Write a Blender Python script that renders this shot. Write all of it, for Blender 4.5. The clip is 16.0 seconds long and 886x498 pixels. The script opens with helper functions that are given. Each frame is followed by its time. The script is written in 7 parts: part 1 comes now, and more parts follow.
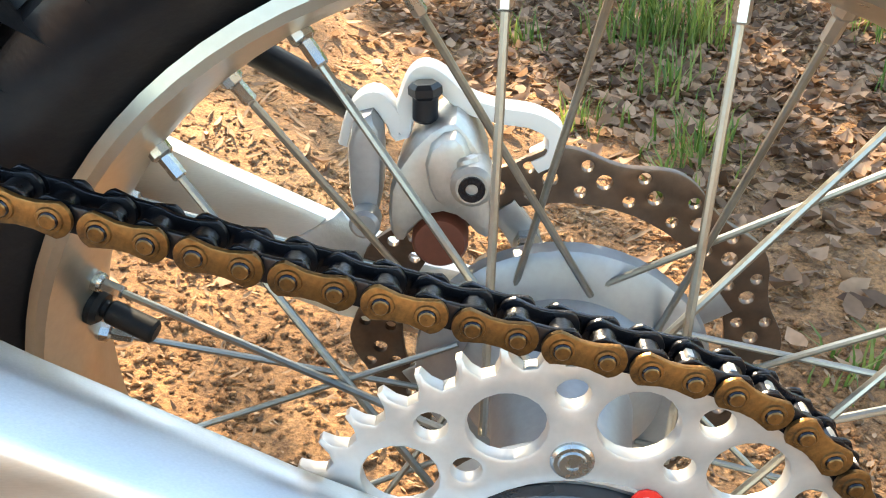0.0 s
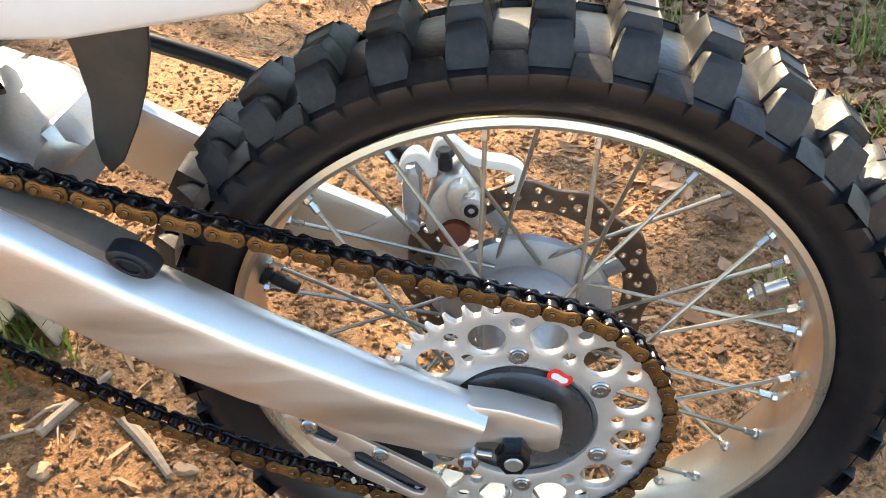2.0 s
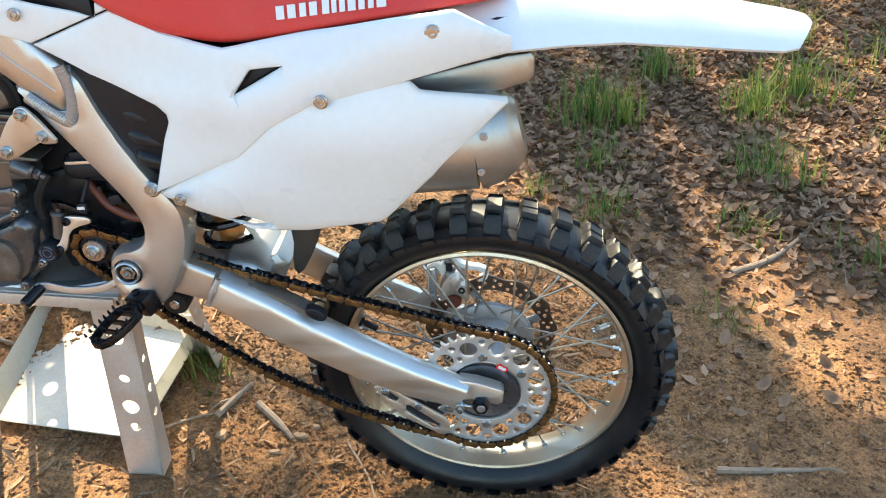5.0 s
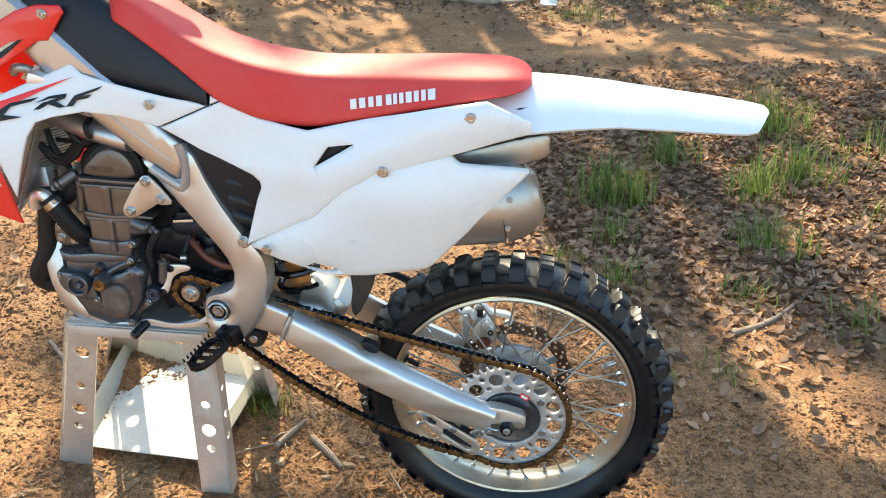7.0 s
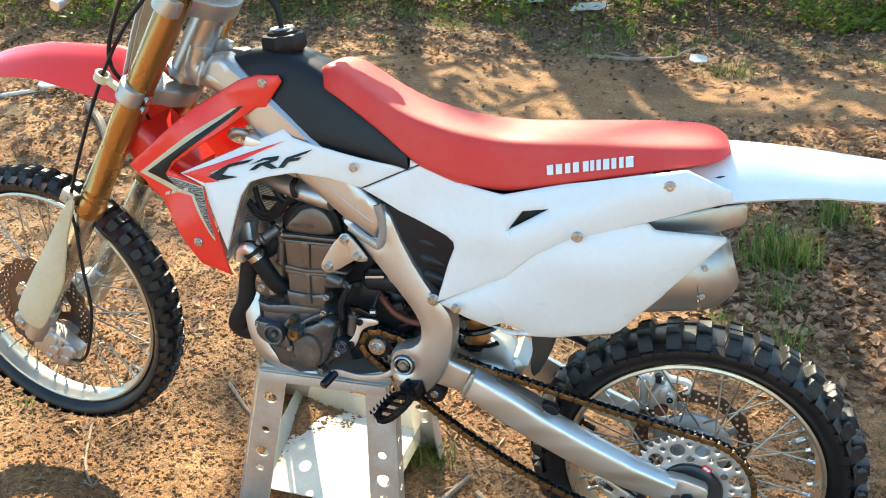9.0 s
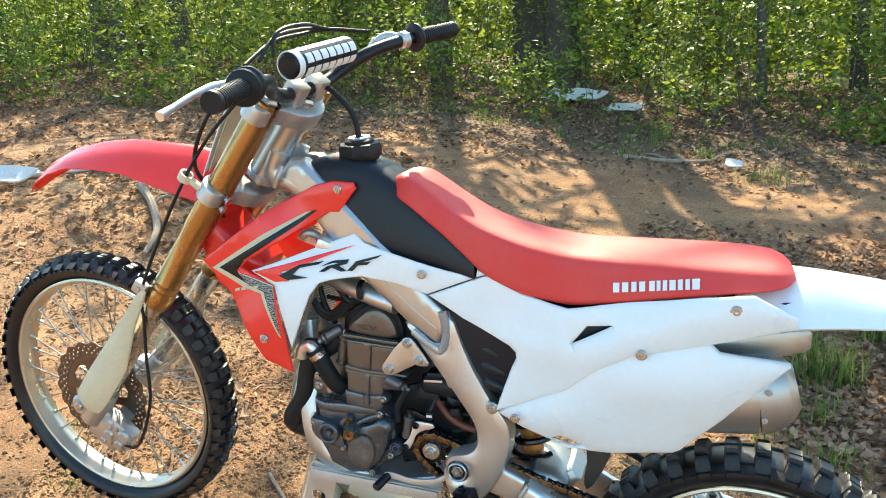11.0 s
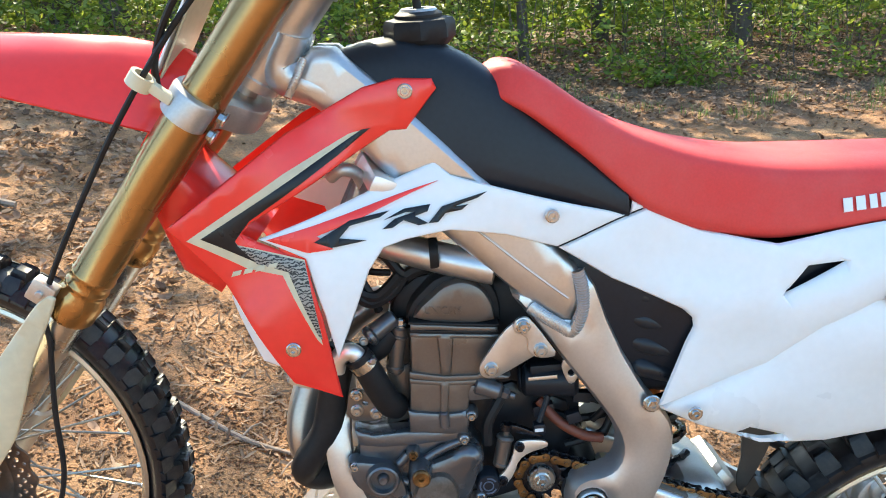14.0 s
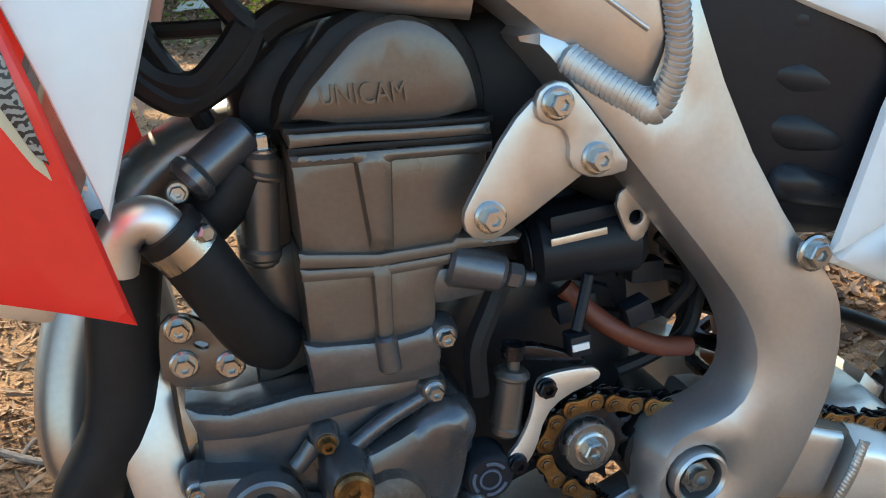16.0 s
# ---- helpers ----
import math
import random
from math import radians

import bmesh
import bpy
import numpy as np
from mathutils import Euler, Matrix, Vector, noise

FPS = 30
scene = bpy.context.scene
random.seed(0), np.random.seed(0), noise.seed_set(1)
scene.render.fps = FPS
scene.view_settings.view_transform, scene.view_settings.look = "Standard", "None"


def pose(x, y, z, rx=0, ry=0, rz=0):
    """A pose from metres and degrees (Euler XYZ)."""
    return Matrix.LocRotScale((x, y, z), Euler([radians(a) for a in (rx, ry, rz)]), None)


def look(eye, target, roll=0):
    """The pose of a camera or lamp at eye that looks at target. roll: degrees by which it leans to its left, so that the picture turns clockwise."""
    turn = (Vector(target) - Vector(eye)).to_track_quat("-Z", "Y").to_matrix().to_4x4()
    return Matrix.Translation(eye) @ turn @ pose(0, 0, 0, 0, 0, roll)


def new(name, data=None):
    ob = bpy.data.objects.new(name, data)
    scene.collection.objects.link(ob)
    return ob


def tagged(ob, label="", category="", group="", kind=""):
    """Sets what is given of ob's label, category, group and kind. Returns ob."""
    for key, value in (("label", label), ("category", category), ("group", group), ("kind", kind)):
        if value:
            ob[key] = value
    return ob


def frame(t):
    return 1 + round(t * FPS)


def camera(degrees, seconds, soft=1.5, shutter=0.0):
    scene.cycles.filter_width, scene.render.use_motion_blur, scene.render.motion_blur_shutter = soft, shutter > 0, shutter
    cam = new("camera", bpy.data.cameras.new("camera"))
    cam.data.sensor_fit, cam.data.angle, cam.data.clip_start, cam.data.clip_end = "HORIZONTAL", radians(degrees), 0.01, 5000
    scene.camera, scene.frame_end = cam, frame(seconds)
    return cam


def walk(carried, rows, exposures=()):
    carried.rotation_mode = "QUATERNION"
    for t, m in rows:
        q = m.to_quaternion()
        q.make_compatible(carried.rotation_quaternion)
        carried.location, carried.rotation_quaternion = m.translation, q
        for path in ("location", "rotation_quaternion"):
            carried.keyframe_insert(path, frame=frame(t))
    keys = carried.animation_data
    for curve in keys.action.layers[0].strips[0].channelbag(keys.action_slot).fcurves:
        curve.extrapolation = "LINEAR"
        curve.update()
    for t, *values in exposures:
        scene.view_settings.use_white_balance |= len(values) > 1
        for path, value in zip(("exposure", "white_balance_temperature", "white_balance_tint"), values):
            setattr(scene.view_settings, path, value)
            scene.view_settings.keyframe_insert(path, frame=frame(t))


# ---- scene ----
cam = camera(55.2, 16.0, 1.05)
PATH = [
    (0, (-0.013, -0.347, 0.652), (-0.154, 1.421, -0.271), -3.5),
    (0.5, (-0.014, -0.389, 0.706), (-0.131, 1.32, -0.326), -3.1),
    (1, (-0.023, -0.449, 0.759), (-0.096, 1.219, -0.342), -2.8),
    (1.5, (-0.023, -0.513, 0.821), (-0.11, 1.126, -0.321), -3.8),
    (2, (0.015, -0.602, 0.876), (-0.168, 1.045, -0.244), -4.9),
    (2.5, (0.024, -0.712, 0.946), (-0.2, 0.927, -0.177), -5.0),
    (3, (0.003, -0.811, 1.041), (-0.194, 0.807, -0.118), -4.0),
    (3.5, (-0.012, -0.906, 1.149), (-0.17, 0.701, -0.032), -3.2),
    (4, (-0.007, -1.01, 1.225), (-0.16, 0.622, 0.078), -4.1),
    (4.2, (0.019, -1.055, 1.245), (-0.156, 0.598, 0.133), -4.4),
    (6.3, (0.107, -1.525, 1.387), (-0.071, 0.269, 0.521), -5.0),
    (6.5, (0.109, -1.537, 1.391), (-0.074, 0.263, 0.538), -4.9),
    (7, (0.091, -1.564, 1.392), (-0.144, 0.253, 0.589), -4.8),
    (7.5, (0.06, -1.587, 1.405), (-0.254, 0.226, 0.622), -5.6),
    (8, (0.04, -1.609, 1.41), (-0.341, 0.213, 0.678), -5.7),
    (8.5, (0.015, -1.613, 1.415), (-0.439, 0.205, 0.717), -5.7),
    (9, (-0.019, -1.598, 1.431), (-0.541, 0.215, 0.765), -6.1),
    (9.5, (-0.062, -1.583, 1.455), (-0.586, 0.245, 0.834), -5.6),
    (10, (-0.058, -1.612, 1.48), (-0.645, 0.221, 0.934), -5.4),
    (10.2, (-0.064, -1.633, 1.488), (-0.65, 0.206, 0.964), -4.8),
    (12.3, (-0.262, -1.637, 1.496), (-0.792, 0.235, 1.035), -2.2),
    (12.5, (-0.339, -1.609, 1.498), (-0.817, 0.276, 1.032), -2.3),
    (13, (-0.503, -1.513, 1.481), (-0.873, 0.39, 0.989), -2.8),
    (13.5, (-0.658, -1.34, 1.406), (-0.874, 0.58, 0.89), -4.1),
    (14, (-0.754, -1.156, 1.334), (-0.702, 0.76, 0.761), -4.5),
    (14.5, (-0.82, -0.985, 1.203), (-0.442, 0.892, 0.623), -5.0),
    (14.8, (-0.807, -0.873, 1.137), (-0.455, 0.98, 0.471), -5.7),
    (15, (-0.797, -0.786, 1.117), (-0.458, 1.061, 0.428), -6.6),
    (15.5, (-0.792, -0.653, 1.069), (-0.425, 1.18, 0.357), -7.0),
    (16, (-0.808, -0.579, 1.014), (-0.377, 1.249, 0.326), -7.9),
]
walk(cam, [(t, look(eye, target, roll)) for t, eye, target, roll in PATH], [(0.0, 2.45, 7100, 0), (2.0, 2.22, 7000, 4), (4.0, 1.83, 6500, -2), (7.0, 1.75, 6450, -2), (8.5, 1.73, 6300, -5), (10.0, 1.74, 6100, -9), (12.5, 1.78, 5950, -6), (14.0, 1.80, 5850, -3), (14.5, 1.93, 5850, -4), (15.0, 1.50, 6000, -6), (15.5, 1.25, 5950, -6), (16.0, 1.55, 6000, -5)])

# ---------- world, sun, exposure ----------
SUN_TO = Vector((-0.24, 0.80, 0.78)).normalized()
world = bpy.data.worlds.new("sky_world")
scene.world = world
world.use_nodes = True
wn = world.node_tree.nodes
sky = wn.new("ShaderNodeTexSky")
sky.sky_type = 'NISHITA'
sky.sun_disc = False
sky.sun_elevation = math.asin(SUN_TO.z)
sky.sun_rotation = math.atan2(SUN_TO.x, SUN_TO.y)
wn["Background"].inputs[1].default_value = 0.145
world.node_tree.links.new(sky.outputs[0], wn["Background"].inputs[0])
sun = new("sun", bpy.data.lights.new("sun", 'SUN'))
sun.data.energy = 4.9
sun.data.angle = radians(0.5)
sun.data.color = (1.0, 0.79, 0.57)
sun.matrix_world = look(SUN_TO * 30, (0, 0, 0))


# ---------- materials ----------
def mat(name, base, rough=0.5, metal=0.0, var=0.15, scale=20.0, fine=200.0, bump=0.0, bump_scale=150.0, dirt=None,
        dirt_amt=0.0, dirt_scale=9.0, coat=0.0, stretch=(1, 1, 1), per_object=0.0, spec=0.5):
    """Principled material with two scales of colour variation, roughness wear, optional dirt patches and relief."""
    m = bpy.data.materials.new(name)
    m.use_nodes = True
    nt = m.node_tree
    n, l = nt.nodes, nt.links
    p = n["Principled BSDF"]
    tc = n.new("ShaderNodeTexCoord")
    mp = n.new("ShaderNodeMapping")
    mp.inputs["Scale"].default_value = stretch
    l.new(tc.outputs["Object"], mp.inputs[0])
    big = n.new("ShaderNodeTexNoise")
    big.inputs["Scale"].default_value = scale
    big.inputs["Detail"].default_value = 5
    small = n.new("ShaderNodeTexNoise")
    small.inputs["Scale"].default_value = fine
    small.inputs["Detail"].default_value = 3
    l.new(mp.outputs[0], big.inputs["Vector"])
    l.new(mp.outputs[0], small.inputs["Vector"])
    add = n.new("ShaderNodeMath")
    add.operation = 'ADD'
    l.new(big.outputs["Fac"], add.inputs[0])
    l.new(small.outputs["Fac"], add.inputs[1])
    mr = n.new("ShaderNodeMapRange")
    mr.inputs["From Min"].default_value, mr.inputs["From Max"].default_value = 0.65, 1.35
    mr.inputs["To Min"].default_value, mr.inputs["To Max"].default_value = 1 - var, 1 + var
    l.new(add.outputs[0], mr.inputs["Value"])
    fac = mr.outputs["Result"]
    if per_object:
        oi = n.new("ShaderNodeObjectInfo")
        r2 = n.new("ShaderNodeMapRange")
        r2.inputs["To Min"].default_value, r2.inputs["To Max"].default_value = 1 - per_object, 1 + per_object
        l.new(oi.outputs["Random"], r2.inputs["Value"])
        mu = n.new("ShaderNodeMath")
        mu.operation = 'MULTIPLY'
        l.new(fac, mu.inputs[0])
        l.new(r2.outputs["Result"], mu.inputs[1])
        fac = mu.outputs[0]
    vm = n.new("ShaderNodeVectorMath")
    vm.operation = 'SCALE'
    vm.inputs[0].default_value = base
    l.new(fac, vm.inputs["Scale"])
    col = vm.outputs[0]
    if dirt:
        dn = n.new("ShaderNodeTexNoise")
        dn.inputs["Scale"].default_value = dirt_scale
        dn.inputs["Detail"].default_value = 8
        dn.inputs["Roughness"].default_value = 0.7
        l.new(tc.outputs["Object"], dn.inputs["Vector"])
        dr = n.new("ShaderNodeMapRange")
        dr.inputs["From Min"].default_value, dr.inputs["From Max"].default_value = 0.45, 0.72
        dr.inputs["To Max"].default_value = dirt_amt
        l.new(dn.outputs["Fac"], dr.inputs["Value"])
        mx = n.new("ShaderNodeMix")
        mx.data_type = 'RGBA'
        l.new(dr.outputs["Result"], mx.inputs["Factor"])
        l.new(col, mx.inputs["A"])
        mx.inputs["B"].default_value = (*dirt, 1)
        col = mx.outputs["Result"]
    l.new(col, p.inputs["Base Color"])
    rr = n.new("ShaderNodeMapRange")
    rr.inputs["From Min"].default_value, rr.inputs["From Max"].default_value = 0.3, 0.7
    rr.inputs["To Min"].default_value, rr.inputs["To Max"].default_value = max(rough - 0.08, 0.03), min(rough + 0.1, 1)
    l.new(big.outputs["Fac"], rr.inputs["Value"])
    l.new(rr.outputs["Result"], p.inputs["Roughness"])
    p.inputs["Metallic"].default_value = metal
    p.inputs["Coat Weight"].default_value = coat
    p.inputs["Specular IOR Level"].default_value = spec
    if bump:
        bn = n.new("ShaderNodeTexNoise")
        bn.inputs["Scale"].default_value = bump_scale
        bn.inputs["Detail"].default_value = 4
        l.new(mp.outputs[0], bn.inputs["Vector"])
        bp = n.new("ShaderNodeBump")
        bp.inputs["Strength"].default_value = bump
        bp.inputs["Distance"].default_value = 0.0003 if bump_scale > 150 else 0.002
        l.new(bn.outputs["Fac"], bp.inputs["Height"])
        l.new(bp.outputs["Normal"], p.inputs["Normal"])
    return m


DUST = (0.36, 0.22, 0.13)
M_WHITE = mat("white_plastic", (0.80, 0.80, 0.79), 0.32, 0, 0.03, 6, 90, 0.05, 300, (0.62, 0.57, 0.5), 0.12, 5)
M_WORN = mat("aged_white_plastic", (0.60, 0.53, 0.36), 0.45, 0, 0.08, 8, 90, 0.05, 300, DUST, 0.15)
M_RED = mat("red_plastic", (0.79, 0.034, 0.026), 0.20, 0, 0.05, 6, 90, 0.04, 300)
M_SEAT = mat("red_seat_vinyl", (0.62, 0.040, 0.034), 0.62, 0, 0.08, 8, 300, 0.5, 900, (0.62, 0.22, 0.18), 0.18, 6)
M_BLACKP = mat("black_plastic", (0.012, 0.014, 0.019), 0.42, 0, 0.2, 10, 150, 0.2, 700, spec=0.3)
M_BOOT = mat("moulded_black_rubber", (0.016, 0.017, 0.020), 0.32, 0, 0.25, 12, 150, 0.2, 300, spec=0.3)
M_BLACK = mat("black_rubber", (0.011, 0.0115, 0.013), 0.5, 0, 0.25, 12, 150, 0.2, 300, (0.06, 0.05, 0.04), 0.2, spec=0.25)
M_TYRE = mat("tyre_rubber", (0.0095, 0.010, 0.0125), 0.36, 0, 0.3, 14, 120, 0.8, 260, (0.050, 0.041, 0.033), 0.28, 22, spec=0.4)
M_KNOB = mat("dusty_tread_rubber", (0.0095, 0.010, 0.0125), 0.45, 0, 0.3, 14, 120, 0.8, 260, (0.050, 0.042, 0.034), 0.55, 60, spec=0.4, per_object=0.3)
M_ALU = mat("brushed_aluminium", (0.78, 0.775, 0.76), 0.44, 1.0, 0.06, 8, 260, 0.12, 400, None, 0, 9, 0, (1, 6, 6))
M_FRAME = mat("satin_aluminium", (0.56, 0.555, 0.55), 0.36, 0.88, 0.06, 9, 240, 0.15, 500, (0.45, 0.39, 0.33), 0.15, 7)
M_CAST = mat("cast_aluminium", (0.50, 0.49, 0.47), 0.42, 0.85, 0.1, 14, 300, 0.5, 600, (0.36, 0.27, 0.2), 0.25, 12)
M_ENGINE = mat("grey_engine_paint", (0.150, 0.130, 0.114), 0.34, 0.6, 0.1, 12, 300, 0.3, 700, (0.17, 0.13, 0.1), 0.3, 12)
M_CASE = mat("magnesium_case_paint", (0.125, 0.130, 0.142), 0.27, 0.7, 0.12, 12, 300, 0.3, 700, (0.17, 0.14, 0.115), 0.35, 22)
M_GOLD = mat("gold_anodised_fork", (0.40, 0.245, 0.10), 0.28, 0.95, 0.06, 6, 200, 0.1, 400, None, 0, 9, 0, (1, 1, 1))
M_CHAIN = mat("worn_gold_chain_plate", (0.22, 0.115, 0.038), 0.34, 0.75, 0.4, 60, 400, 0.4, 900, (0.022, 0.016, 0.012), 0.9, 110, per_object=0.25)
M_CHAIND = mat("oily_dark_steel", (0.030, 0.030, 0.036), 0.24, 0.8, 0.3, 60, 400, 0.4, 900, (0.02, 0.018, 0.016), 0.5, 60, per_object=0.2)
M_STEEL = mat("zinc_steel", (0.46, 0.455, 0.44), 0.26, 0.95, 0.1, 30, 300, 0.1, 500)
M_DISC = mat("brown_disc_steel", (0.13, 0.10, 0.082), 0.4, 0.85, 0.15, 30, 300, 0.1, 500, (0.24, 0.13, 0.07), 0.4, 25)
M_SPROCKET = mat("anodised_sprocket", (0.60, 0.575, 0.55), 0.42, 0.6, 0.06, 20, 300, 0.1, 500, (0.42, 0.36, 0.3), 0.25, 20)
M_RIM = mat("champagne_rim", (0.57, 0.52, 0.43), 0.33, 0.85, 0.06, 14, 260, 0.1, 400, (0.42, 0.29, 0.18), 0.3, 10)
M_SPOKE = mat("plated_spoke", (0.34, 0.33, 0.295), 0.36, 0.9, 0.1, 40, 300)
M_TI = mat("titanium_muffler", (0.44, 0.42, 0.395), 0.36, 0.85, 0.08, 9, 240, 0.1, 400, (0.4, 0.34, 0.27), 0.2)
M_HUB = mat("grey_hub", (0.36, 0.37, 0.385), 0.42, 0.6, 0.08, 20, 250, 0.2, 500, (0.3, 0.23, 0.18), 0.25, 16)
M_STAND = mat("weathered_aluminium_stand", (0.62, 0.56, 0.50), 0.5, 0.55, 0.12, 8, 200, 0.2, 300, (0.36, 0.27, 0.2), 0.4, 7)
M_PAN = mat("pale_stand_tray", (0.66, 0.64, 0.56), 0.55, 0.1, 0.1, 6, 150, 0.2, 300, (0.45, 0.37, 0.26), 0.4, 6)
M_ORANGE = mat("orange_shock_body", (0.52, 0.20, 0.05), 0.45, 0.3, 0.15, 20)


def mesh_decal_material():
    m = bpy.data.materials.new("printed_mesh_decal")
    m.use_nodes = True
    n, l = m.node_tree.nodes, m.node_tree.links
    tc = n.new("ShaderNodeTexCoord")
    w = n.new("ShaderNodeTexWave")
    w.bands_direction = 'Z'
    w.inputs["Scale"].default_value = 75
    w.inputs["Distortion"].default_value = 9
    w.inputs["Detail"].default_value = 2
    w.inputs["Detail Scale"].default_value = 2.2
    l.new(tc.outputs["Object"], w.inputs["Vector"])
    r = n.new("ShaderNodeValToRGB")
    r.color_ramp.elements[0].position, r.color_ramp.elements[0].color = 0.42, (0.012, 0.012, 0.013, 1)
    r.color_ramp.elements[1].position, r.color_ramp.elements[1].color = 0.58, (0.30, 0.28, 0.25, 1)
    l.new(w.outputs["Fac"], r.inputs[0])
    l.new(r.outputs["Color"], n["Principled BSDF"].inputs["Base Color"])
    n["Principled BSDF"].inputs["Roughness"].default_value = 0.35
    return m


M_MESH = mesh_decal_material()
M_INK = mat("black_decal", (0.010, 0.010, 0.012), 0.32, 0, 0.25, 30, 200, spec=0.3)
M_BROWN = mat("reddish_hose", (0.13, 0.035, 0.018), 0.45, 0, 0.2, 30)
M_RUST = mat("dusty_mud_flap", (0.115, 0.098, 0.08), 0.7, 0, 0.2, 12, 120, 0.3, 200, DUST, 0.35, 9)
M_SCUFF = mat("scuffed_bare_case", (0.105, 0.085, 0.070), 0.45, 0.4, 0.3, 25, 300, 0.3, 700, (0.30, 0.27, 0.24), 0.5, 30)
M_BLUE = mat("blue_grey_ink", (0.10, 0.125, 0.18), 0.4, 0.2, 0.1, 30)
M_FLAP = mat("dusty_black_flap", (0.030, 0.028, 0.026), 0.45, 0, 0.2, 12, 120, 0.3, 300, (0.09, 0.07, 0.05), 0.5, 14)
M_BOLT = mat("dull_bolt_steel", (0.48, 0.48, 0.47), 0.22, 0.95, 0.1, 30, 300)
M_CORE = mat("radiator_core", (0.20, 0.19, 0.18), 0.5, 0.6, 0.15, 20)


# ---------- mesh tools ----------
def finish(name, bm, material, angle=38):
    me = bpy.data.meshes.new(name)
    bmesh.ops.recalc_face_normals(bm, faces=bm.faces)
    bm.to_mesh(me)
    bm.free()
    me.materials.append(material)
    me.shade_smooth()
    me.set_sharp_from_angle(angle=radians(angle))
    return me


WORLD_OF = {}


def hang(ob, parent):
    """Parent ob, whose matrix_basis is its pose in the world."""
    WORLD_OF[ob] = ob.matrix_basis.copy()
    if parent:
        ob.parent = parent
        ob.matrix_parent_inverse = WORLD_OF[parent].inverted()
    return ob


def part(name, bm, material, parent, label="", angle=38, m=None):
    ob = new(name, finish(name, bm, material, angle))
    if m is not None:
        ob.matrix_basis = m
    hang(ob, parent)
    return tagged(ob, label)


def thing(name, x, y, z, label, category, group=""):
    ob = new(name)
    ob.location = (x, y, z)
    ob.empty_display_size = 0.1
    WORLD_OF[ob] = Matrix.Translation((x, y, z))
    return tagged(ob, label, category, group)


def solid(name, bm, material, label, category, group="", kind="", angle=38):
    ob = new(name, finish(name, bm, material, angle))
    WORLD_OF[ob] = Matrix()
    return tagged(ob, label, category, group, kind)


def turned(ob_bm, m):
    bmesh.ops.transform(ob_bm, matrix=m, verts=ob_bm.verts)
    return ob_bm


def merge(*bms):
    out = bms[0]
    for b in bms[1:]:
        me = bpy.data.meshes.new("tmp")
        b.to_mesh(me)
        b.free()
        out.from_mesh(me)
        bpy.data.meshes.remove(me)
    return out


def inside(px, pz, poly):
    n = len(poly)
    hit = np.zeros(len(px), bool)
    j = n - 1
    for i in range(n):
        xi, zi = poly[i]
        xj, zj = poly[j]
        c = ((zi > pz) != (zj > pz)) & (px < (xj - xi) * (pz - zi) / ((zj - zi) or 1e-12) + xi)
        hit ^= c
        j = i
    return hit


def edge_distance(px, pz, poly):
    best = np.full(len(px), 9.0)
    for i in range(len(poly)):
        ax, az = poly[i - 1]
        bx, bz = poly[i]
        dx, dz = bx - ax, bz - az
        u = np.clip(((px - ax) * dx + (pz - az) * dz) / (dx * dx + dz * dz + 1e-12), 0, 1)
        best = np.minimum(best, np.hypot(px - ax - u * dx, pz - az - u * dz))
    return best


def chaikin(poly, n=1, cut=0.25):
    for _ in range(n):
        out = []
        for i in range(len(poly)):
            a, b = poly[i], poly[(i + 1) % len(poly)]
            out += [(a[0] + (b[0] - a[0]) * cut, a[1] + (b[1] - a[1]) * cut), (b[0] - (b[0] - a[0]) * cut, b[1] - (b[1] - a[1]) * cut)]
        poly = out
    return poly


def circle(cx, cz, r, n=16, rx=None):
    return [(cx + r * math.cos(2 * math.pi * i / n), cz + (rx or r) * math.sin(2 * math.pi * i / n)) for i in range(n)]


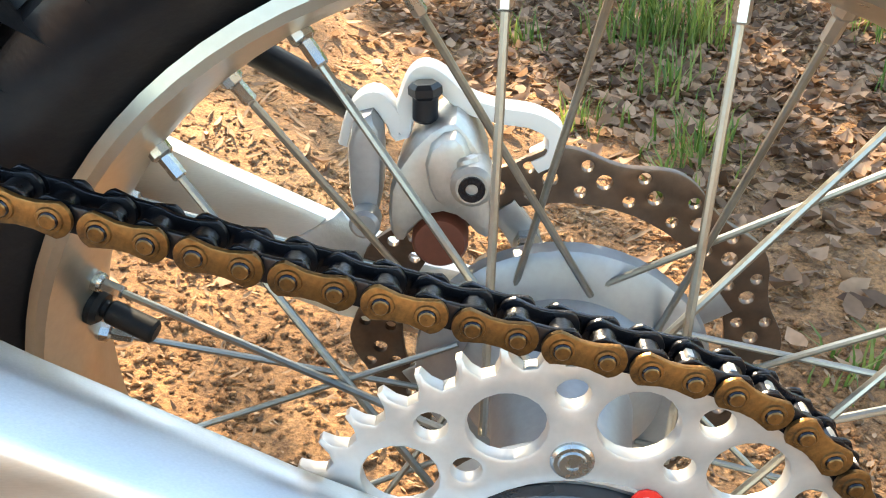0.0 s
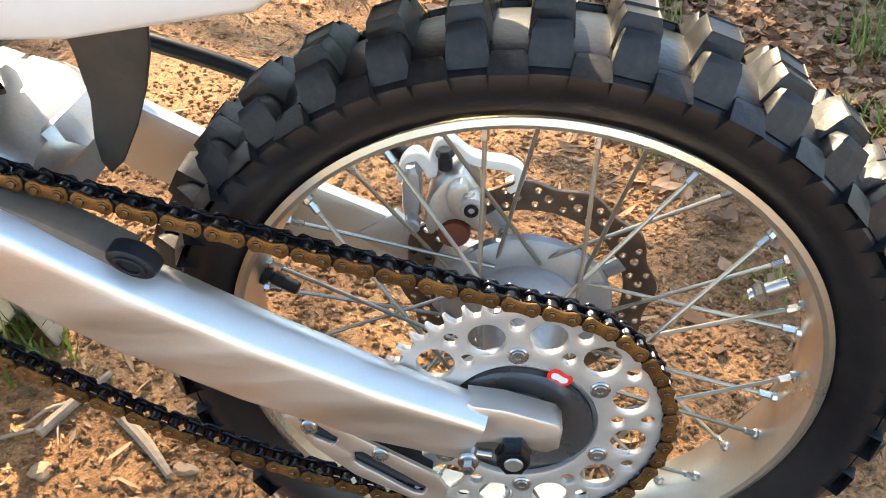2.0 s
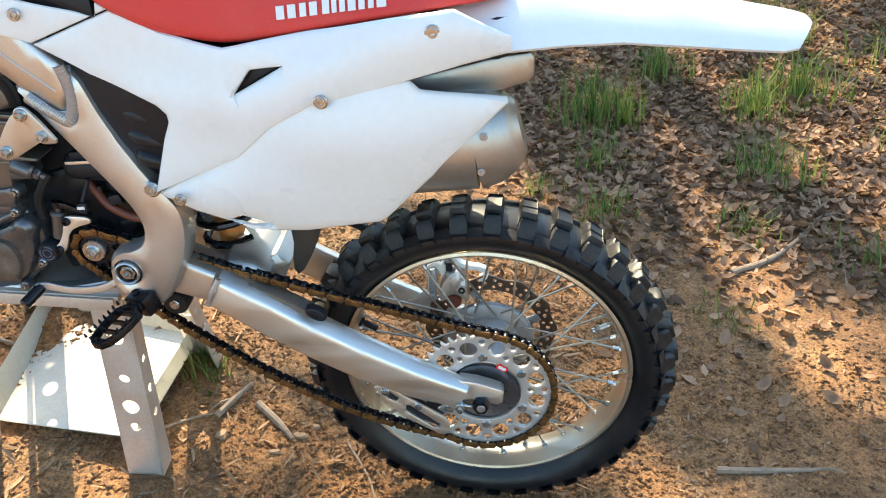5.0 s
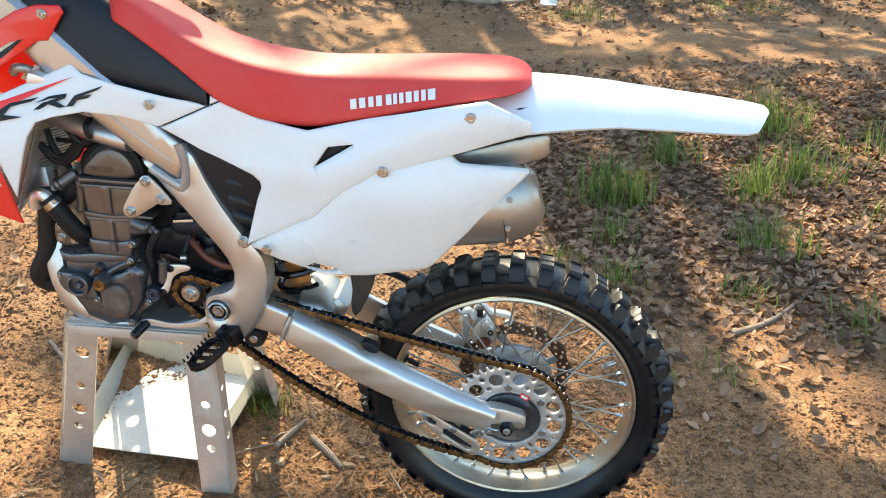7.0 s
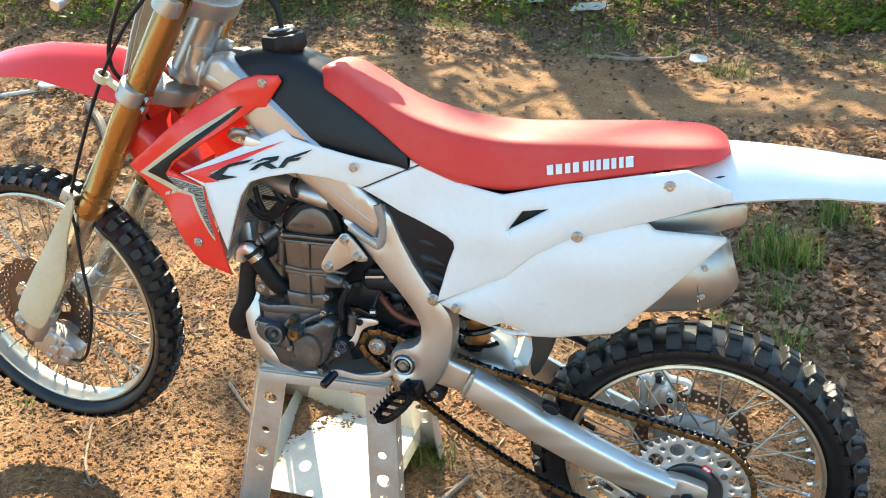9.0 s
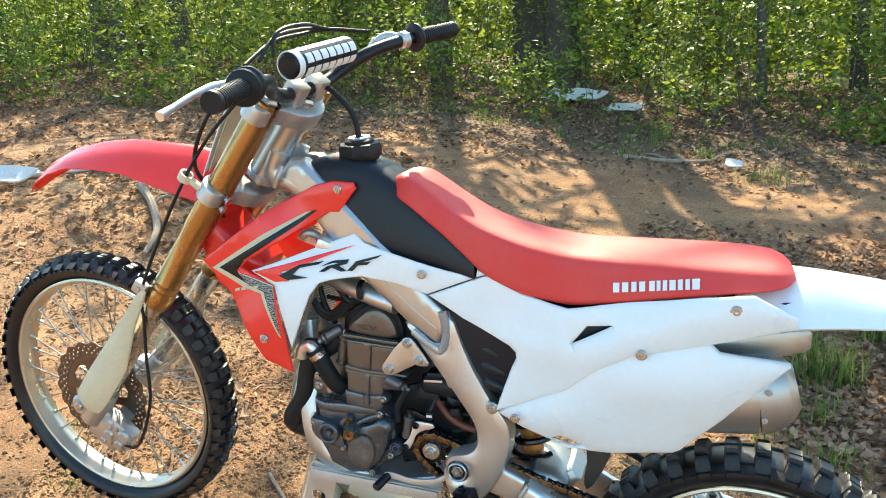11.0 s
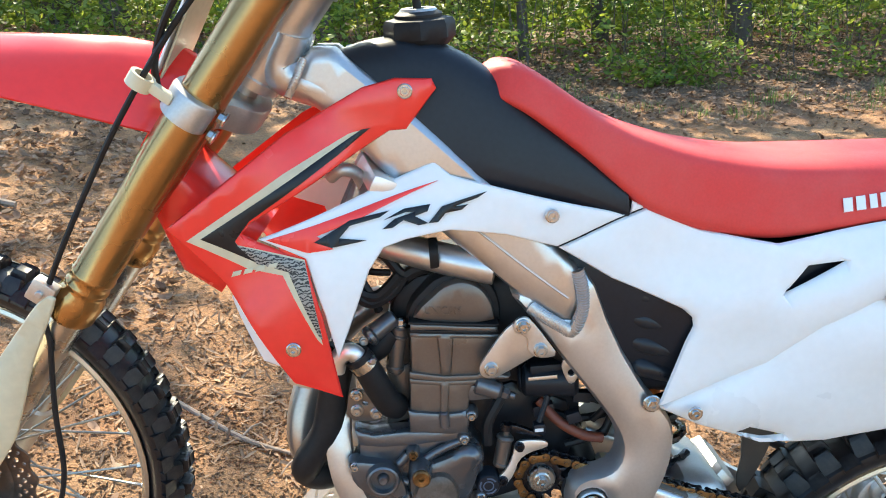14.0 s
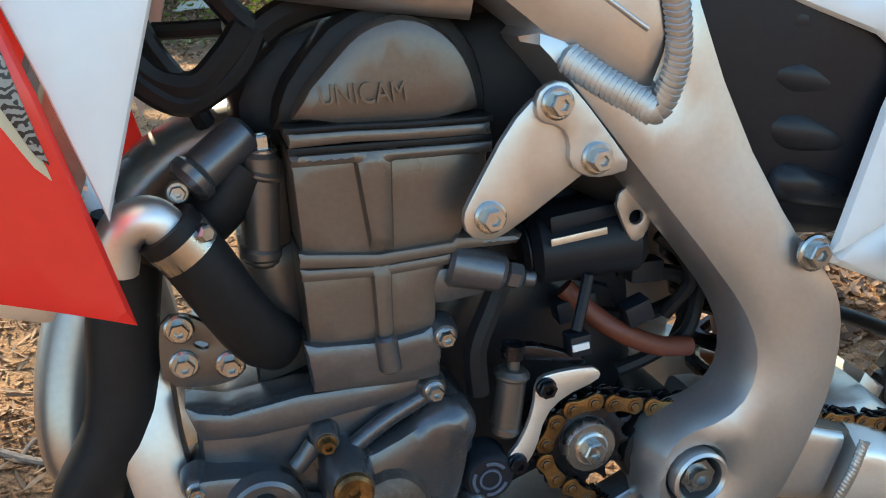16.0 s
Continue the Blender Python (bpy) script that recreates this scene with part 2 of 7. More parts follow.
def skin(outline, y, thick, holes=(), step=0.03, rnd=0.004, smooth=0, lift=None):
    """A plate in the x-z plane whose outer face lies at y (a number or a function of x, z) and looks to -y, with rounded edges."""
    from mathutils.geometry import delaunay_2d_cdt
    outline = chaikin(outline, smooth)
    loops = []
    for k, loop in enumerate([outline, *holes]):
        pts = []
        for i in range(len(loop)):
            a, b = loop[i], loop[(i + 1) % len(loop)]
            cnt = max(1, int(math.ceil(math.hypot(b[0] - a[0], b[1] - a[1]) / min(step, max(0.005, rnd * 2)))))
            pts += [(a[0] + (b[0] - a[0]) * j / cnt, a[1] + (b[1] - a[1]) * j / cnt) for j in range(cnt)]
        loops.append(pts)
    verts, edges = [], []
    for pts in loops:
        s = len(verts)
        verts += pts
        edges += [(s + i, s + (i + 1) % len(pts)) for i in range(len(pts))]
    extra = []
    for pts in loops:
        area = sum(pts[i - 1][0] * pts[i][1] - pts[i][0] * pts[i - 1][1] for i in range(len(pts)))
        sg = 1 if area > 0 else -1
        if pts is not loops[0]:
            sg = -sg
        for i in range(len(pts)):
            a, b = pts[i - 1], pts[(i + 1) % len(pts)]
            dx, dz = b[0] - a[0], b[1] - a[1]
            d = math.hypot(dx, dz) or 1
            for r in (0.3, 1.0):
                extra.append((pts[i][0] - sg * dz / d * rnd * r, pts[i][1] + sg * dx / d * rnd * r, rnd * r * 0.85))
    xs = [p[0] for p in loops[0]]
    zs = [p[1] for p in loops[0]]
    gx, gz = np.meshgrid(np.arange(min(xs), max(xs), step), np.arange(min(zs), max(zs), step))
    gx[1::2] += step / 2
    extra += [(a, b, max(rnd * 1.5, step * 0.35)) for a, b in zip(gx.ravel(), gz.ravel())]
    ex = np.array(extra)
    ok = inside(ex[:, 0], ex[:, 1], loops[0])
    dist = edge_distance(ex[:, 0], ex[:, 1], loops[0])
    for h in loops[1:]:
        ok &= ~inside(ex[:, 0], ex[:, 1], h)
        dist = np.minimum(dist, edge_distance(ex[:, 0], ex[:, 1], h))
    ok &= dist > ex[:, 2]
    verts += [tuple(v) for v in ex[ok, :2]]
    vo, eo, fo, *_ = delaunay_2d_cdt([Vector(v) for v in verts], edges, [], 0, 1e-6)
    P = np.array([tuple(v) for v in vo])
    F = np.array([list(f) for f in fo])
    c = P[F].mean(axis=1)
    keep = inside(c[:, 0], c[:, 1], loops[0])
    for h in loops[1:]:
        keep &= ~inside(c[:, 0], c[:, 1], h)
    F = F[keep]
    dist = edge_distance(P[:, 0], P[:, 1], loops[0])
    for h in loops[1:]:
        dist = np.minimum(dist, edge_distance(P[:, 0], P[:, 1], h))
    bm = bmesh.new()
    yo = [y(a, b) if callable(y) else y for a, b in P]
    t = np.clip(1 - dist / rnd, 0, 1)
    inset = rnd * (1 - np.sqrt(np.clip(1 - t * t, 0, 1)))
    up = [lift(a, b, d) if lift else 0 for (a, b), d in zip(P, dist)]
    top = [bm.verts.new((a, yo[i] + inset[i] - up[i], b)) for i, (a, b) in enumerate(P)]
    bot = [bm.verts.new((a, yo[i] + max(thick, inset[i] + 0.0004), b)) for i, (a, b) in enumerate(P)]
    count = {}
    for f in F:
        bm.faces.new([top[i] for i in f])
        bm.faces.new([bot[i] for i in f[::-1]])
        for i in range(3):
            e = (f[i], f[(i + 1) % 3])
            count[e] = 1
    for a, b in count:
        if (b, a) not in count:
            bm.faces.new((top[b], top[a], bot[a], bot[b]))
    loose = [v for v in bm.verts if not v.link_faces]
    bmesh.ops.delete(bm, geom=loose, context='VERTS')
    return bm


def mid(z):
    """The bike's middle plane: it leans to its left, on the stand."""
    return -0.06 * max(z - 0.35, 0.0)


def mirror(bm):
    """A copy of bm on the other side of the bike's middle plane, which leans a little."""
    b = bm.copy()
    for v in b.verts:
        v.co.y = 2 * mid(v.co.z) - v.co.y
    bmesh.ops.reverse_faces(b, faces=b.faces)
    return b


def lathe(profile, segs=48, closed=True, centre=(0, 0, 0), axis=None):
    """Turn (radius, along) pairs round the y axis, or round axis, at centre."""
    bm = bmesh.new()
    rings = []
    for r, a in profile:
        rings.append([bm.verts.new((r * math.cos(2 * math.pi * i / segs), a, r * math.sin(2 * math.pi * i / segs))) for i in range(segs)])
    n = len(profile)
    for k in range(n if closed else n - 1):
        A, B = rings[k], rings[(k + 1) % n]
        for i in range(segs):
            j = (i + 1) % segs
            bm.faces.new((A[i], A[j], B[j], B[i]))
    bmesh.ops.remove_doubles(bm, verts=bm.verts, dist=1e-6)
    m = Matrix.Translation(centre)
    if axis is not None:
        m = m @ Vector((0, 1, 0)).rotation_difference(Vector(axis).normalized()).to_matrix().to_4x4()
    return turned(bm, m)


def rod(a, b, r, segs=8, r2=None):
    a, b = Vector(a), Vector(b)
    h = (b - a).length
    r2 = r if r2 is None else r2
    c = min(r, r2) * 0.25
    return lathe([(0.00001, 0), (r - c, 0), (r, c), (r2, h - c), (r2 - c, h), (0.00001, h)], segs, False, a, b - a)


def spline(points, n=8):
    P = [Vector(p) for p in points]
    P = [P[0] * 2 - P[1], *P, P[-1] * 2 - P[-2]]
    out = []
    for i in range(1, len(P) - 2):
        a, b, c, d = P[i - 1:i + 3]
        for k in range(n):
            t = k / n
            out.append(0.5 * (2 * b + (c - a) * t + (2 * a - 5 * b + 4 * c - d) * t * t + (3 * b - a - 3 * c + d) * t ** 3))
    out.append(P[-2])
    return out


def loft(rings, caps=True):
    bm = bmesh.new()
    V = [[bm.verts.new(p) for p in ring] for ring in rings]
    n = len(V[0])
    for A, B in zip(V, V[1:]):
        for i in range(n):
            j = (i + 1) % n
            bm.faces.new((A[i], A[j], B[j], B[i]))
    if caps:
        bm.faces.new(V[0][::-1])
        bm.faces.new(V[-1])
    return bm


def pipe(points, r, segs=10, n=8, flat=None, smooth=True):
    """A tube along a smooth path; r is a number or a list of radii along it; flat: (half width, half height) of a rounded box section, the width along y."""
    path = spline(points, n) if smooth else [Vector(p) for p in points]
    rings, up = [], None
    for i, p in enumerate(path):
        t = (path[min(i + 1, len(path) - 1)] - path[max(i - 1, 0)]).normalized()
        if up is None:
            up = Vector((0, 1, 0)) if abs(t.y) < 0.9 else Vector((1, 0, 0))
        up = (up - t * up.dot(t)).normalized()
        side = t.cross(up)
        u = i / max(1, len(path) - 1)
        if isinstance(r, (int, float)):
            rr = r
        else:
            k = u * (len(r) - 1)
            a = min(int(k), len(r) - 2)
            rr = r[a] + (r[a + 1] - r[a]) * (k - a)
        ring = []
        for j in range(segs):
            an = 2 * math.pi * j / segs
            c, s = math.cos(an), math.sin(an)
            if flat:
                e = 0.45
                c = math.copysign(abs(c) ** e, c) * flat[0]
                s = math.copysign(abs(s) ** e, s) * flat[1]
            ring.append(p + (up * c + side * s) * rr)
        rings.append(ring)
    return loft(rings)


def block(x0, x1, y0, y1, z0, z1, bev=0.004, m=None):
    bm = bmesh.new()
    bmesh.ops.create_cube(bm, size=1)
    bmesh.ops.transform(bm, matrix=Matrix.LocRotScale(((x0 + x1) / 2, (y0 + y1) / 2, (z0 + z1) / 2), None, (abs(x1 - x0), abs(y1 - y0), abs(z1 - z0))), verts=bm.verts)
    if bev:
        bmesh.ops.bevel(bm, geom=bm.edges[:], offset=bev, segments=2, affect='EDGES', profile=0.6)
    return turned(bm, m) if m else bm


def bolt_mesh(r=0.008, h=0.006, washer=1.45, hexed=True):
    """A flanged hex bolt at the origin, its head towards -y."""
    w = r * washer
    base = lathe([(0.00001, 0.001), (w, 0.001), (w, -0.0012), (w * 0.86, -0.0022), (0.00001, -0.0022)], 20, False)
    head = lathe([(0.00001, -0.002), (r, -0.002), (r, -h + 0.001), (r * 0.88, -h), (r * 0.5, -h), (r * 0.42, -h + 0.003), (0.00001, -h + 0.003)], 6 if hexed else 20, False)
    return merge(base, head)


def bolt(parent, x, y, z, r=0.008, h=0.006, material=None, label="", hexed=True, axis=None, washer=1.45):
    bm = bolt_mesh(r, h, washer, hexed)
    m = Matrix.Translation((x, y, z))
    if axis is not None:
        m = m @ Vector((0, -1, 0)).rotation_difference(Vector(axis).normalized()).to_matrix().to_4x4()
    return part("bolt", turned(bm, m), material or M_STEEL, parent, label, 30)


def bead(points, r, pitch=0.0035, flat=0.6, segs=10):
    """A rippled weld bead along a smooth path, flattened across y."""
    path = spline(points, 40)
    rings, run = [], 0.0
    for i, p in enumerate(path):
        t = (path[min(i + 1, len(path) - 1)] - path[max(i - 1, 0)]).normalized()
        run += (p - path[i - 1]).length if i else 0
        side = t.cross(Vector((0, 1, 0))).normalized()
        k = run / pitch % 1.0
        rr = r * (0.84 + 0.18 * (1 - k) ** 0.6)
        ring = []
        for j in range(segs):
            a = 2 * math.pi * j / segs
            ring.append(p + side * rr * math.cos(a) + Vector((0, 1, 0)) * rr * flat * math.sin(a) - t * 0.3 * r * math.cos(a) ** 2)
        rings.append(ring)
    return loft(rings)

# ---------- ground ----------
GX = [-40, -9, -4, -2.0, -1.35, -1.12, -0.65, -0.3, 0.0, 0.6, 1.5, 4, 12, 40]
GZ = [0.9, 0.9, 0.62, 0.38, 0.270, 0.178, 0.155, 0.065, 0.004, -0.03, -0.05, -0.1, -0.2, -0.2]


def ground_z(x, y, rough=True):
    z = sum(float(np.interp(x + d, GX, GZ)) for d in (-0.12, 0, 0.12)) / 3
    yy = max(min(y, 9.0), -3.0)
    z += 0.07 * yy if yy > 0 else 0.02 * yy
    mound = math.exp(-((x + 3.3) / 0.9) ** 2 - ((y - 2.6) / 1.2) ** 2)
    z += 0.22 * mound
    if rough:
        v = Vector((x, y, 0))
        near = math.exp(-((x + 0.4) / 3) ** 2 - (y / 4) ** 2)
        z += 0.03 * noise.noise(v * 0.8) * (1 - near)
        z += 0.014 * noise.noise(v * 3.1) + 0.009 * noise.noise(v * 9) + near * (0.005 * noise.noise(v * 27) + 0.0028 * noise.noise(v * 60))
    return z


def spaced(lo, hi, fine_lo, fine_hi, fine):
    out = list(np.arange(fine_lo, fine_hi, fine))
    s, v = fine, fine_hi
    while v < hi:
        out.append(v)
        s = min(s * 1.13, 25)
        v += s
    out.append(hi)
    s, v = fine, fine_lo
    while v > lo:
        s = min(s * 1.13, 25)
        v -= s
        out.insert(0, max(v, lo))
    return out


gxs = spaced(-350, 350, -2.5, 1.7, 0.022)
gys = spaced(-350, 350, -0.75, 1.9, 0.022)
gv = [(x, y, ground_z(x, y)) for y in gys for x in gxs]
nx = len(gxs)
gf = [(j * nx + i, j * nx + i + 1, (j + 1) * nx + i + 1, (j + 1) * nx + i) for j in range(len(gys) - 1) for i in range(nx - 1)]
gme = bpy.data.meshes.new("ground")
gme.from_pydata(gv, [], gf)
gme.shade_smooth()


def ground_material():
    m = bpy.data.materials.new("sandy_clay")
    m.use_nodes = True
    n, l = m.node_tree.nodes, m.node_tree.links
    p = n["Principled BSDF"]
    tc = n.new("ShaderNodeTexCoord")

    def tex(scale, detail=6, rough=0.6):
        t = n.new("ShaderNodeTexNoise")
        t.inputs["Scale"].default_value, t.inputs["Detail"].default_value, t.inputs["Roughness"].default_value = scale, detail, rough
        l.new(tc.outputs["Object"], t.inputs["Vector"])
        return t.outputs["Fac"]

    def ramp(src, stops):
        r = n.new("ShaderNodeValToRGB")
        while len(r.color_ramp.elements) < len(stops):
            r.color_ramp.elements.new(0.5)
        for e, (pos, c) in zip(r.color_ramp.elements, stops):
            e.position, e.color = pos, (*c, 1)
        l.new(src, r.inputs[0])
        return r.outputs["Color"]

    def mix(f, a, b, mode='MIX'):
        x = n.new("ShaderNodeMix")
        x.data_type, x.blend_type = 'RGBA', mode
        if isinstance(f, float):
            x.inputs["Factor"].default_value = f
        else:
            l.new(f, x.inputs["Factor"])
        for k, v in (("A", a), ("B", b)):
            if isinstance(v, tuple):
                x.inputs[k].default_value = (*v, 1)
            else:
                l.new(v, x.inputs[k])
        return x.outputs["Result"]
    base = ramp(tex(3.0), [(0.3, (0.250, 0.118, 0.046)), (0.5, (0.355, 0.180, 0.073)), (0.7, (0.44, 0.255, 0.118))])
    grain = ramp(tex(160, 4, 0.7), [(0.31, (0.34, 0.30, 0.26)), (0.50, (1, 1, 1)), (0.70, (1.5, 1.45, 1.4))])
    col = mix(1.0, base, grain, 'MULTIPLY')
    crumbs = ramp(tex(42, 6, 0.75), [(0.42, (0.0, 0.0, 0.0)), (0.52, (1, 1, 1))])
    col = mix(crumbs, mix(0.55, col, (0.115, 0.060, 0.030)), col)
    # leaf mould, in patches
    mould = ramp(tex(1.3, 8, 0.7), [(0.50, (0, 0, 0)), (0.62, (1, 1, 1))])
    col = mix(mould, col, mix(0.4, col, (0.11, 0.07, 0.042)))
    # brown leaf soil under the woods, with a ragged edge
    sep = n.new("ShaderNodeSeparateXYZ")
    l.new(tc.outputs["Object"], sep.inputs[0])
    soil = n.new("ShaderNodeMath")
    soil.operation = 'MULTIPLY_ADD'
    l.new(tex(1.1, 6, 0.6), soil.inputs[0])
    soil.inputs[1].default_value = 3.0
    l.new(sep.outputs["Y"], soil.inputs[2])
    edge = n.new("ShaderNodeMapRange")
    edge.inputs["From Min"].default_value, edge.inputs["From Max"].default_value = 6.3, 7.3
    l.new(soil.outputs[0], edge.inputs["Value"])
    col = mix(edge.outputs["Result"], col, mix(1.0, (0.135, 0.078, 0.042), grain, 'MULTIPLY'))
    l.new(col, p.inputs["Base Color"])
    p.inputs["Roughness"].default_value = 0.95
    b = n.new("ShaderNodeBump")
    b.inputs["Strength"].default_value, b.inputs["Distance"].default_value = 1.0, 0.009
    l.new(tex(110, 6, 0.7), b.inputs["Height"])
    l.new(b.outputs["Normal"], p.inputs["Normal"])
    return m


gme.materials.append(ground_material())
ground = tagged(new("ground", gme), "sandy orange clay ground with leaf mould and small lumps", "ground", kind="structure")

# ---------- the motorcycle ----------
AX = Vector((0.011, -0.005, 0.358))      # rear axle
CS = Vector((-0.612, -0.097, 0.669))   # countershaft
CHAIN_Y = -0.097
bike = thing("motorcycle", 0, 0, 0, "dusty red and white motocross motorcycle propped on an aluminium stand", "motorcycle")

# side skin: how far the body panels stand out, at known spots (x, z, y)
SKIN = [(-.757, 1.23, -.13), (-.59, 1.065, -.153), (-.918, .937, -.2), (-.87, .913, -.185), (-.868, .864, -.185), (-.485, 1.056, -.138),
        (-.223, 1.047, -.167), (-.084, 1.056, -.184), (-.021, 1.022, -.2), (-.178, .937, -.198), (-.416, .788, -.163), (-.466, .795, -.156),
        (-1.0, 1.05, -.17), (.08, .9, -.18), (-.2, .75, -.17)]


def skin_y(x, z):
    s = w = 0.0
    for a, b, c in SKIN:
        k = 1 / ((x - a) ** 2 + (z - b) ** 2 + 0.004) ** 2
        s += k * c
        w += k
    return s / w


# ----- rear wheel -----
def knob_mesh(hl, hw, ht):
    """One tread block, standing on the origin: tapered, with a small moulded recess on top."""
    box = bmesh.new()
    vs = []
    for k, g in ((-0.35, 1.15), (0.75, 1.0), (1, 0.86)):
        for sx, sy in ((-1, -1), (1, -1), (1, 1), (-1, 1)):
            vs.append(box.verts.new((sx * hl * g, sy * hw * g, k * ht)))
    for k in (0, 4):
        for q in ((0, 1, 5, 4), (1, 2, 6, 5), (2, 3, 7, 6), (3, 0, 4, 7)):
            box.faces.new([vs[t + k] for t in q])
    top = box.faces.new(vs[8:12])
    bmesh.ops.inset_region(box, faces=[top], thickness=min(hl, hw) * 0.45)
    for v in top.verts:
        v.co.z -= 0.002
    edges = [e for e in box.edges if len(e.link_faces) == 2 and e.calc_face_angle(0) > 0.4 and min(v.co.z for v in e.verts) > 0.3 * ht]
    bmesh.ops.bevel(box, geom=edges, offset=0.0016, segments=2, affect='EDGES', profile=0.5)
    r_ = random.Random(int(hl * 1e5 + hw * 1e6))
    for v in box.verts:
        v.co += Vector((r_.uniform(-1, 1), r_.uniform(-1, 1), r_.uniform(-1, 1))) * 0.0004
    return finish("knob", box, M_KNOB, 40)


def tyre(parent, r_rim, r_carcass, half, rows, m, label):
    """Carcass and tread blocks. rows: (count, phase, offset across, half length round, half width, height, lean)."""
    d = r_carcass - r_rim
    pr = [(r_rim - 0.001, half * 0.42), (r_rim + 0.001, half * 0.50), (r_rim + 0.003, half * 0.54), (r_rim + 0.006, half * 0.60), (r_rim + d * 0.26, half * 0.80), (r_rim + d * 0.46, half * 0.95),
          (r_rim + d * 0.62, half), (r_rim + d * 0.76, half * 0.96), (r_carcass - 0.008, half * 0.80), (r_carcass - 0.003, half * 0.5), (r_carcass, 0)]
    part("tyre", turned(lathe(pr + [(r, -a) for r, a in pr[-2::-1]], 96, True), m), M_TYRE, parent, label, 30)
    for count, phase, off, hl, hw, ht, lean in rows:
        me = knob_mesh(hl, hw, ht)
        rr = float(np.interp(abs(off), [0, half * 0.5, half * 0.80, half * 0.96, half], [r_carcass, r_carcass - 0.003, r_carcass - 0.008, r_rim + d * 0.76, r_rim + d * 0.62])) - 0.003
        for i in range(count):
            ob = new("tread_knob", me)
            ob.matrix_basis = m @ Matrix.Rotation(-2 * math.pi * (i + phase) / count, 4, 'Y') @ Matrix.Translation((0, off, rr)) @ Matrix.Rotation(-lean, 4, 'X')
            hang(ob, parent)


def rim_mesh(r, half):
    """r: radius of the outer lip."""
    pr = [(r, -half), (r + 0.001, -half - 0.003), (r - 0.004, -half - 0.005), (r - 0.008, -half - 0.003), (r - 0.011, -half + 0.006), (r - 0.015, -half * 0.45), (r - 0.017, -half * 0.15)]
    inner = [(a, -b) for a, b in pr[::-1]]
    back = [(r - 0.003, half - 0.004), (r - 0.010, half * 0.45), (r - 0.013, 0), (r - 0.010, -half * 0.45), (r - 0.003, -half + 0.004)]
    return lathe(pr + inner + back, 96, True)


def spokes(parent, centre, flanges, r_hub, r_rim, count, m=None, cross=0.62, rad=0.0019, nip=0.0042):
    """count spokes laced from two hub flanges to the rim; each is a part, with its nipple."""
    for i in range(count):
        side = -1 if i % 2 else 1
        lead = 1 if i % 4 < 2 else -1
        a_rim = 2 * math.pi * i / count + radians(5)
        a_hub = a_rim + lead * cross
        y0 = (flanges[0] if side < 0 else flanges[1]) + 0.003 * lead
        p0 = Vector((r_hub * math.cos(a_hub), y0, r_hub * math.sin(a_hub)))
        p1 = Vector((r_rim * math.cos(a_rim), side * 0.006, r_rim * math.sin(a_rim)))
        u = (p1 - p0).normalized()
        bm = rod(p0, p1, rad, 8)
        bm2 = merge(rod(p1 - u * 0.017, p1 - u * 0.004, nip * 0.8, 6), rod(p1 - u * 0.006, p1 + u * 0.003, nip * 1.25, 8))
        t = Matrix.Translation(centre)
        t = m @ t if m else t
        s = part("spoke", turned(bm, t), M_SPOKE, parent)
        part("nipple", turned(bm2, t), M_STEEL, parent)


def disc_mesh(r_out, r_in, y, waves, holes, thick=0.004):
    out = [((r_out + 0.0035 * math.cos(waves * a)) * math.cos(a), (r_out + 0.0035 * math.cos(waves * a)) * math.sin(a)) for a in [2 * math.pi * i / 180 for i in range(180)]]
    hs = [circle(0, 0, r_in, 60)]
    for ring, n, hr, ph in holes:
        hs += [circle(ring * math.cos(2 * math.pi * (i + ph) / n), ring * math.sin(2 * math.pi * (i + ph) / n), hr, 10) for i in range(n)]
    return skin(out, y, thick, hs, 0.02, 0.0006)


rear_wheel = new("rear_wheel")
rear_wheel.location = AX
hang(rear_wheel, bike)
tagged(rear_wheel, "knobby rear wheel with champagne rim")
T = Matrix.Translation(AX)
rows_r = [(36, 0.0, -0.0505, 0.0118, 0.0095, 0.0165, 1.05), (36, 0.5, -0.0335, 0.0130, 0.0105, 0.0225, 0.42), (18, 0.25, -0.0125, 0.0140, 0.0115, 0.0255, 0.08),
          (18, 0.25, 0.0125, 0.0140, 0.0115, 0.0255, -0.08), (18, 0.75, 0.0, 0.0140, 0.0170, 0.0255, 0.0),
          (36, 0.5, 0.0335, 0.0130, 0.0105, 0.0225, -0.42), (36, 0.0, 0.0505, 0.0118, 0.0095, 0.0165, -1.05)]
tyre(rear_wheel, 0.2555, 0.315, 0.053, rows_r, T, "dusty black knobby tyre")
part("rim", turned(rim_mesh(0.2580, 0.0315), T), M_RIM, rear_wheel, "champagne aluminium rim")
part("hub", turned(lathe([(0.018, -0.082), (0.030, -0.082), (0.034, -0.074), (0.060, -0.072), (0.0625, -0.084), (0.066, -0.086), (0.067, -0.066), (0.056, -0.054), (0.038, -0.047), (0.034, -0.02), (0.038, 0.022),
                          (0.046, 0.030), (0.055, 0.040), (0.057, 0.047), (0.078, 0.051), (0.082, 0.054), (0.083, 0.062), (0.080, 0.066), (0.058, 0.074), (0.018, 0.076)], 48), T), M_HUB, rear_wheel, "grey cast hub")
spokes(rear_wheel, AX, (-0.050, 0.050), 0.0610, 0.2425, 36, None, 0.52)
part("brake_disc", turned(disc_mesh(0.1230, 0.094, 0.083, 12, [(0.1085, 24, 0.0043, 0.2), (0.1165, 24, 0.0034, 0.55), (0.1010, 24, 0.0034, 0.62)]), T), M_DISC, rear_wheel, "wave brake disc with drilled holes")
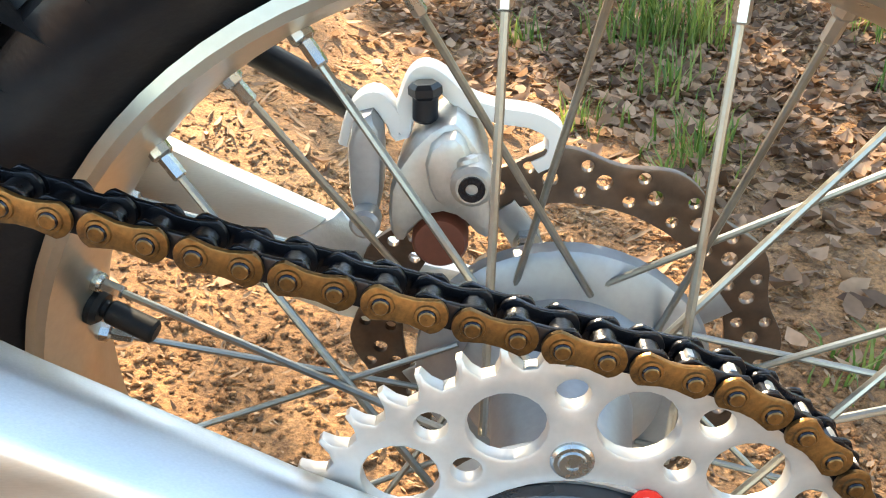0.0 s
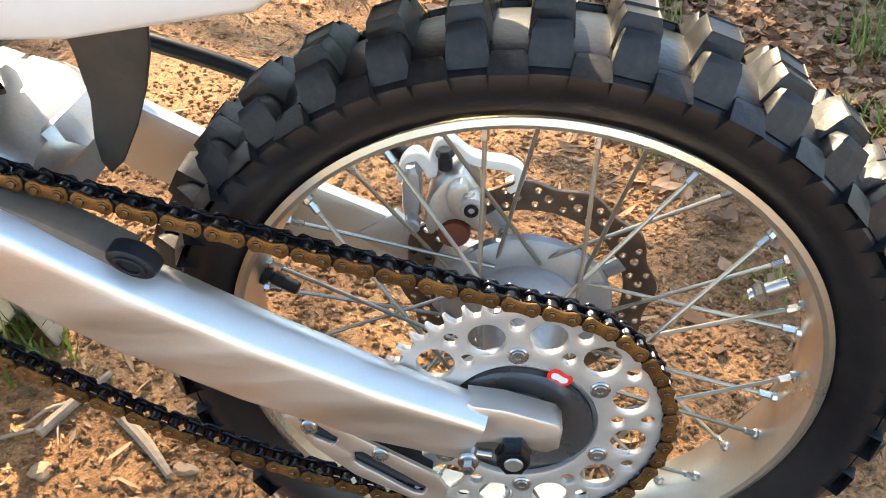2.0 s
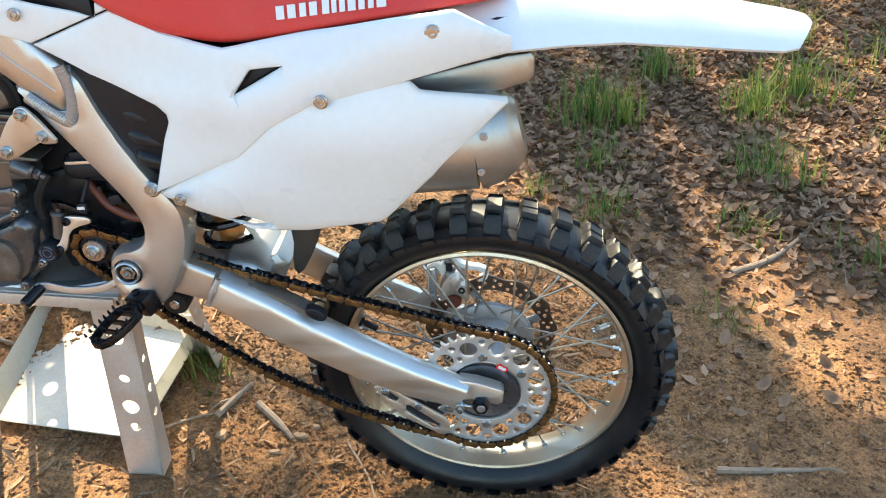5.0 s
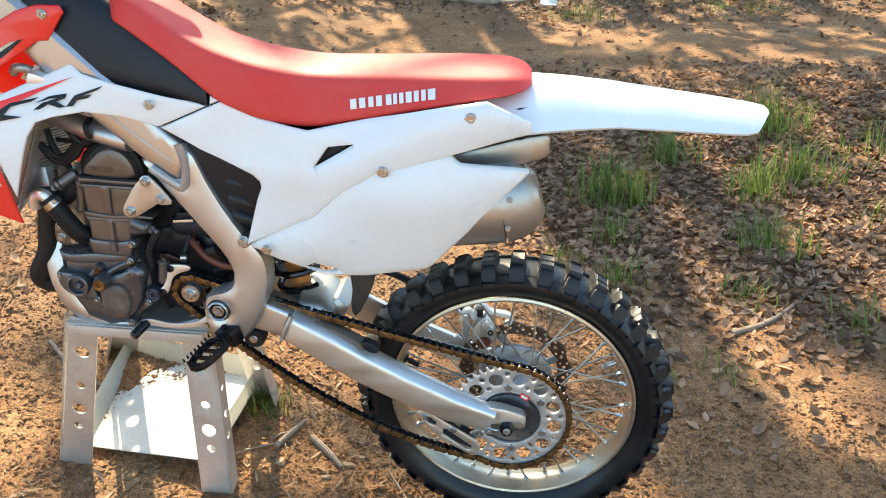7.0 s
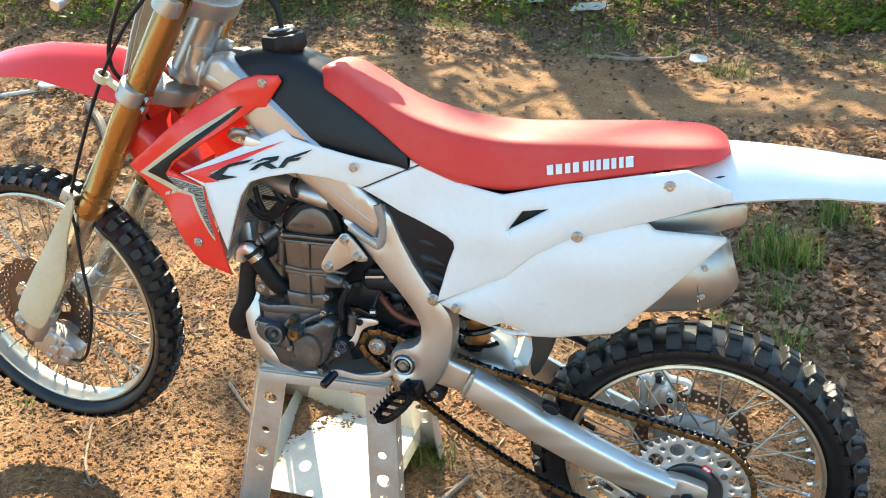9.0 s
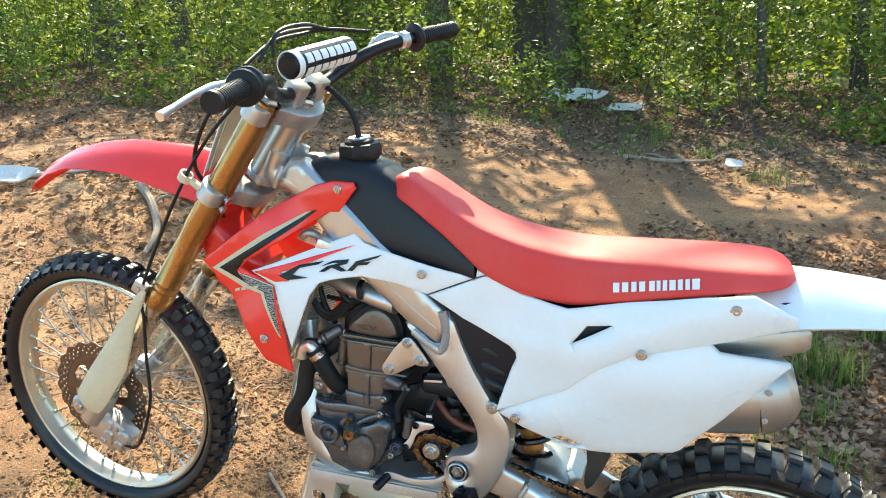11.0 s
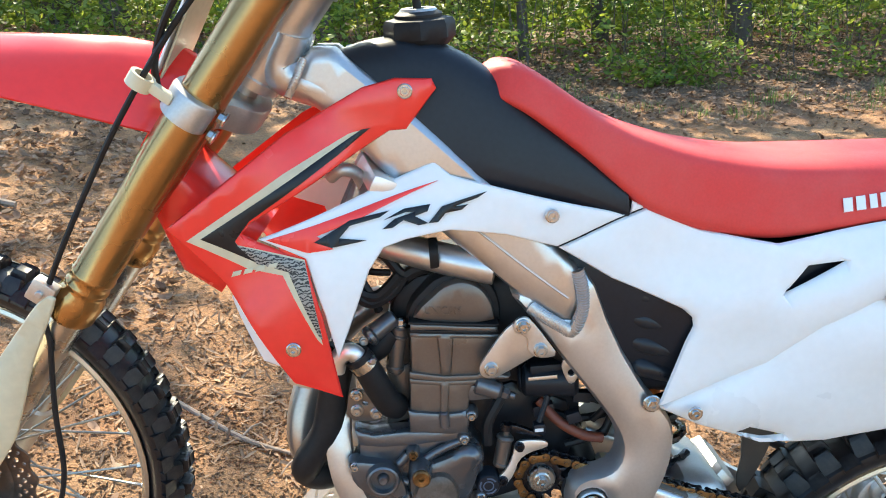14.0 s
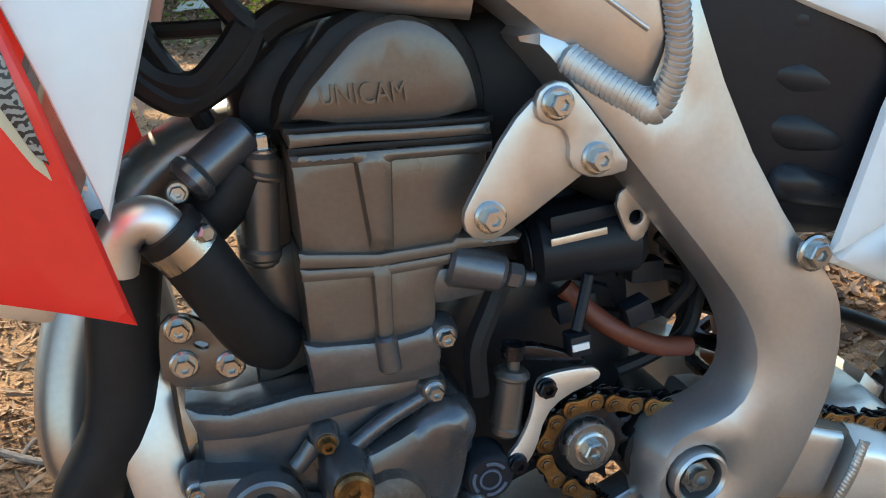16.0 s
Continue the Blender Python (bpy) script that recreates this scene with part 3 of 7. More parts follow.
for i in range(4):
    a = 2 * math.pi * (i + 0.16) / 4
    arm = pipe([(AX.x + r * math.cos(a + k), 0.079, AX.z + r * math.sin(a + k)) for r, k in ((0.062, 0.0), (0.080, 0.03), (0.097, 0.08))], 0.0085, 10, 4, (0.35, 1.0))
    part("disc_arm", arm, M_HUB, rear_wheel, "grey disc arm")
    part("disc_bolt", rod((AX.x + 0.074 * math.cos(a), 0.066, AX.z + 0.074 * math.sin(a)), (AX.x + 0.074 * math.cos(a), 0.088, AX.z + 0.074 * math.sin(a)), 0.0075, 6), M_STEEL, rear_wheel)


def sprocket_mesh(teeth, pitch, y, thick, bore, holes):
    R = pitch / 2 / math.sin(math.pi / teeth)
    pts = []
    for i in range(teeth):
        for f, r in ((-0.34, R - 0.0042), (-0.17, R - 0.0005), (-0.07, R + 0.0052), (0.07, R + 0.0052), (0.17, R - 0.0005), (0.34, R - 0.0042)):
            a = 2 * math.pi * (i + 0.5 + f) / teeth
            pts.append((r * math.cos(a), r * math.sin(a)))
    hs = [circle(0, 0, bore, 48)] if bore else []
    for ring, n, hr, ph in holes:
        hs += [circle(ring * math.cos(2 * math.pi * (i + ph) / n), ring * math.sin(2 * math.pi * (i + ph) / n), hr, 18) for i in range(n)]
    return skin(pts, y, thick, hs, 0.02, 0.0018), R


PITCH = 0.015875
part("hub_carrier", turned(lathe([(.020, -.078), (.030, -.082), (.044, -.082), (.056, -.089), (.0620, -.090), (.0620, -.075), (.02, -.072)], 40), T), M_CASE, rear_wheel, "dark glossy sprocket carrier")
sp, RR = sprocket_mesh(48, PITCH, CHAIN_Y - AX.y - 0.003, 0.006, 0.0635, [(0.0930, 12, 0.0152, 0.5), (0.1045, 12, 0.0062, 0.0), (0.0800, 6, 0.0058, 0.0)])
part("rear_sprocket", turned(sp, T), M_SPROCKET, rear_wheel, "silver sprocket with drilled holes and worn teeth")
for i in range(6):
    a = 2 * math.pi * (i + 0.5) / 6
    bolt(rear_wheel, AX.x + 0.0745 * math.cos(a), CHAIN_Y - 0.003, AX.z + 0.0745 * math.sin(a), 0.0058, 0.003, M_STEEL, hexed=False, washer=1.45)

tilted = lambda cx, cz, a_, b_, rot: [(cx + u * a_ * math.cos(rot) - v * b_ * math.sin(rot), cz + u * a_ * math.sin(rot) + v * b_ * math.cos(rot)) for u, v in ((-1, .2), (-.6, 1), (.2, .7), (.8, 1), (1, -.2), (.5, -1), (-.1, -.6), (-.7, -1))]
part("sticker", skin(chaikin(tilted(.043, .409, .0115, .0070, -.62), 1), CHAIN_Y - 0.0042, .0008, (), .01, .0002), M_RED, rear_wheel, "red maker's sticker")
part("sticker_mark", skin(chaikin(tilted(.043, .409, .0080, .0036, -.62), 1), CHAIN_Y - 0.0048, .0008, (), .01, .0002), M_WHITE, rear_wheel)

# ----- chain -----
sp2, RF = sprocket_mesh(13, PITCH, CHAIN_Y - 0.0035, 0.007, 0, [])
part("front_sprocket", turned(sp2, Matrix.Translation((CS.x, 0, CS.z))), M_CHAIND, bike, "dark steel countershaft sprocket")
chain = new("drive_chain")
chain.location = (-0.3, CHAIN_Y, 0.6)
hang(chain, bike)
tagged(chain, "gold and dark oily drive chain")


def chain_path(sag_top, sag_low):
    A, B = Vector((AX.x, AX.z)), Vector((CS.x, CS.z))
    d = B - A
    L = d.length
    base = math.atan2(d.y, d.x)
    k = math.acos((RR - RF) / L)
    up, lo = base - k, base + k
    pts = []
    n = 120
    P = lambda c, r, a: (c.x + r * math.cos(a), c.y + r * math.sin(a))
    a0, a1 = lo - 2 * math.pi, up
    for i in range(n):
        pts.append(P(A, RR, a0 + (a1 - a0) * i / n))
    p0, p1 = P(A, RR, up), P(B, RF, up)
    for i in range(200):
        t = i / 200
        s = sag_top * 4 * t * (1 - t)
        pts.append((p0[0] + (p1[0] - p0[0]) * t, p0[1] + (p1[1] - p0[1]) * t - s))
    for i in range(60):
        pts.append(P(B, RF, up + (lo - up) * i / 60))
    p0, p1 = P(B, RF, lo), P(A, RR, lo)
    for i in range(200):
        t = i / 200
        s = sag_low * 4 * t * (1 - t)
        pts.append((p0[0] + (p1[0] - p0[0]) * t, p0[1] + (p1[1] - p0[1]) * t - s))
    pts = np.array(pts + [pts[0]])
    seg = np.hypot(*np.diff(pts, axis=0).T)
    return pts, np.concatenate([[0], np.cumsum(seg)])


LOW = 0.004
pts, cum = chain_path(0.006, LOW)
links = 2 * math.ceil(cum[-1] / PITCH / 2)
while cum[-1] < links * PITCH - 0.0002 and LOW < 0.06:
    LOW += 0.0005
    pts, cum = chain_path(0.006, LOW)
pin = [(float(np.interp(i * cum[-1] / links, cum, pts[:, 0])), float(np.interp(i * cum[-1] / links, cum, pts[:, 1]))) for i in range(links)]


def link_meshes():
    h, w = PITCH / 2, 0.0072
    eight = []
    for sx, a0 in ((1, -math.pi / 2 + 0.35), (-1, math.pi / 2 + 0.35)):
        for i in range(11):
            a = a0 + (math.pi - 0.7) * i / 10
            eight.append((sx * h + w * math.cos(a), w * math.sin(a)))
        eight.append((sx * 0.0028, sx * 0.0051))
        eight.append((-sx * 0.0028, sx * 0.0051))
    def plate(y):
        return skin(eight, y, 0.0019, (), 0.02, 0.0005)
    outer = plate(-0.0098)
    for s in (-1, 1):
        outer = merge(outer, lathe([(.0001, -.0121), (.0024, -.0121), (.0029, -.0117), (.0001, -.0112)], 10, False, (s * h, 0, 0)), lathe([(.0034, -.0108), (.0044, -.0106), (.0048, -.0095), (.0034, -.0095)], 14, True, (s * h, 0, 0)))
    far = merge(plate(0.0079), rod((-h, -0.0116, 0), (-h, 0.0106, 0), 0.0031, 12), rod((h, -0.0116, 0), (h, 0.0106, 0), 0.0031, 12))
    inner = merge(plate(-0.0066), plate(0.0047))
    for s in (-1, 1):
        inner = merge(inner, rod((s * h, -0.0046, 0), (s * h, 0.0046, 0), 0.0051, 12))
    return (finish("outer_plate", outer, M_CHAIN, 30), finish("back_plate", far, M_CHAIND, 30), finish("inner_link", inner, M_CHAIND, 30))


me_out, me_pin, me_in = link_meshes()
for i in range(links):
    a, b = pin[i], pin[(i + 1) % links]
    an = math.atan2(b[1] - a[1], b[0] - a[0])
    m = Matrix.Translation(((a[0] + b[0]) / 2, CHAIN_Y, (a[1] + b[1]) / 2)) @ Matrix.Rotation(-an, 4, 'Y')
    for name, me in ((("outer_plate", me_out), ("back_plate", me_pin)) if i % 2 == 0 else (("inner_link", me_in),)):
        ob = new(name, me)
        ob.matrix_basis = m
        hang(ob, chain)

# ----- swingarm -----
def ringbox(cx, cz, nx_, nz_, half_h, y0, y1, e=0.35, segs=20):
    """A rounded box section: its height lies along (nx_, nz_), its width from y0 to y1."""
    out = []
    for j in range(segs):
        a = 2 * math.pi * (j + 0.5) / segs
        c, s = math.cos(a), math.sin(a)
        c, s = math.copysign(abs(c) ** e, c), math.copysign(abs(s) ** e, s)
        out.append(Vector((cx + nx_ * half_h * s, (y0 + y1) / 2 + (y1 - y0) / 2 * c, cz + nz_ * half_h * s)))
    return out


def arm_mesh(stations, e=0.35):
    """stations: (top x, top z, bottom x, bottom z, y outside, y inside)."""
    rings = []
    for tx, tz, bx, bz, y0, y1 in stations:
        d = Vector((tx - bx, tz - bz))
        h = d.length / 2
        d.normalize()
        rings.append(ringbox((tx + bx) / 2, (tz + bz) / 2, d.x, d.y, h, y0, y1, e))
    return loft(rings)


def bevel_arm(stations):
    """The extruded arm: flat outside, a wide soft bevel along its top edge."""
    rings = []
    for tx, tz, bx, bz, y0, y1 in stations:
        w = y1 - y0
        sec = [(0.95, 0.02), (1.0, 0.12), (1.0, 0.88), (0.94, 0.98), (0.80, 1.0), (0.66, 0.997), (0.54, 0.98), (0.12, 0.85), (0.05, 0.815), (0.012, 0.765), (0.0, 0.68), (0.0, 0.10), (0.06, 0.03), (0.16, 0.0), (0.85, 0.0)]
        rings.append([Vector((bx + (tx - bx) * v, y0 + w * u, bz + (tz - bz) * v)) for u, v in sec])
    return loft(rings)


swingarm = new("swingarm")
swingarm.location = (-0.55, 0, 0.64)
hang(swingarm, bike)
tagged(swingarm, "brushed aluminium swingarm")
front_st = [(-.520, .678, -.548, .604, -.110, -.055), (-.500, .670, -.528, .600, -.118, -.045), (-.412, .628, -.438, .574, -.124, -.055)]
main_st = [(-.404, .628, -.432, .570, -.132, -.096), (-.386, .620, -.416, .563, -.137, -.098), (-.330, .585, -.364, .523, -.137, -.098), (-.260, .536, -.296, .474, -.137, -.099),
           (-.180, .485, -.207, .419, -.136, -.100), (-.090, .432, -.116, .373, -.134, -.101), (-.012, .392, -.036, .346, -.132, -.102)]
for sgn, nm in ((1, "left"), (-1, "right")):
    for name, st, lab in (("arm_casting", front_st, "grey cast front of the swingarm"), ("arm", main_st, "")):
        b = arm_mesh(st, 0.28) if name == "arm_casting" else bevel_arm(st)
        part(name, b if sgn > 0 else mirror(b), M_FRAME if name == "arm_casting" else M_ALU, swingarm, lab)
    axle_end = skin([(-.030, .400), (.000, .394), (.040, .378), (.045, .370), (.042, .350), (.032, .345), (-.012, .358), (-.034, .356)], -.122, .024, (), 0.02, 0.003)
    part("axle_plate", axle_end if sgn > 0 else mirror(axle_end), M_ALU, swingarm, "aluminium axle block")
part("pivot_tube", rod((-.550, -.11, .643), (-.550, .11, .643), 0.034, 24), M_BLACK, swingarm, "black pivot sleeve")
# weld bead across the arm
part("weld", bead([(-.405, -.133, .624), (-.419, -.136, .600), (-.433, -.134, .573)], 0.005, 0.003), M_CAST, swingarm)
part("axle", rod((AX.x - .006, -.141, AX.z - .006), (AX.x, .150, AX.z), 0.009, 16), M_CAST, swingarm)
part("axle_nut", lathe([(0.007, -.140), (0.0125, -.140), (0.0135, -.138), (0.0135, -.130), (0.015, -.128), (0.015, -.124), (0.007, -.124)], 6, True, (AX.x - .006, 0, AX.z - .006)), M_CHAIND, swingarm, "dark axle nut", 25)
bolt(swingarm, -.031, -.136, .352, 0.006, 0.010, M_STEEL)
part("adjuster_bolt", merge(rod((-.045, -.118, .348), (-.012, -.118, .340), 0.0045, 10), rod((-.034, -.118, .345), (-.026, -.118, .343), 0.009, 6)), M_STEEL, swingarm, "zinc chain adjuster bolt")
# chain slider and its rubber mount
part("chain_slider", pipe([(-.53, -.100, .672), (-.47, -.100, .649), (-.40, -.102, .614), (-.33, -.104, .577), (-.27, -.107, .541)], 0.013, 12, 6, (1.3, 0.7)), M_RUST, swingarm, "dusty chain slider")
oval = lambda cx, cz, a, b, n=24, rot=0.0: [(cx + a * math.cos(t) * math.cos(rot) - b * math.sin(t) * math.sin(rot), cz + a * math.cos(t) * math.sin(rot) + b * math.sin(t) * math.cos(rot)) for t in [2 * math.pi * i / n for i in range(n)]]
sm = skin(oval(-.255, .553, .019, .0105, 24, -.55), -.139, .016, (), 0.01, 0.004)
sm = merge(sm, skin(oval(-.255, .553, .012, .0065, 20, -.55), -.1415, .01, [oval(-.255, .553, .008, .004, 16, -.55)], 0.01, 0.001))
part("slider_mount", sm, M_BLACKP, swingarm, "black oval rubber slider mount")
# chain guide below
guide = skin([(-.180, .388), (-.165, .396), (-.140, .377), (-.060, .318), (-.052, .300), (-.056, .280), (-.072, .279), (-.130, .318), (-.160, .352)], -.121, .004,
             [[(-.168, .384), (-.160, .384), (-.138, .362), (-.143, .355), (-.158, .364)], [(-.128, .346), (-.120, .346), (-.070, .302), (-.074, .294), (-.082, .296), (-.128, .334)]], 0.02, 0.0015)
part("chain_guide", guide, M_ALU, swingarm, "silver slotted chain guide")
part("guide_block", skin([(-.170, .385), (-.140, .372), (-.065, .312), (-.068, .290), (-.130, .325), (-.160, .356)], -.116, .034, (), 0.03, 0.003), M_BLACKP, swingarm, "black plastic guide block")
for bx, bz in ((-.160, .378), (-.105, .345)):
    bolt(swingarm, bx, -.122, bz, 0.005, 0.005)
part("chain_roller", lathe([(0.006, -.115), (0.019, -.115), (0.022, -.110), (0.022, -.085), (0.006, -.085)], 24, True, (-.497, 0, .566)), M_BLACK, bike, "black chain roller")
bolt(bike, -.497, -.116, .566, 0.006, 0.004)

# ----- main frame -----
STEER_UP = Vector((0.6366, -0.1112, 0.7629))      # steering axis, leaning with the bike
STEER_AT = Vector((-0.981, -0.078, 1.207))
HEAD_LO, HEAD_HI = STEER_AT + STEER_UP * 0.055, STEER_AT + STEER_UP * 0.212
frame_part = new("main_frame")
frame_part.location = (-0.7, 0, 1.0)
hang(frame_part, bike)
tagged(frame_part, "satin aluminium twin-spar frame with weld beads")
down = [(-.640, .952), (-.629, .938), (-.594, .884), (-.525, .780), (-.509, .748), (-.504, .723), (-.510, .700), (-.527, .687), (-.556, .684), (-.573, .672), (-.583, .640), (-.577, .600),
        (-.560, .573), (-.520, .569), (-.484, .598), (-.456, .645), (-.438, .685), (-.431, .726), (-.434, .756), (-.446, .778), (-.468, .806), (-.510, .890), (-.540, .988), (-.572, .985), (-.612, .972), (-.642, .958)]
upper = [(-.898, 1.240), (-.888, 1.266), (-.864, 1.286), (-.838, 1.284), (-.770, 1.222), (-.680, 1.130), (-.610, 1.052), (-.556, .990), (-.552, .945), (-.570, .905), (-.625, .949), (-.670, .993),
         (-.735, 1.056), (-.792, 1.128), (-.848, 1.198)]


def spar_y(x, z):
    return float(np.interp(x, [-.92, -.84, -.72, -.60, -.45], [-.115, -.118, -.130, -.138, -.142]))


def plate_y(x, z):
    # the plate dips under the spar behind the weld
    k = min(-.553 - x, z - (.903 + (-.571 - x) * .855))
    return spar_y(x, z) - 0.004 + min(max(k, 0) * 0.9, 0.03)


for sgn in (1, -1):
    b = skin(down, plate_y, .045, [circle(-.548, .645, .019, 20)] if sgn > 0 else (), 0.018, 0.016, 1)
    part("downtube", b if sgn > 0 else mirror(b), M_FRAME, frame_part, "cast pivot plate")
    b = skin(upper, spar_y, .045, (), 0.018, 0.011, 0, lambda x, z, d: 0.004 * min(max(((z - 1.018) + (x + .68) * 0.83) / 0.012 + 0.5, 0), 1) * min(1, d / 0.01))
    part("spar", b if sgn > 0 else mirror(b), M_FRAME, frame_part)
    w = bead([(x, spar_y(x, 0) - .0030, z) for x, z in ((-.558, .986), (-.553, .960), (-.553, .935), (-.560, .915), (-.569, .905), (-.579, .911), (-.597, .924), (-.612, .936), (-.622, .945))], .0092, .0036, .42)
    part("weld", w if sgn > 0 else mirror(w), M_CAST, frame_part)
    cr = pipe([(x, spar_y(x, z) - .0042, z) for x, z in ((-.690, 1.057), (-.678, 1.046), (-.625, .997), (-.585, .962), (-.572, .951))], .0016, 12, 6)
    part("crease", cr if sgn > 0 else mirror(cr), M_FRAME, frame_part, "raised die line along the spar")
part("head_tube", merge(rod(HEAD_LO, HEAD_HI, 0.031, 32), lathe([(.028, 0), (.035, .002), (.035, .012), (.028, .014)], 32, True, HEAD_HI - STEER_UP * .016, STEER_UP), lathe([(.028, 0), (.036, .002), (.036, .014), (.028, .016)], 32, True, HEAD_LO, STEER_UP)), M_FRAME, frame_part)
for sgn in (1, -1):
    gus = pipe([STEER_AT + STEER_UP * .13 + Vector((.01, -.01, 0)), (-.905, -.095, 1.262), (-.850, -.098, 1.232)], [.024, .027, .024], 18, 8)
    part("head_gusset", gus if sgn > 0 else mirror(gus), M_FRAME, frame_part)
    bd = bead([(-.896, -.128, 1.232), (-.884, -.134, 1.252), (-.872, -.130, 1.276)], .005)
    part("weld", bd if sgn > 0 else mirror(bd), M_CAST, frame_part)
part("cross_tube", pipe([(-.830, -.06, 1.035), (-.78, -.075, 1.018), (-.72, -.095, 1.002), (-.66, -.11, .988)], .021, 14, 8), M_FRAME, frame_part)
part("pivot_collar", lathe([(.0165, -.144), (.0185, -.1465), (.0205, -.145), (.0205, -.135), (.0165, -.130)], 32, True, (-.548, 0, .645)), M_FRAME, frame_part)
part("pivot_bolt", merge(lathe([(0.00001, -.141), (0.013, -.141), (0.014, -.137), (0.014, -.128), (0.00001, -.128)], 6, False, (-.548, 0, .645)), lathe([(0.004, -.146), (0.008, -.146), (0.009, -.140), (0.004, -.140)], 16, True, (-.548, 0, .645))), M_STEEL, frame_part, "zinc swingarm pivot nut", 25)
bolt(frame_part, -.466, -.150, .795, 0.0085, 0.008)
# cradle under the engine
cradle = [(-.905, -.030, .92), (-.892, -.058, .80), (-.893, -.078, .73), (-.884, -.086, .675), (-.862, -.086, .635), (-.80, -.085, .595), (-.72, -.085, .575), (-.62, -.085, .585), (-.55, -.085, .605)]
for sgn in (1, -1):
    b = pipe([(x, y * sgn, z) for x, y, z in cradle], .0175, 12, 8, (0.9, 1.1))
    part("cradle_tube", b, M_FRAME, frame_part, "lower frame rail")

# ----- body panels -----
def both(name, make, material, parent, label=""):
    b = make()
    m = mirror(b)
    one = part(name, b, material, parent, label)
    part(name, m, material, parent, label)
    return one


bodywork = new("bodywork")
bodywork.location = (-0.3, 0, 1.0)
hang(bodywork, bike)
tagged(bodywork, "red and white plastic body panels")

side_panel = [(-.467, 1.059), (-.401, 1.027), (-.310, 1.007), (-.195, 1.024), (-.041, 1.043), (.007, 1.048), (.079, 1.007), (.079, .986), (.016, .975), (-.096, .948), (-.196, .929),
              (-.258, .897), (-.320, .845), (-.459, .791), (-.424, .880), (-.413, .902), (-.414, .914), (-.426, .926), (-.516, .973), (-.582, 1.021)]
vent = [(-.304, .943), (-.275, .977), (-.229, .981)]


def panel_lift(x, z, d):
    # a soft fold that runs from the airbox corner towards the tail
    ridge = abs((z - 0.945) - (x + 0.30) * 0.28)
    return 0.010 * math.exp(-(ridge / 0.035) ** 2) * min(1, d / 0.03)


both("side_panel", lambda: skin(side_panel, skin_y, 0.006, [vent], 0.022, 0.006, 0, panel_lift), M_WHITE, bodywork, "white side panel")
both("vent_recess", lambda: skin([(-.312, .938), (-.278, .984), (-.220, .986)], lambda x, z: skin_y(x, z) + 0.016 + (x + .3) * 0.1, 0.003, (), 0.03, 0.001), M_BLACKP, bodywork, "black vent opening")
muffler_cover = [(-.458, .787), (-.440, .800), (-.324, .852), (-.262, .903), (-.198, .936), (-.100, .960), (-.060, .956), (-.046, .941), (.070, .921), (.071, .912), (-.052, .797), (-.112, .740), (-.125, .733), (-.235, .722),
                 (-.322, .725), (-.405, .758)]


def cover_lift(x, z, d):
    return 0.022 * min(1, d / 0.07) ** 0.7


both("muffler_cover", lambda: skin(muffler_cover, lambda x, z: skin_y(x, z) + 0.0085, 0.004, [[(-.352, .741), (-.335, .748), (-.290, .735), (-.318, .733)]], 0.022, 0.005, 0, cover_lift), M_WHITE, bodywork, "white lower side cover over the muffler")
white_shroud = [(-.947, 1.070), (-.729, 1.140), (-.710, 1.123), (-.600, 1.087), (-.489, 1.052), (-.485, 1.070), (-.467, 1.0610), (-.573, 1.0262), (-.584, 1.0225), (-.647, 1.044), (-.716, 1.057),
                (-.771, 1.053), (-.799, 1.047), (-.818, 1.023), (-.867, .912), (-.877, .974), (-.893, 1.044)]
both("white_shroud", lambda: skin(white_shroud, lambda x, z: skin_y(x, z) + 0.002, 0.004, (), 0.022, 0.004), M_WHITE, bodywork, "white lower radiator shroud")
red_shroud = [(-1.054, 1.093), (-.904, 1.191), (-.808, 1.236), (-.768, 1.244), (-.724, 1.240), (-.719, 1.228), (-.759, 1.182), (-.780, 1.182), (-.871, 1.133), (-.954, 1.091), (-.966, 1.079),
              (-.947, 1.068), (-.893, 1.043), (-.880, .974), (-.867, .861), (-.924, .889), (-.994, 1.021), (-1.031, 1.067)]
both("red_shroud", lambda: skin(red_shroud, lambda x, z: skin_y(x, z) - 0.003, 0.005, (), 0.022, 0.005), M_RED, bodywork, "red radiator shroud")
dy = lambda k: (lambda x, z: skin_y(x, z) - k)
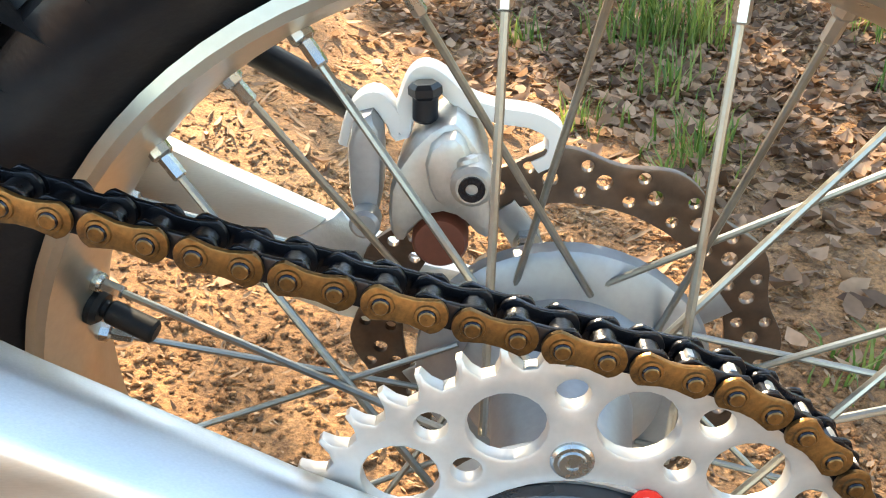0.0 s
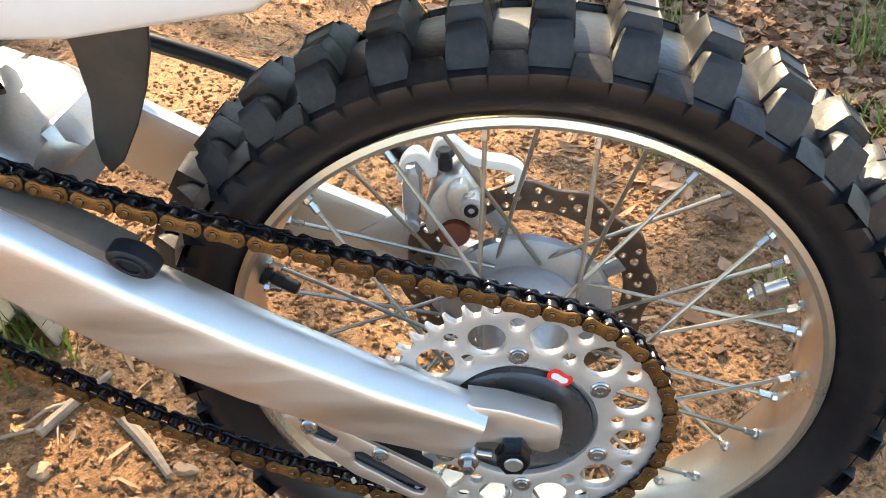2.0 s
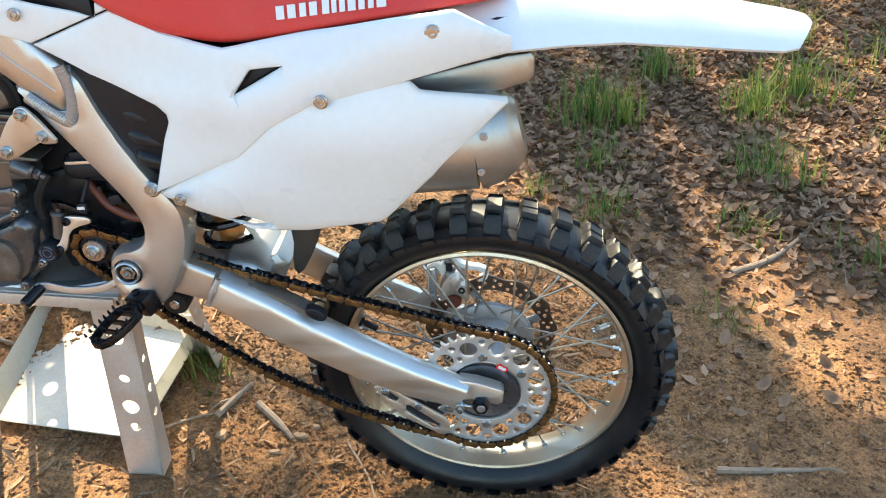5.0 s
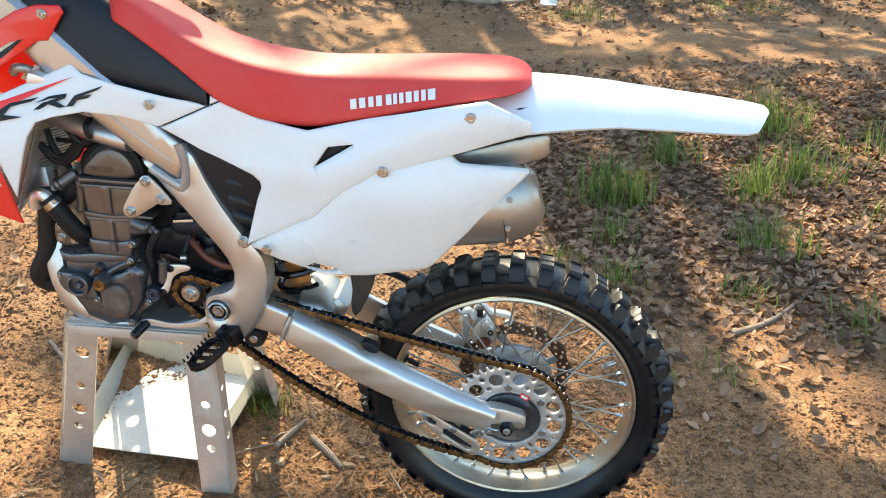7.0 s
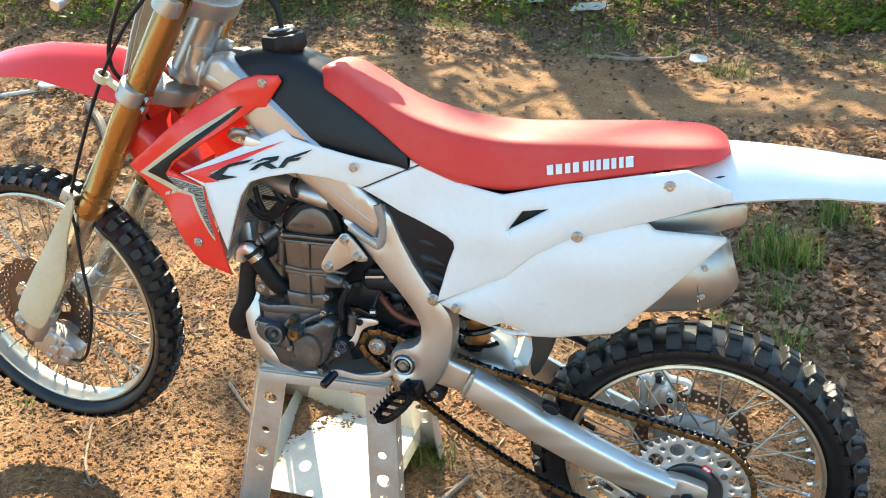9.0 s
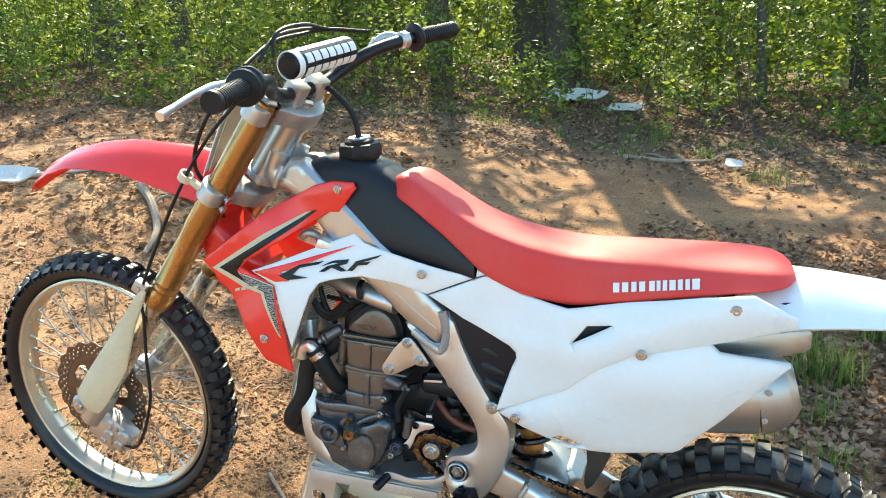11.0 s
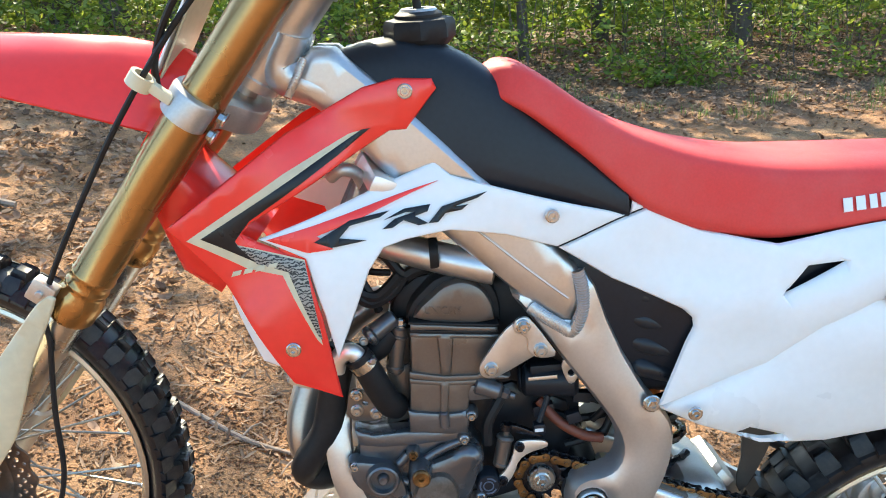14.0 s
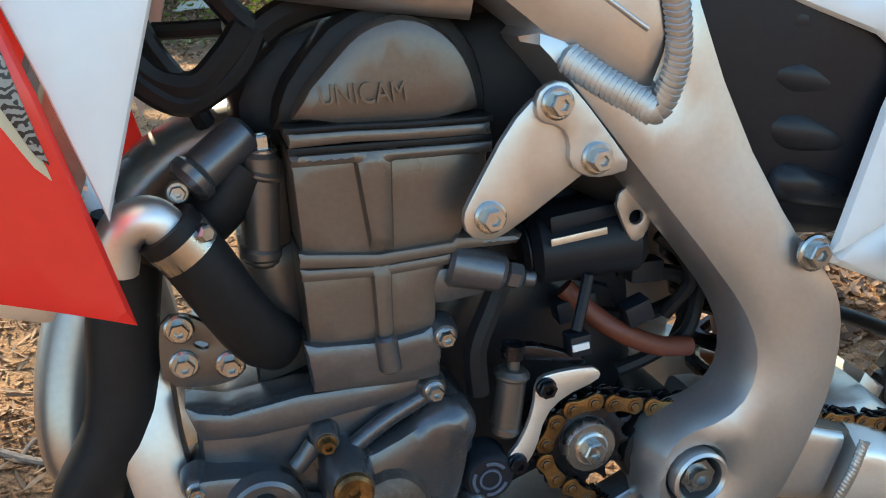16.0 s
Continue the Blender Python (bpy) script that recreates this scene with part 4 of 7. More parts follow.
DEC = [("decal_edge", M_WORN, [(-1.031, 1.077), (-.908, 1.147), (-.828, 1.184), (-.802, 1.188), (-.842, 1.161), (-.954, 1.095), (-.974, 1.072), (-.971, 1.067), (-.893, 1.045), (-.883, .938), (-.888, .945), (-.921, 1.028), (-.962, 1.037)], 0.0036),
       ("decal_chevron", M_INK, [(-1.014, 1.078), (-.813, 1.187), (-.802, 1.188), (-.842, 1.161), (-.954, 1.095), (-.974, 1.072), (-.971, 1.066), (-.950, 1.058), (-.951, 1.044)], 0.0042),
       ("decal_mesh", M_MESH, [(-.971, 1.066), (-.893, 1.043), (-.882, .945), (-.886, .950), (-.914, 1.032), (-.951, 1.043)], 0.0046),
       ("decal_stripe", M_RED, [(-.937, 1.070), (-.725, 1.119), (-.822, 1.086), (-.876, 1.071), (-.858, 1.054), (-.889, 1.052)], 0.0012),
       ("decal_mark", M_INK, [(-.880, 1.064), (-.836, 1.085), (-.788, 1.090), (-.800, 1.084), (-.836, 1.079), (-.850, 1.066), (-.818, 1.060), (-.860, 1.056)], 0.0020),
       ("decal_mark", M_INK, [(-.796, 1.080), (-.770, 1.090), (-.738, 1.092), (-.742, 1.084), (-.758, 1.080), (-.742, 1.070), (-.754, 1.069), (-.772, 1.077), (-.786, 1.070), (-.798, 1.070), (-.782, 1.080), (-.757, 1.085), (-.768, 1.086)], 0.0020),
       ("decal_mark", M_INK, [(-.742, 1.070), (-.724, 1.088), (-.668, 1.102), (-.680, 1.095), (-.712, 1.086), (-.692, 1.088), (-.700, 1.082), (-.720, 1.080), (-.730, 1.070)], 0.0020)]
for nm, mt, ol, k in DEC:
    both(nm, lambda: skin(ol, dy(k), 0.0012, (), 0.02, 0.0003), mt, bodywork)


def text_mesh(body, size=0.03, bold=0.0008):
    c = bpy.data.curves.new("lettering", 'FONT')
    c.body, c.size, c.extrude, c.offset = body, size, 0.0004, bold
    t_ = bpy.data.objects.new("tmp", c)
    scene.collection.objects.link(t_)
    me = bpy.data.meshes.new_from_object(t_)
    bpy.data.objects.remove(t_)
    return me


def text_bm(me, x0, x1, z0, dz, yf, height, cuts=3):
    """Lay flat text along x from x0 to x1, its base on z0, rising by dz, on the surface y = yf(x, z)."""
    bm = bmesh.new()
    bm.from_mesh(me)
    if cuts:
        bmesh.ops.subdivide_edges(bm, edges=[e for e in bm.edges if e.calc_length() > 0.006], cuts=cuts)
    xs = [v.co.x for v in bm.verts]
    ys = [v.co.y for v in bm.verts]
    a, b, h = min(xs), max(xs), max(ys) - min(ys)
    for v in bm.verts:
        k = (v.co.x - a) / (b - a)
        x = x0 + (x1 - x0) * k
        z = z0 + dz * k + (v.co.y - min(ys)) / h * height
        v.co = Vector((x, yf(x, z) - (0.0012 if v.co.z > 0 else 0), z))
    return bm


for k in range(4):
    x_ = -.984 + .0150 * k
    part("decal_block", skin([(x_, 1.029 + .0024 * k), (x_ + .011, 1.031 + .0024 * k), (x_ + .014, 1.037 + .0024 * k), (x_ + .003, 1.035 + .0024 * k)], dy(.0052), .0012, (), .01, .0003), M_WORN, bodywork, "pale printed block")
for bx, bz, r in ((-.590, 1.065, .0056), (-.021, 1.022, .0068), (-.178, .937, .0062), (-.757, 1.228, .0058), (-.918, .937, .0058), (-.416, .788, .0060)):
    bolt(bodywork, bx, skin_y(bx, bz) - (0.014 if bz < .8 else 0.004), bz, r, 0.005, M_BOLT, "button-head panel bolt", False, None, 1.6)
# small white wing behind the shroud
both("radiator_louvre", lambda: skin([(-.990, 1.010), (-.930, .880), (-.968, .900), (-1.000, .985)], lambda x, z: skin_y(x, z) + 0.055, 0.004, (), 0.03, 0.002), M_WHITE, bodywork)

# ----- tank -----
def half_loft(stations, segs=18, e=0.6, lean=True):
    """Body sections across the bike: (x, z low, z high, half width low, half width high)."""
    if len(stations) > 6:
        stations = [tuple(float(np.interp(k, range(len(stations)), [s[c] for s in stations])) for c in range(5)) for k in np.linspace(0, len(stations) - 1, 5 * len(stations))]
        for _ in range(4):
            stations = stations[:1] + [tuple((a + 2 * b + c) / 4 for a, b, c in zip(*q)) for q in zip(stations, stations[1:], stations[2:])] + stations[-1:]
    rings = []
    y0 = mid(sum(s[1] + s[2] for s in stations) / 2 / len(stations)) if lean else 0
    for x, z0, z1, w0, w1 in stations:
        ring = []
        for j in range(segs):
            a = 2 * math.pi * (j + 0.5) / segs
            c, s = math.cos(a), math.sin(a)
            c, s = math.copysign(abs(c) ** e, c), math.copysign(abs(s) ** e, s)
            k = (s + 1) / 2
            ring.append(Vector((x, y0 + c * (w0 + (w1 - w0) * k), z0 + (z1 - z0) * k)))
        rings.append(ring)
    return loft(rings)


tank = part("fuel_tank", half_loft([(-.852, 1.225, 1.262, .040, .030), (-.840, 1.19, 1.277, .065, .045), (-.800, 1.150, 1.287, .078, .055), (-.760, 1.110, 1.290, .085, .062), (-.715, 1.095, 1.282, .088, .062),
                                    (-.670, 1.085, 1.258, .090, .062), (-.620, 1.075, 1.218, .092, .066), (-.560, 1.060, 1.168, .092, .072), (-.490, 1.045, 1.088, .092, .085)], 28, 0.42), M_BLACKP, bike, "matt black plastic fuel tank")
cap = lathe([(0.00001, .028), (.024, .028), (.030, .024), (.030, .020), (.040, .018), (.043, .012), (.043, -.004), (.036, -.014), (.00001, -.014)], 24, False)
for v in cap.verts:
    a = math.atan2(v.co.z, v.co.x)
    r = math.hypot(v.co.x, v.co.z)
    if r > .036:
        k = 1 + 0.06 * math.cos(8 * a)
        v.co.x *= k
        v.co.z *= k
cap_m = Matrix.Translation((-.732, -.060, 1.290)) @ Matrix.Rotation(radians(94), 4, 'X')
part("fuel_cap", turned(cap, cap_m), M_BLACK, tank, "black lobed fuel cap")
part("cap_ring", turned(lathe([(.012, .031), (.022, .031), (.024, .028), (.012, .028)], 24), cap_m), M_CAST, tank, "pale ring on the cap")
part("breather_hose", pipe([(-.732, -.062, 1.316), (-.738, -.064, 1.36), (-.765, -.066, 1.40), (-.80, -.068, 1.425), (-.845, -.072, 1.425)], .0055, 10, 8), M_BLACK, bike, "black tank breather hose")

# ----- seat -----
SEAT_Y = mid(1.13)
seat_st = [(-.668, 1.215, 1.228, .030, .020), (-.655, 1.208, 1.243, .060, .042), (-.635, 1.200, 1.252, .082, .058), (-.610, 1.185, 1.247, .094, .070), (-.580, 1.160, 1.226, .098, .078), (-.540, 1.125, 1.194, .100, .084),
           (-.500, 1.083, 1.168, .101, .087), (-.470, 1.052, 1.152, .102, .090), (-.400, 1.018, 1.125, .108, .096), (-.310, 1.000, 1.104, .116, .098), (-.200, 1.014, 1.097, .126, .100), (-.060, 1.034, 1.088, .138, .102), (.000, 1.042, 1.083, .134, .098),
           (.045, 1.044, 1.077, .122, .090), (.066, 1.047, 1.070, .104, .074), (.080, 1.052, 1.060, .070, .044)]
seat = part("seat", half_loft(seat_st, 40, 0.36), M_SEAT, bike, "red ribbed vinyl seat with a white emblem")


def seat_face(x, z):
    i = [s[0] for s in seat_st]
    z0, z1, w0, w1 = (float(np.interp(x, i, [s[k] for s in seat_st])) for k in (1, 2, 3, 4))
    k = min(max((z - z0) / (z1 - z0), 0.02), 0.98)
    s = 2 * k - 1
    c = max(1 - abs(s) ** (2 / 0.36), 0.0) ** (0.36 / 2)
    return SEAT_Y - c * (w0 + (w1 - w0) * k) - 0.0022


for a, w in ((0, .075), (.105, .075), (.215, .060), (.305, .070), (.420, .065), (.505, .045), (.575, .050), (.650, .070), (.745, .055), (.830, .050), (.905, .085)):
    # white printed bars along the seat's side
    x0_, x1_, z0_ = -.229 + .150 * a, -.229 + .150 * (a + w), 1.040 + .012 * a
    part("emblem_bar", skin([(x0_, z0_), (x1_, z0_ + .0008), (x1_, z0_ + .0172), (x0_, z0_ + .0165)], lambda x, z: seat_face(x, z) - .0006, .0012, (), .006, .0003), M_WHITE, seat, "white printed bar")

# ----- rear fender -----
def shell(stations, n=14, thick=0.004, y_mid=-0.045):
    """A curved strip: (x, z crown, half width, drop of the edges)."""
    rings = []
    for x, z, w, drop in stations:
        up, lo = [], []
        for j in range(n + 1):
            k = -1 + 2 * j / n
            zz = z - drop * abs(k) ** 2.6
            up.append(Vector((x, y_mid + k * w, zz)))
            lo.append(Vector((x, y_mid + k * (w - thick), zz - thick)))
        rings.append(up + lo[::-1])
    return loft(rings)


part("rear_fender", shell([(-.02, 1.035, .150, .045), (.050, 1.050, .140, .062), (.076, 1.056, .132, .070), (.150, 1.046, .120, .060), (.225, 1.033, .110, .050), (.320, 1.013, .098, .044), (.400, .997, .088, .040), (.440, .988, .084, .036), (.462, .983, .076, .030), (.476, .979, .056, .014), (.490, .975, .026, .003)]), M_WHITE, bodywork, "white rear fender")
part("fender_underside", half_loft([(-.05, .96, 1.02, .11, .12), (.06, .955, 1.03, .10, .12), (.12, .985, 1.03, .08, .1)], 16, 0.4), M_BLACKP, bodywork, "black under-fender")
# subframe and airbox behind the side panels
part("airbox", half_loft([(-.60, .86, 1.03, .06, .09), (-.52, .80, 1.03, .09, .11), (-.42, .78, 1.02, .105, .12), (-.30, .80, 1.0, .11, .13), (-.16, .86, 1.0, .10, .13)], 20, 0.45), M_BLACKP, bike, "black airbox behind the side panel")
for k in range(1, 5):
    z_ = .985 - .034 * k
    part("boot_rib", pipe([(-.545 + .010 * k, -.085, z_ - .012), (-.510 + .008 * k, -.118, z_ - .004), (-.470, -.129, z_ - .010), (-.425, -.130, z_ - .028)], [.007, .012, .014, .010], 14, 8), M_BOOT, bike, "folded black rubber boot")
# ----- mufflers -----
for sgn in (1, -1):
    back = 0 if sgn > 0 else .10
    b = pipe([(-.33, -.095, .800), (-.20, -.105, .835), (-.08, -.112, .838), (.022 - back, -.112, .841)], [.040, .060, .066, .066], 28, 8)
    e = pipe([(.020 - back, -.112, .841), (.048 - back, -.111, .845), (.072 - back, -.110, .850), (.088 - back, -.110, .854)], [.067, .063, .052, .034], 28, 8)
    for q in (b, e):
        for v in q.verts:
            v.co.z = .842 + (v.co.z - .842) * 1.16
    mf = part("muffler", b if sgn > 0 else mirror(b), M_TI, bike, "titanium silencer")
    part("end_cap", e if sgn > 0 else mirror(e), M_TI, mf)
    if sgn > 0:
        g = skin([(-.10, .930), (.06, .962), (.104, .966), (.110, .958), (.108, .930), (.098, .922), (.05, .910), (-.05, .900)], -.120, .05, (), 0.03, 0.006)
        part("heat_shield", g, M_TI, mf)
for bx, bz in ((.036, .868), (.030, .815)):
    bolt(bike, bx, -.178, bz, .0038, .004, M_CAST)

# ----- front end, turned about the steering axis -----
FWD = Vector((-0.7661, 0.0205, 0.6422))
LEFT = STEER_UP.cross(FWD)
S0 = STEER_AT
FE = Matrix(((FWD.x, LEFT.x, STEER_UP.x, S0.x), (FWD.y, LEFT.y, STEER_UP.y, S0.y), (FWD.z, LEFT.z, STEER_UP.z, S0.z), (0, 0, 0, 1)))
# local: x ahead, y to the rider's left, z up along the axis
front = new("front_end")
front.location = S0
hang(front, bike)
tagged(front, "steered front end with gold forks")
P = lambda name, bm, material, label="", par=None, angle=38: part(name, turned(bm, FE), material, par or front, label, angle)
FX, FY, AXF, AZ = 0.024, 0.100, 0.057, -0.673
for s in (1, -1):
    leg = P("fork_tube", lathe([(.0001, .252), (.026, .252), (.0275, .242), (.0275, .05), (.029, .02), (.029, -.06), (.0265, -.10), (.0265, -.226), (.0278, -.228), (.0278, -.231), (.0265, -.233), (.0265, -.243), (.0278, -.245), (.0278, -.248), (.0265, -.250), (.0265, -.255), (.030, -.262), (.030, -.292), (.027, -.298), (.0001, -.298)], 32, False, (FX, FY * s, 0), (0, 0, 1)), M_GOLD, "gold anodised upper fork tube")
    P("slider", rod((FX, FY * s, -.63), (FX, FY * s, -.29), .0235, 24), M_STEEL, "chromed fork slider")
    P("axle_lug", merge(rod((FX, FY * s, -.705), (FX, FY * s, -.60), .028, 20), rod((AXF, FY * s - .024, AZ), (AXF, FY * s + .024, AZ), .026, 20), block(FX, AXF, FY * s - .018, FY * s + .018, AZ - .022, AZ + .022, .006)), M_CAST, "cast fork foot")
    P("fork_cap", rod((FX, FY * s, .250), (FX, FY * s, .262), .020, 6), M_CAST, "")
    # guard plate over the slider
    gl = chaikin([(.040, -.266), (.050, -.262), (.058, -.285), (.064, -.40), (.074, -.560), (.074, -.620), (.062, -.640), (.030, -.650), (.002, -.636), (-.004, -.605), (-.006, -.48), (.006, -.43), (.026, -.36)], 1, .15)
    g = skin(gl, -.137, .004, (), .025, .002, 0, lambda x, z, d: 0.010 * min(1, d / .025))
    g = turned(g, Matrix.Scale(-1, 4, (0, 1, 0)))
    if s < 0:
        g = turned(g, Matrix.Scale(-1, 4, (0, 1, 0)))
    P("fork_guard", g, M_WORN, "aged white fork guard")
for z, t in ((.246, .034), (.042, .034)):
    tc_ol = chaikin([(-.030, -.050), (.000, -.075), (.0, -.138), (.040, -.142), (.062, -.110), (.056, -.06), (.050, 0), (.056, .06), (.062, .110), (.040, .142), (.0, .138), (.000, .075), (-.030, .050), (-.042, 0)], 2)
    tcm = skin(tc_ol, 0, t, (), .03, .005)
    P("triple_clamp", turned(tcm, Matrix.Translation((0, 0, z)) @ Matrix.Rotation(radians(-90), 4, 'X')), M_CAST, "silver triple clamp")
for s in (1, -1):
    for z in (.012, .036):
        bolt_bm = turned(bolt_mesh(.0065, .008), Matrix.Translation((-.012, .118 * s, z)) @ Matrix.Rotation(radians(90) , 4, 'Z'))
        P("bolt", bolt_bm, M_STEEL)
P("steering_stem", rod((0, 0, -.01), (0, 0, .250), .016, 20), M_CAST)
P("stem_nut", rod((0, 0, .246), (0, 0, .262), .020, 6), M_STEEL)
# front wheel
front_wheel = new("front_wheel")
fw_m = FE @ Matrix.Translation((AXF, 0, AZ))
front_wheel.location = fw_m.translation
hang(front_wheel, bike)
tagged(front_wheel, "knobby front wheel with gold rim, raised off the ground")
# wheel parts are made round the y axis of a frame that lies in the steered plane
FWM = FE @ Matrix.Translation((AXF, 0, AZ)) @ Matrix.Rotation(math.pi, 4, 'Z')
rows_f = [(50, 0.0, -0.0375, 0.0098, 0.0078, 0.015, 0.98), (50, 0.5, -0.0250, 0.0105, 0.0085, 0.018, 0.50), (25, 0.25, -0.0085, 0.0105, 0.0082, 0.019, 0.1), (25, 0.25, 0.0085, 0.0105, 0.0082, 0.019, -0.1),
          (25, 0.75, 0.0, 0.0105, 0.0120, 0.019, 0.0), (50, 0.5, 0.0250, 0.0105, 0.0085, 0.018, -0.50), (50, 0.0, 0.0375, 0.0098, 0.0078, 0.015, -0.98)]
tyre(front_wheel, .279, .322, .040, rows_f, FWM, "black knobby front tyre")
part("rim", turned(rim_mesh(.2805, .0235), FWM), M_RIM, front_wheel, "champagne aluminium rim")
part("hub", turned(lathe([(.012, -.060), (.026, -.060), (.030, -.046), (.036, -.040), (.036, -.034), (.022, -.026), (.020, .02), (.034, .032), (.036, .036), (.036, .042), (.026, .060), (.012, .060)], 32), FWM), M_HUB, front_wheel)
spokes(front_wheel, Vector((0, 0, 0)), (-.036, .036), .032, .2640, 36, FWM, 0.7, .0018, .0036)
part("brake_disc", turned(disc_mesh(.130, .098, -.054, 20, [(.114, 40, .004, 0), (.122, 40, .003, .5), (.106, 40, .003, .5)]), FWM), M_DISC, front_wheel, "drilled wave front brake disc")
car = skin(circle(0, 0, .099, 60), -.0535, .003, [chaikin([(.088 * math.cos(a - .42), .088 * math.sin(a - .42)), (.088 * math.cos(a + .30), .088 * math.sin(a + .30)), (.045 * math.cos(a + .1), .045 * math.sin(a + .1)), (.045 * math.cos(a - .5), .045 * math.sin(a - .5))], 1) for a in [2 * math.pi * i / 6 for i in range(6)]] + [circle(0, 0, .022, 20)], .02, .0006)
part("disc_carrier", turned(car, FWM), M_DISC, front_wheel)
P("axle", rod((AXF, -.13, AZ), (AXF, .13, AZ), .011, 16), M_STEEL)
# caliper behind the left leg
cal = merge(block(-.080, .000, .070, .104, -0.735, -0.672, .012), block(-.055, .030, .086, .100, -.762, -.700, .008), rod((-.060, .100, -.690), (-.060, .112, -.690), .017, 20), rod((-.058, .100, -.722), (-.058, .110, -.722), .012, 16), rod((-.020, .095, -.745), (-.020, .108, -.745), .009, 12), block(-.045, .015, .070, .098, -0.748, -0.673, .008), block(-.035, .005, .036, .070, -0.738, -0.683, .008), rod((-.030, .098, -.738), (-.030, .104, -.738), .012, 16), rod((-.010, .062, -.693), (-.010, .108, -.693), .016, 18), rod((-.025, .062, -.720), (-.025, .108, -.720), .014, 18))
fcal = P("front_caliper", turned(cal, Matrix.Translation((-.012, .012, .030))), M_CAST, "cast front brake caliper")
P("caliper_bolt", rod((-.047, .108, -.658), (-.047, .120, -.658), .006, 6), M_STEEL, "", fcal)
P("brake_hose", pipe([(-.075, .110, -.690), (-.108, .120, -.655), (-.110, .124, -.60), (-.082, .126, -.50), (-.030, .125, -.42), (-.004, .126, -.375), (.020, .128, -.33), (.055, .128, -.27), (.078, .128, -.10), (.084, .130, .024), (.082, .125, .13), (.070, .10, .24)], .0036, 8, 8), M_BLACK, "black front brake hose")
P("hose_clamp", merge(lathe([(.010, -.008), (.0145, -.008), (.0145, .008), (.010, .008)], 20, True, (.084, .130, .024), (0, 0, 1)), block(.045, .075, .123, .135, .019, .031, .002)), M_WORN, "white hose guide")
P("hose_guide", merge(block(.045, .075, .118, .136, -.285, -.255, .003), rod((.060, .14, -.27), (.060, .13, -.27), .005, 8)), M_CAST, "")
# front fender
def strip(path, n=16, thick=.003):
    """A curved shell along a path in the local x-z plane: (x, z, half width, drop of the edges), the drop across the path."""
    rings = []
    for i, (x, z, w, drop) in enumerate(path):
        p0, p1 = path[max(i - 1, 0)], path[min(i + 1, len(path) - 1)]
        tx, tz = p1[0] - p0[0], p1[1] - p0[1]
        q = math.hypot(tx, tz)
        nx_, nz_ = -tz / q, tx / q
        up, lo = [], []
        for j in range(n + 1):
            k = -1 + 2 * j / n
            d = drop * (abs(k) ** 2.4) - 0.006 * math.exp(-(k / .18) ** 2)
            up.append(Vector((x - nx_ * d, k * w, z - nz_ * d)))
            lo.append(Vector((x - nx_ * (d + thick), k * (w - thick), z - nz_ * (d + thick))))
        rings.append(up + lo[::-1])
    return loft(rings)


P("front_fender", strip([(.02, .045, .060, .055), (.080, .040, .075, .085), (.148, .009, .082, .080), (.215, -.035, .080, .066), (.280, -.080, .074, .052), (.348, -.143, .066, .040), (.400, -.205, .056, .028), (.435, -.270, .045, .018), (.455, -.330, .030, .008), (.462, -.372, .012, .003)]), M_RED, "red front fender")
P("fender_skirt", half_loft([(-.115, -.20, -.075, .045, .05), (-.06, -.19, -.07, .070, .07), (.02, -.13, -.065, .075, .075), (.06, -.08, -.02, .07, .075)], 18, .5, False), M_RED, "red rear skirt of the front fender")
# number plate (edge-on)
npl = skin([(-.050, .22), (.050, .22), (.060, .12), (.050, -.05), (.0, -.085), (-.050, -.05), (-.060, .12)], 0, .003, (), .03, .002, 1)
P("number_plate", turned(npl, Matrix.Translation((.090, 0, 0)) @ Matrix.Rotation(radians(8), 4, 'Y') @ Matrix.Rotation(radians(90), 4, 'Z')), M_WHITE, "plain white front number plate")
# Added sheet whose duller white stands in for the plate's shaded back.
P("plate_back", turned(skin([(-.044, .20), (.044, .20), (.052, .11), (.044, -.04), (.0, -.070), (-.044, -.04), (-.052, .11)], 0, .003, (), .03, .002, 1), Matrix.Translation((.084, 0, 0)) @ Matrix.Rotation(radians(8), 4, 'Y') @ Matrix.Rotation(radians(90), 4, 'Z')), M_WORN, "duller white backing sheet for the number plate's shaded back")

# handlebar
BX, BZ = .012, .315
FEB = FE @ Matrix.Translation((BX, 0, BZ)) @ Matrix.Rotation(radians(-4.6), 4, 'X') @ Matrix.Rotation(radians(-2.2), 4, 'Z') @ Matrix.Translation((-BX, 0, -BZ))
P = lambda name, bm, material, label="", par=None, angle=38: part(name, turned(bm, FEB), material, par or front, label, angle)
half_bar = [(-.064, .415, .080), (-.034, .28, .054), (-.012, .18, .022), (.002, .12, -.025), (0, .06, -.045)]
bar = P("handlebar", pipe([(BX + x, y, BZ + z) for x, y, z in half_bar] + [(BX + x, -y, BZ + z) for x, y, z in half_bar[::-1]], .0135, 16, 6), M_INK, "black handlebar")
for s in (1, -1):
    P("bar_clamp", block(BX - .020, BX + .020, .035 * s - .017, .035 * s + .017, .244, BZ - .022, .005), M_CAST, "silver bar clamp")
pad = P("bar_pad", rod((BX + .005, -.105, BZ + .028), (BX + .005, .105, BZ + .028), .026, 24), M_INK, "black crossbar pad with white printed blocks")
P("pad_end", merge(lathe([(.018, .085), (.0268, .085), (.0268, .100), (.018, .100)], 24, True, (BX + .005, 0, BZ + .028), (0, 1, 0))), M_WHITE, "white ring", pad)
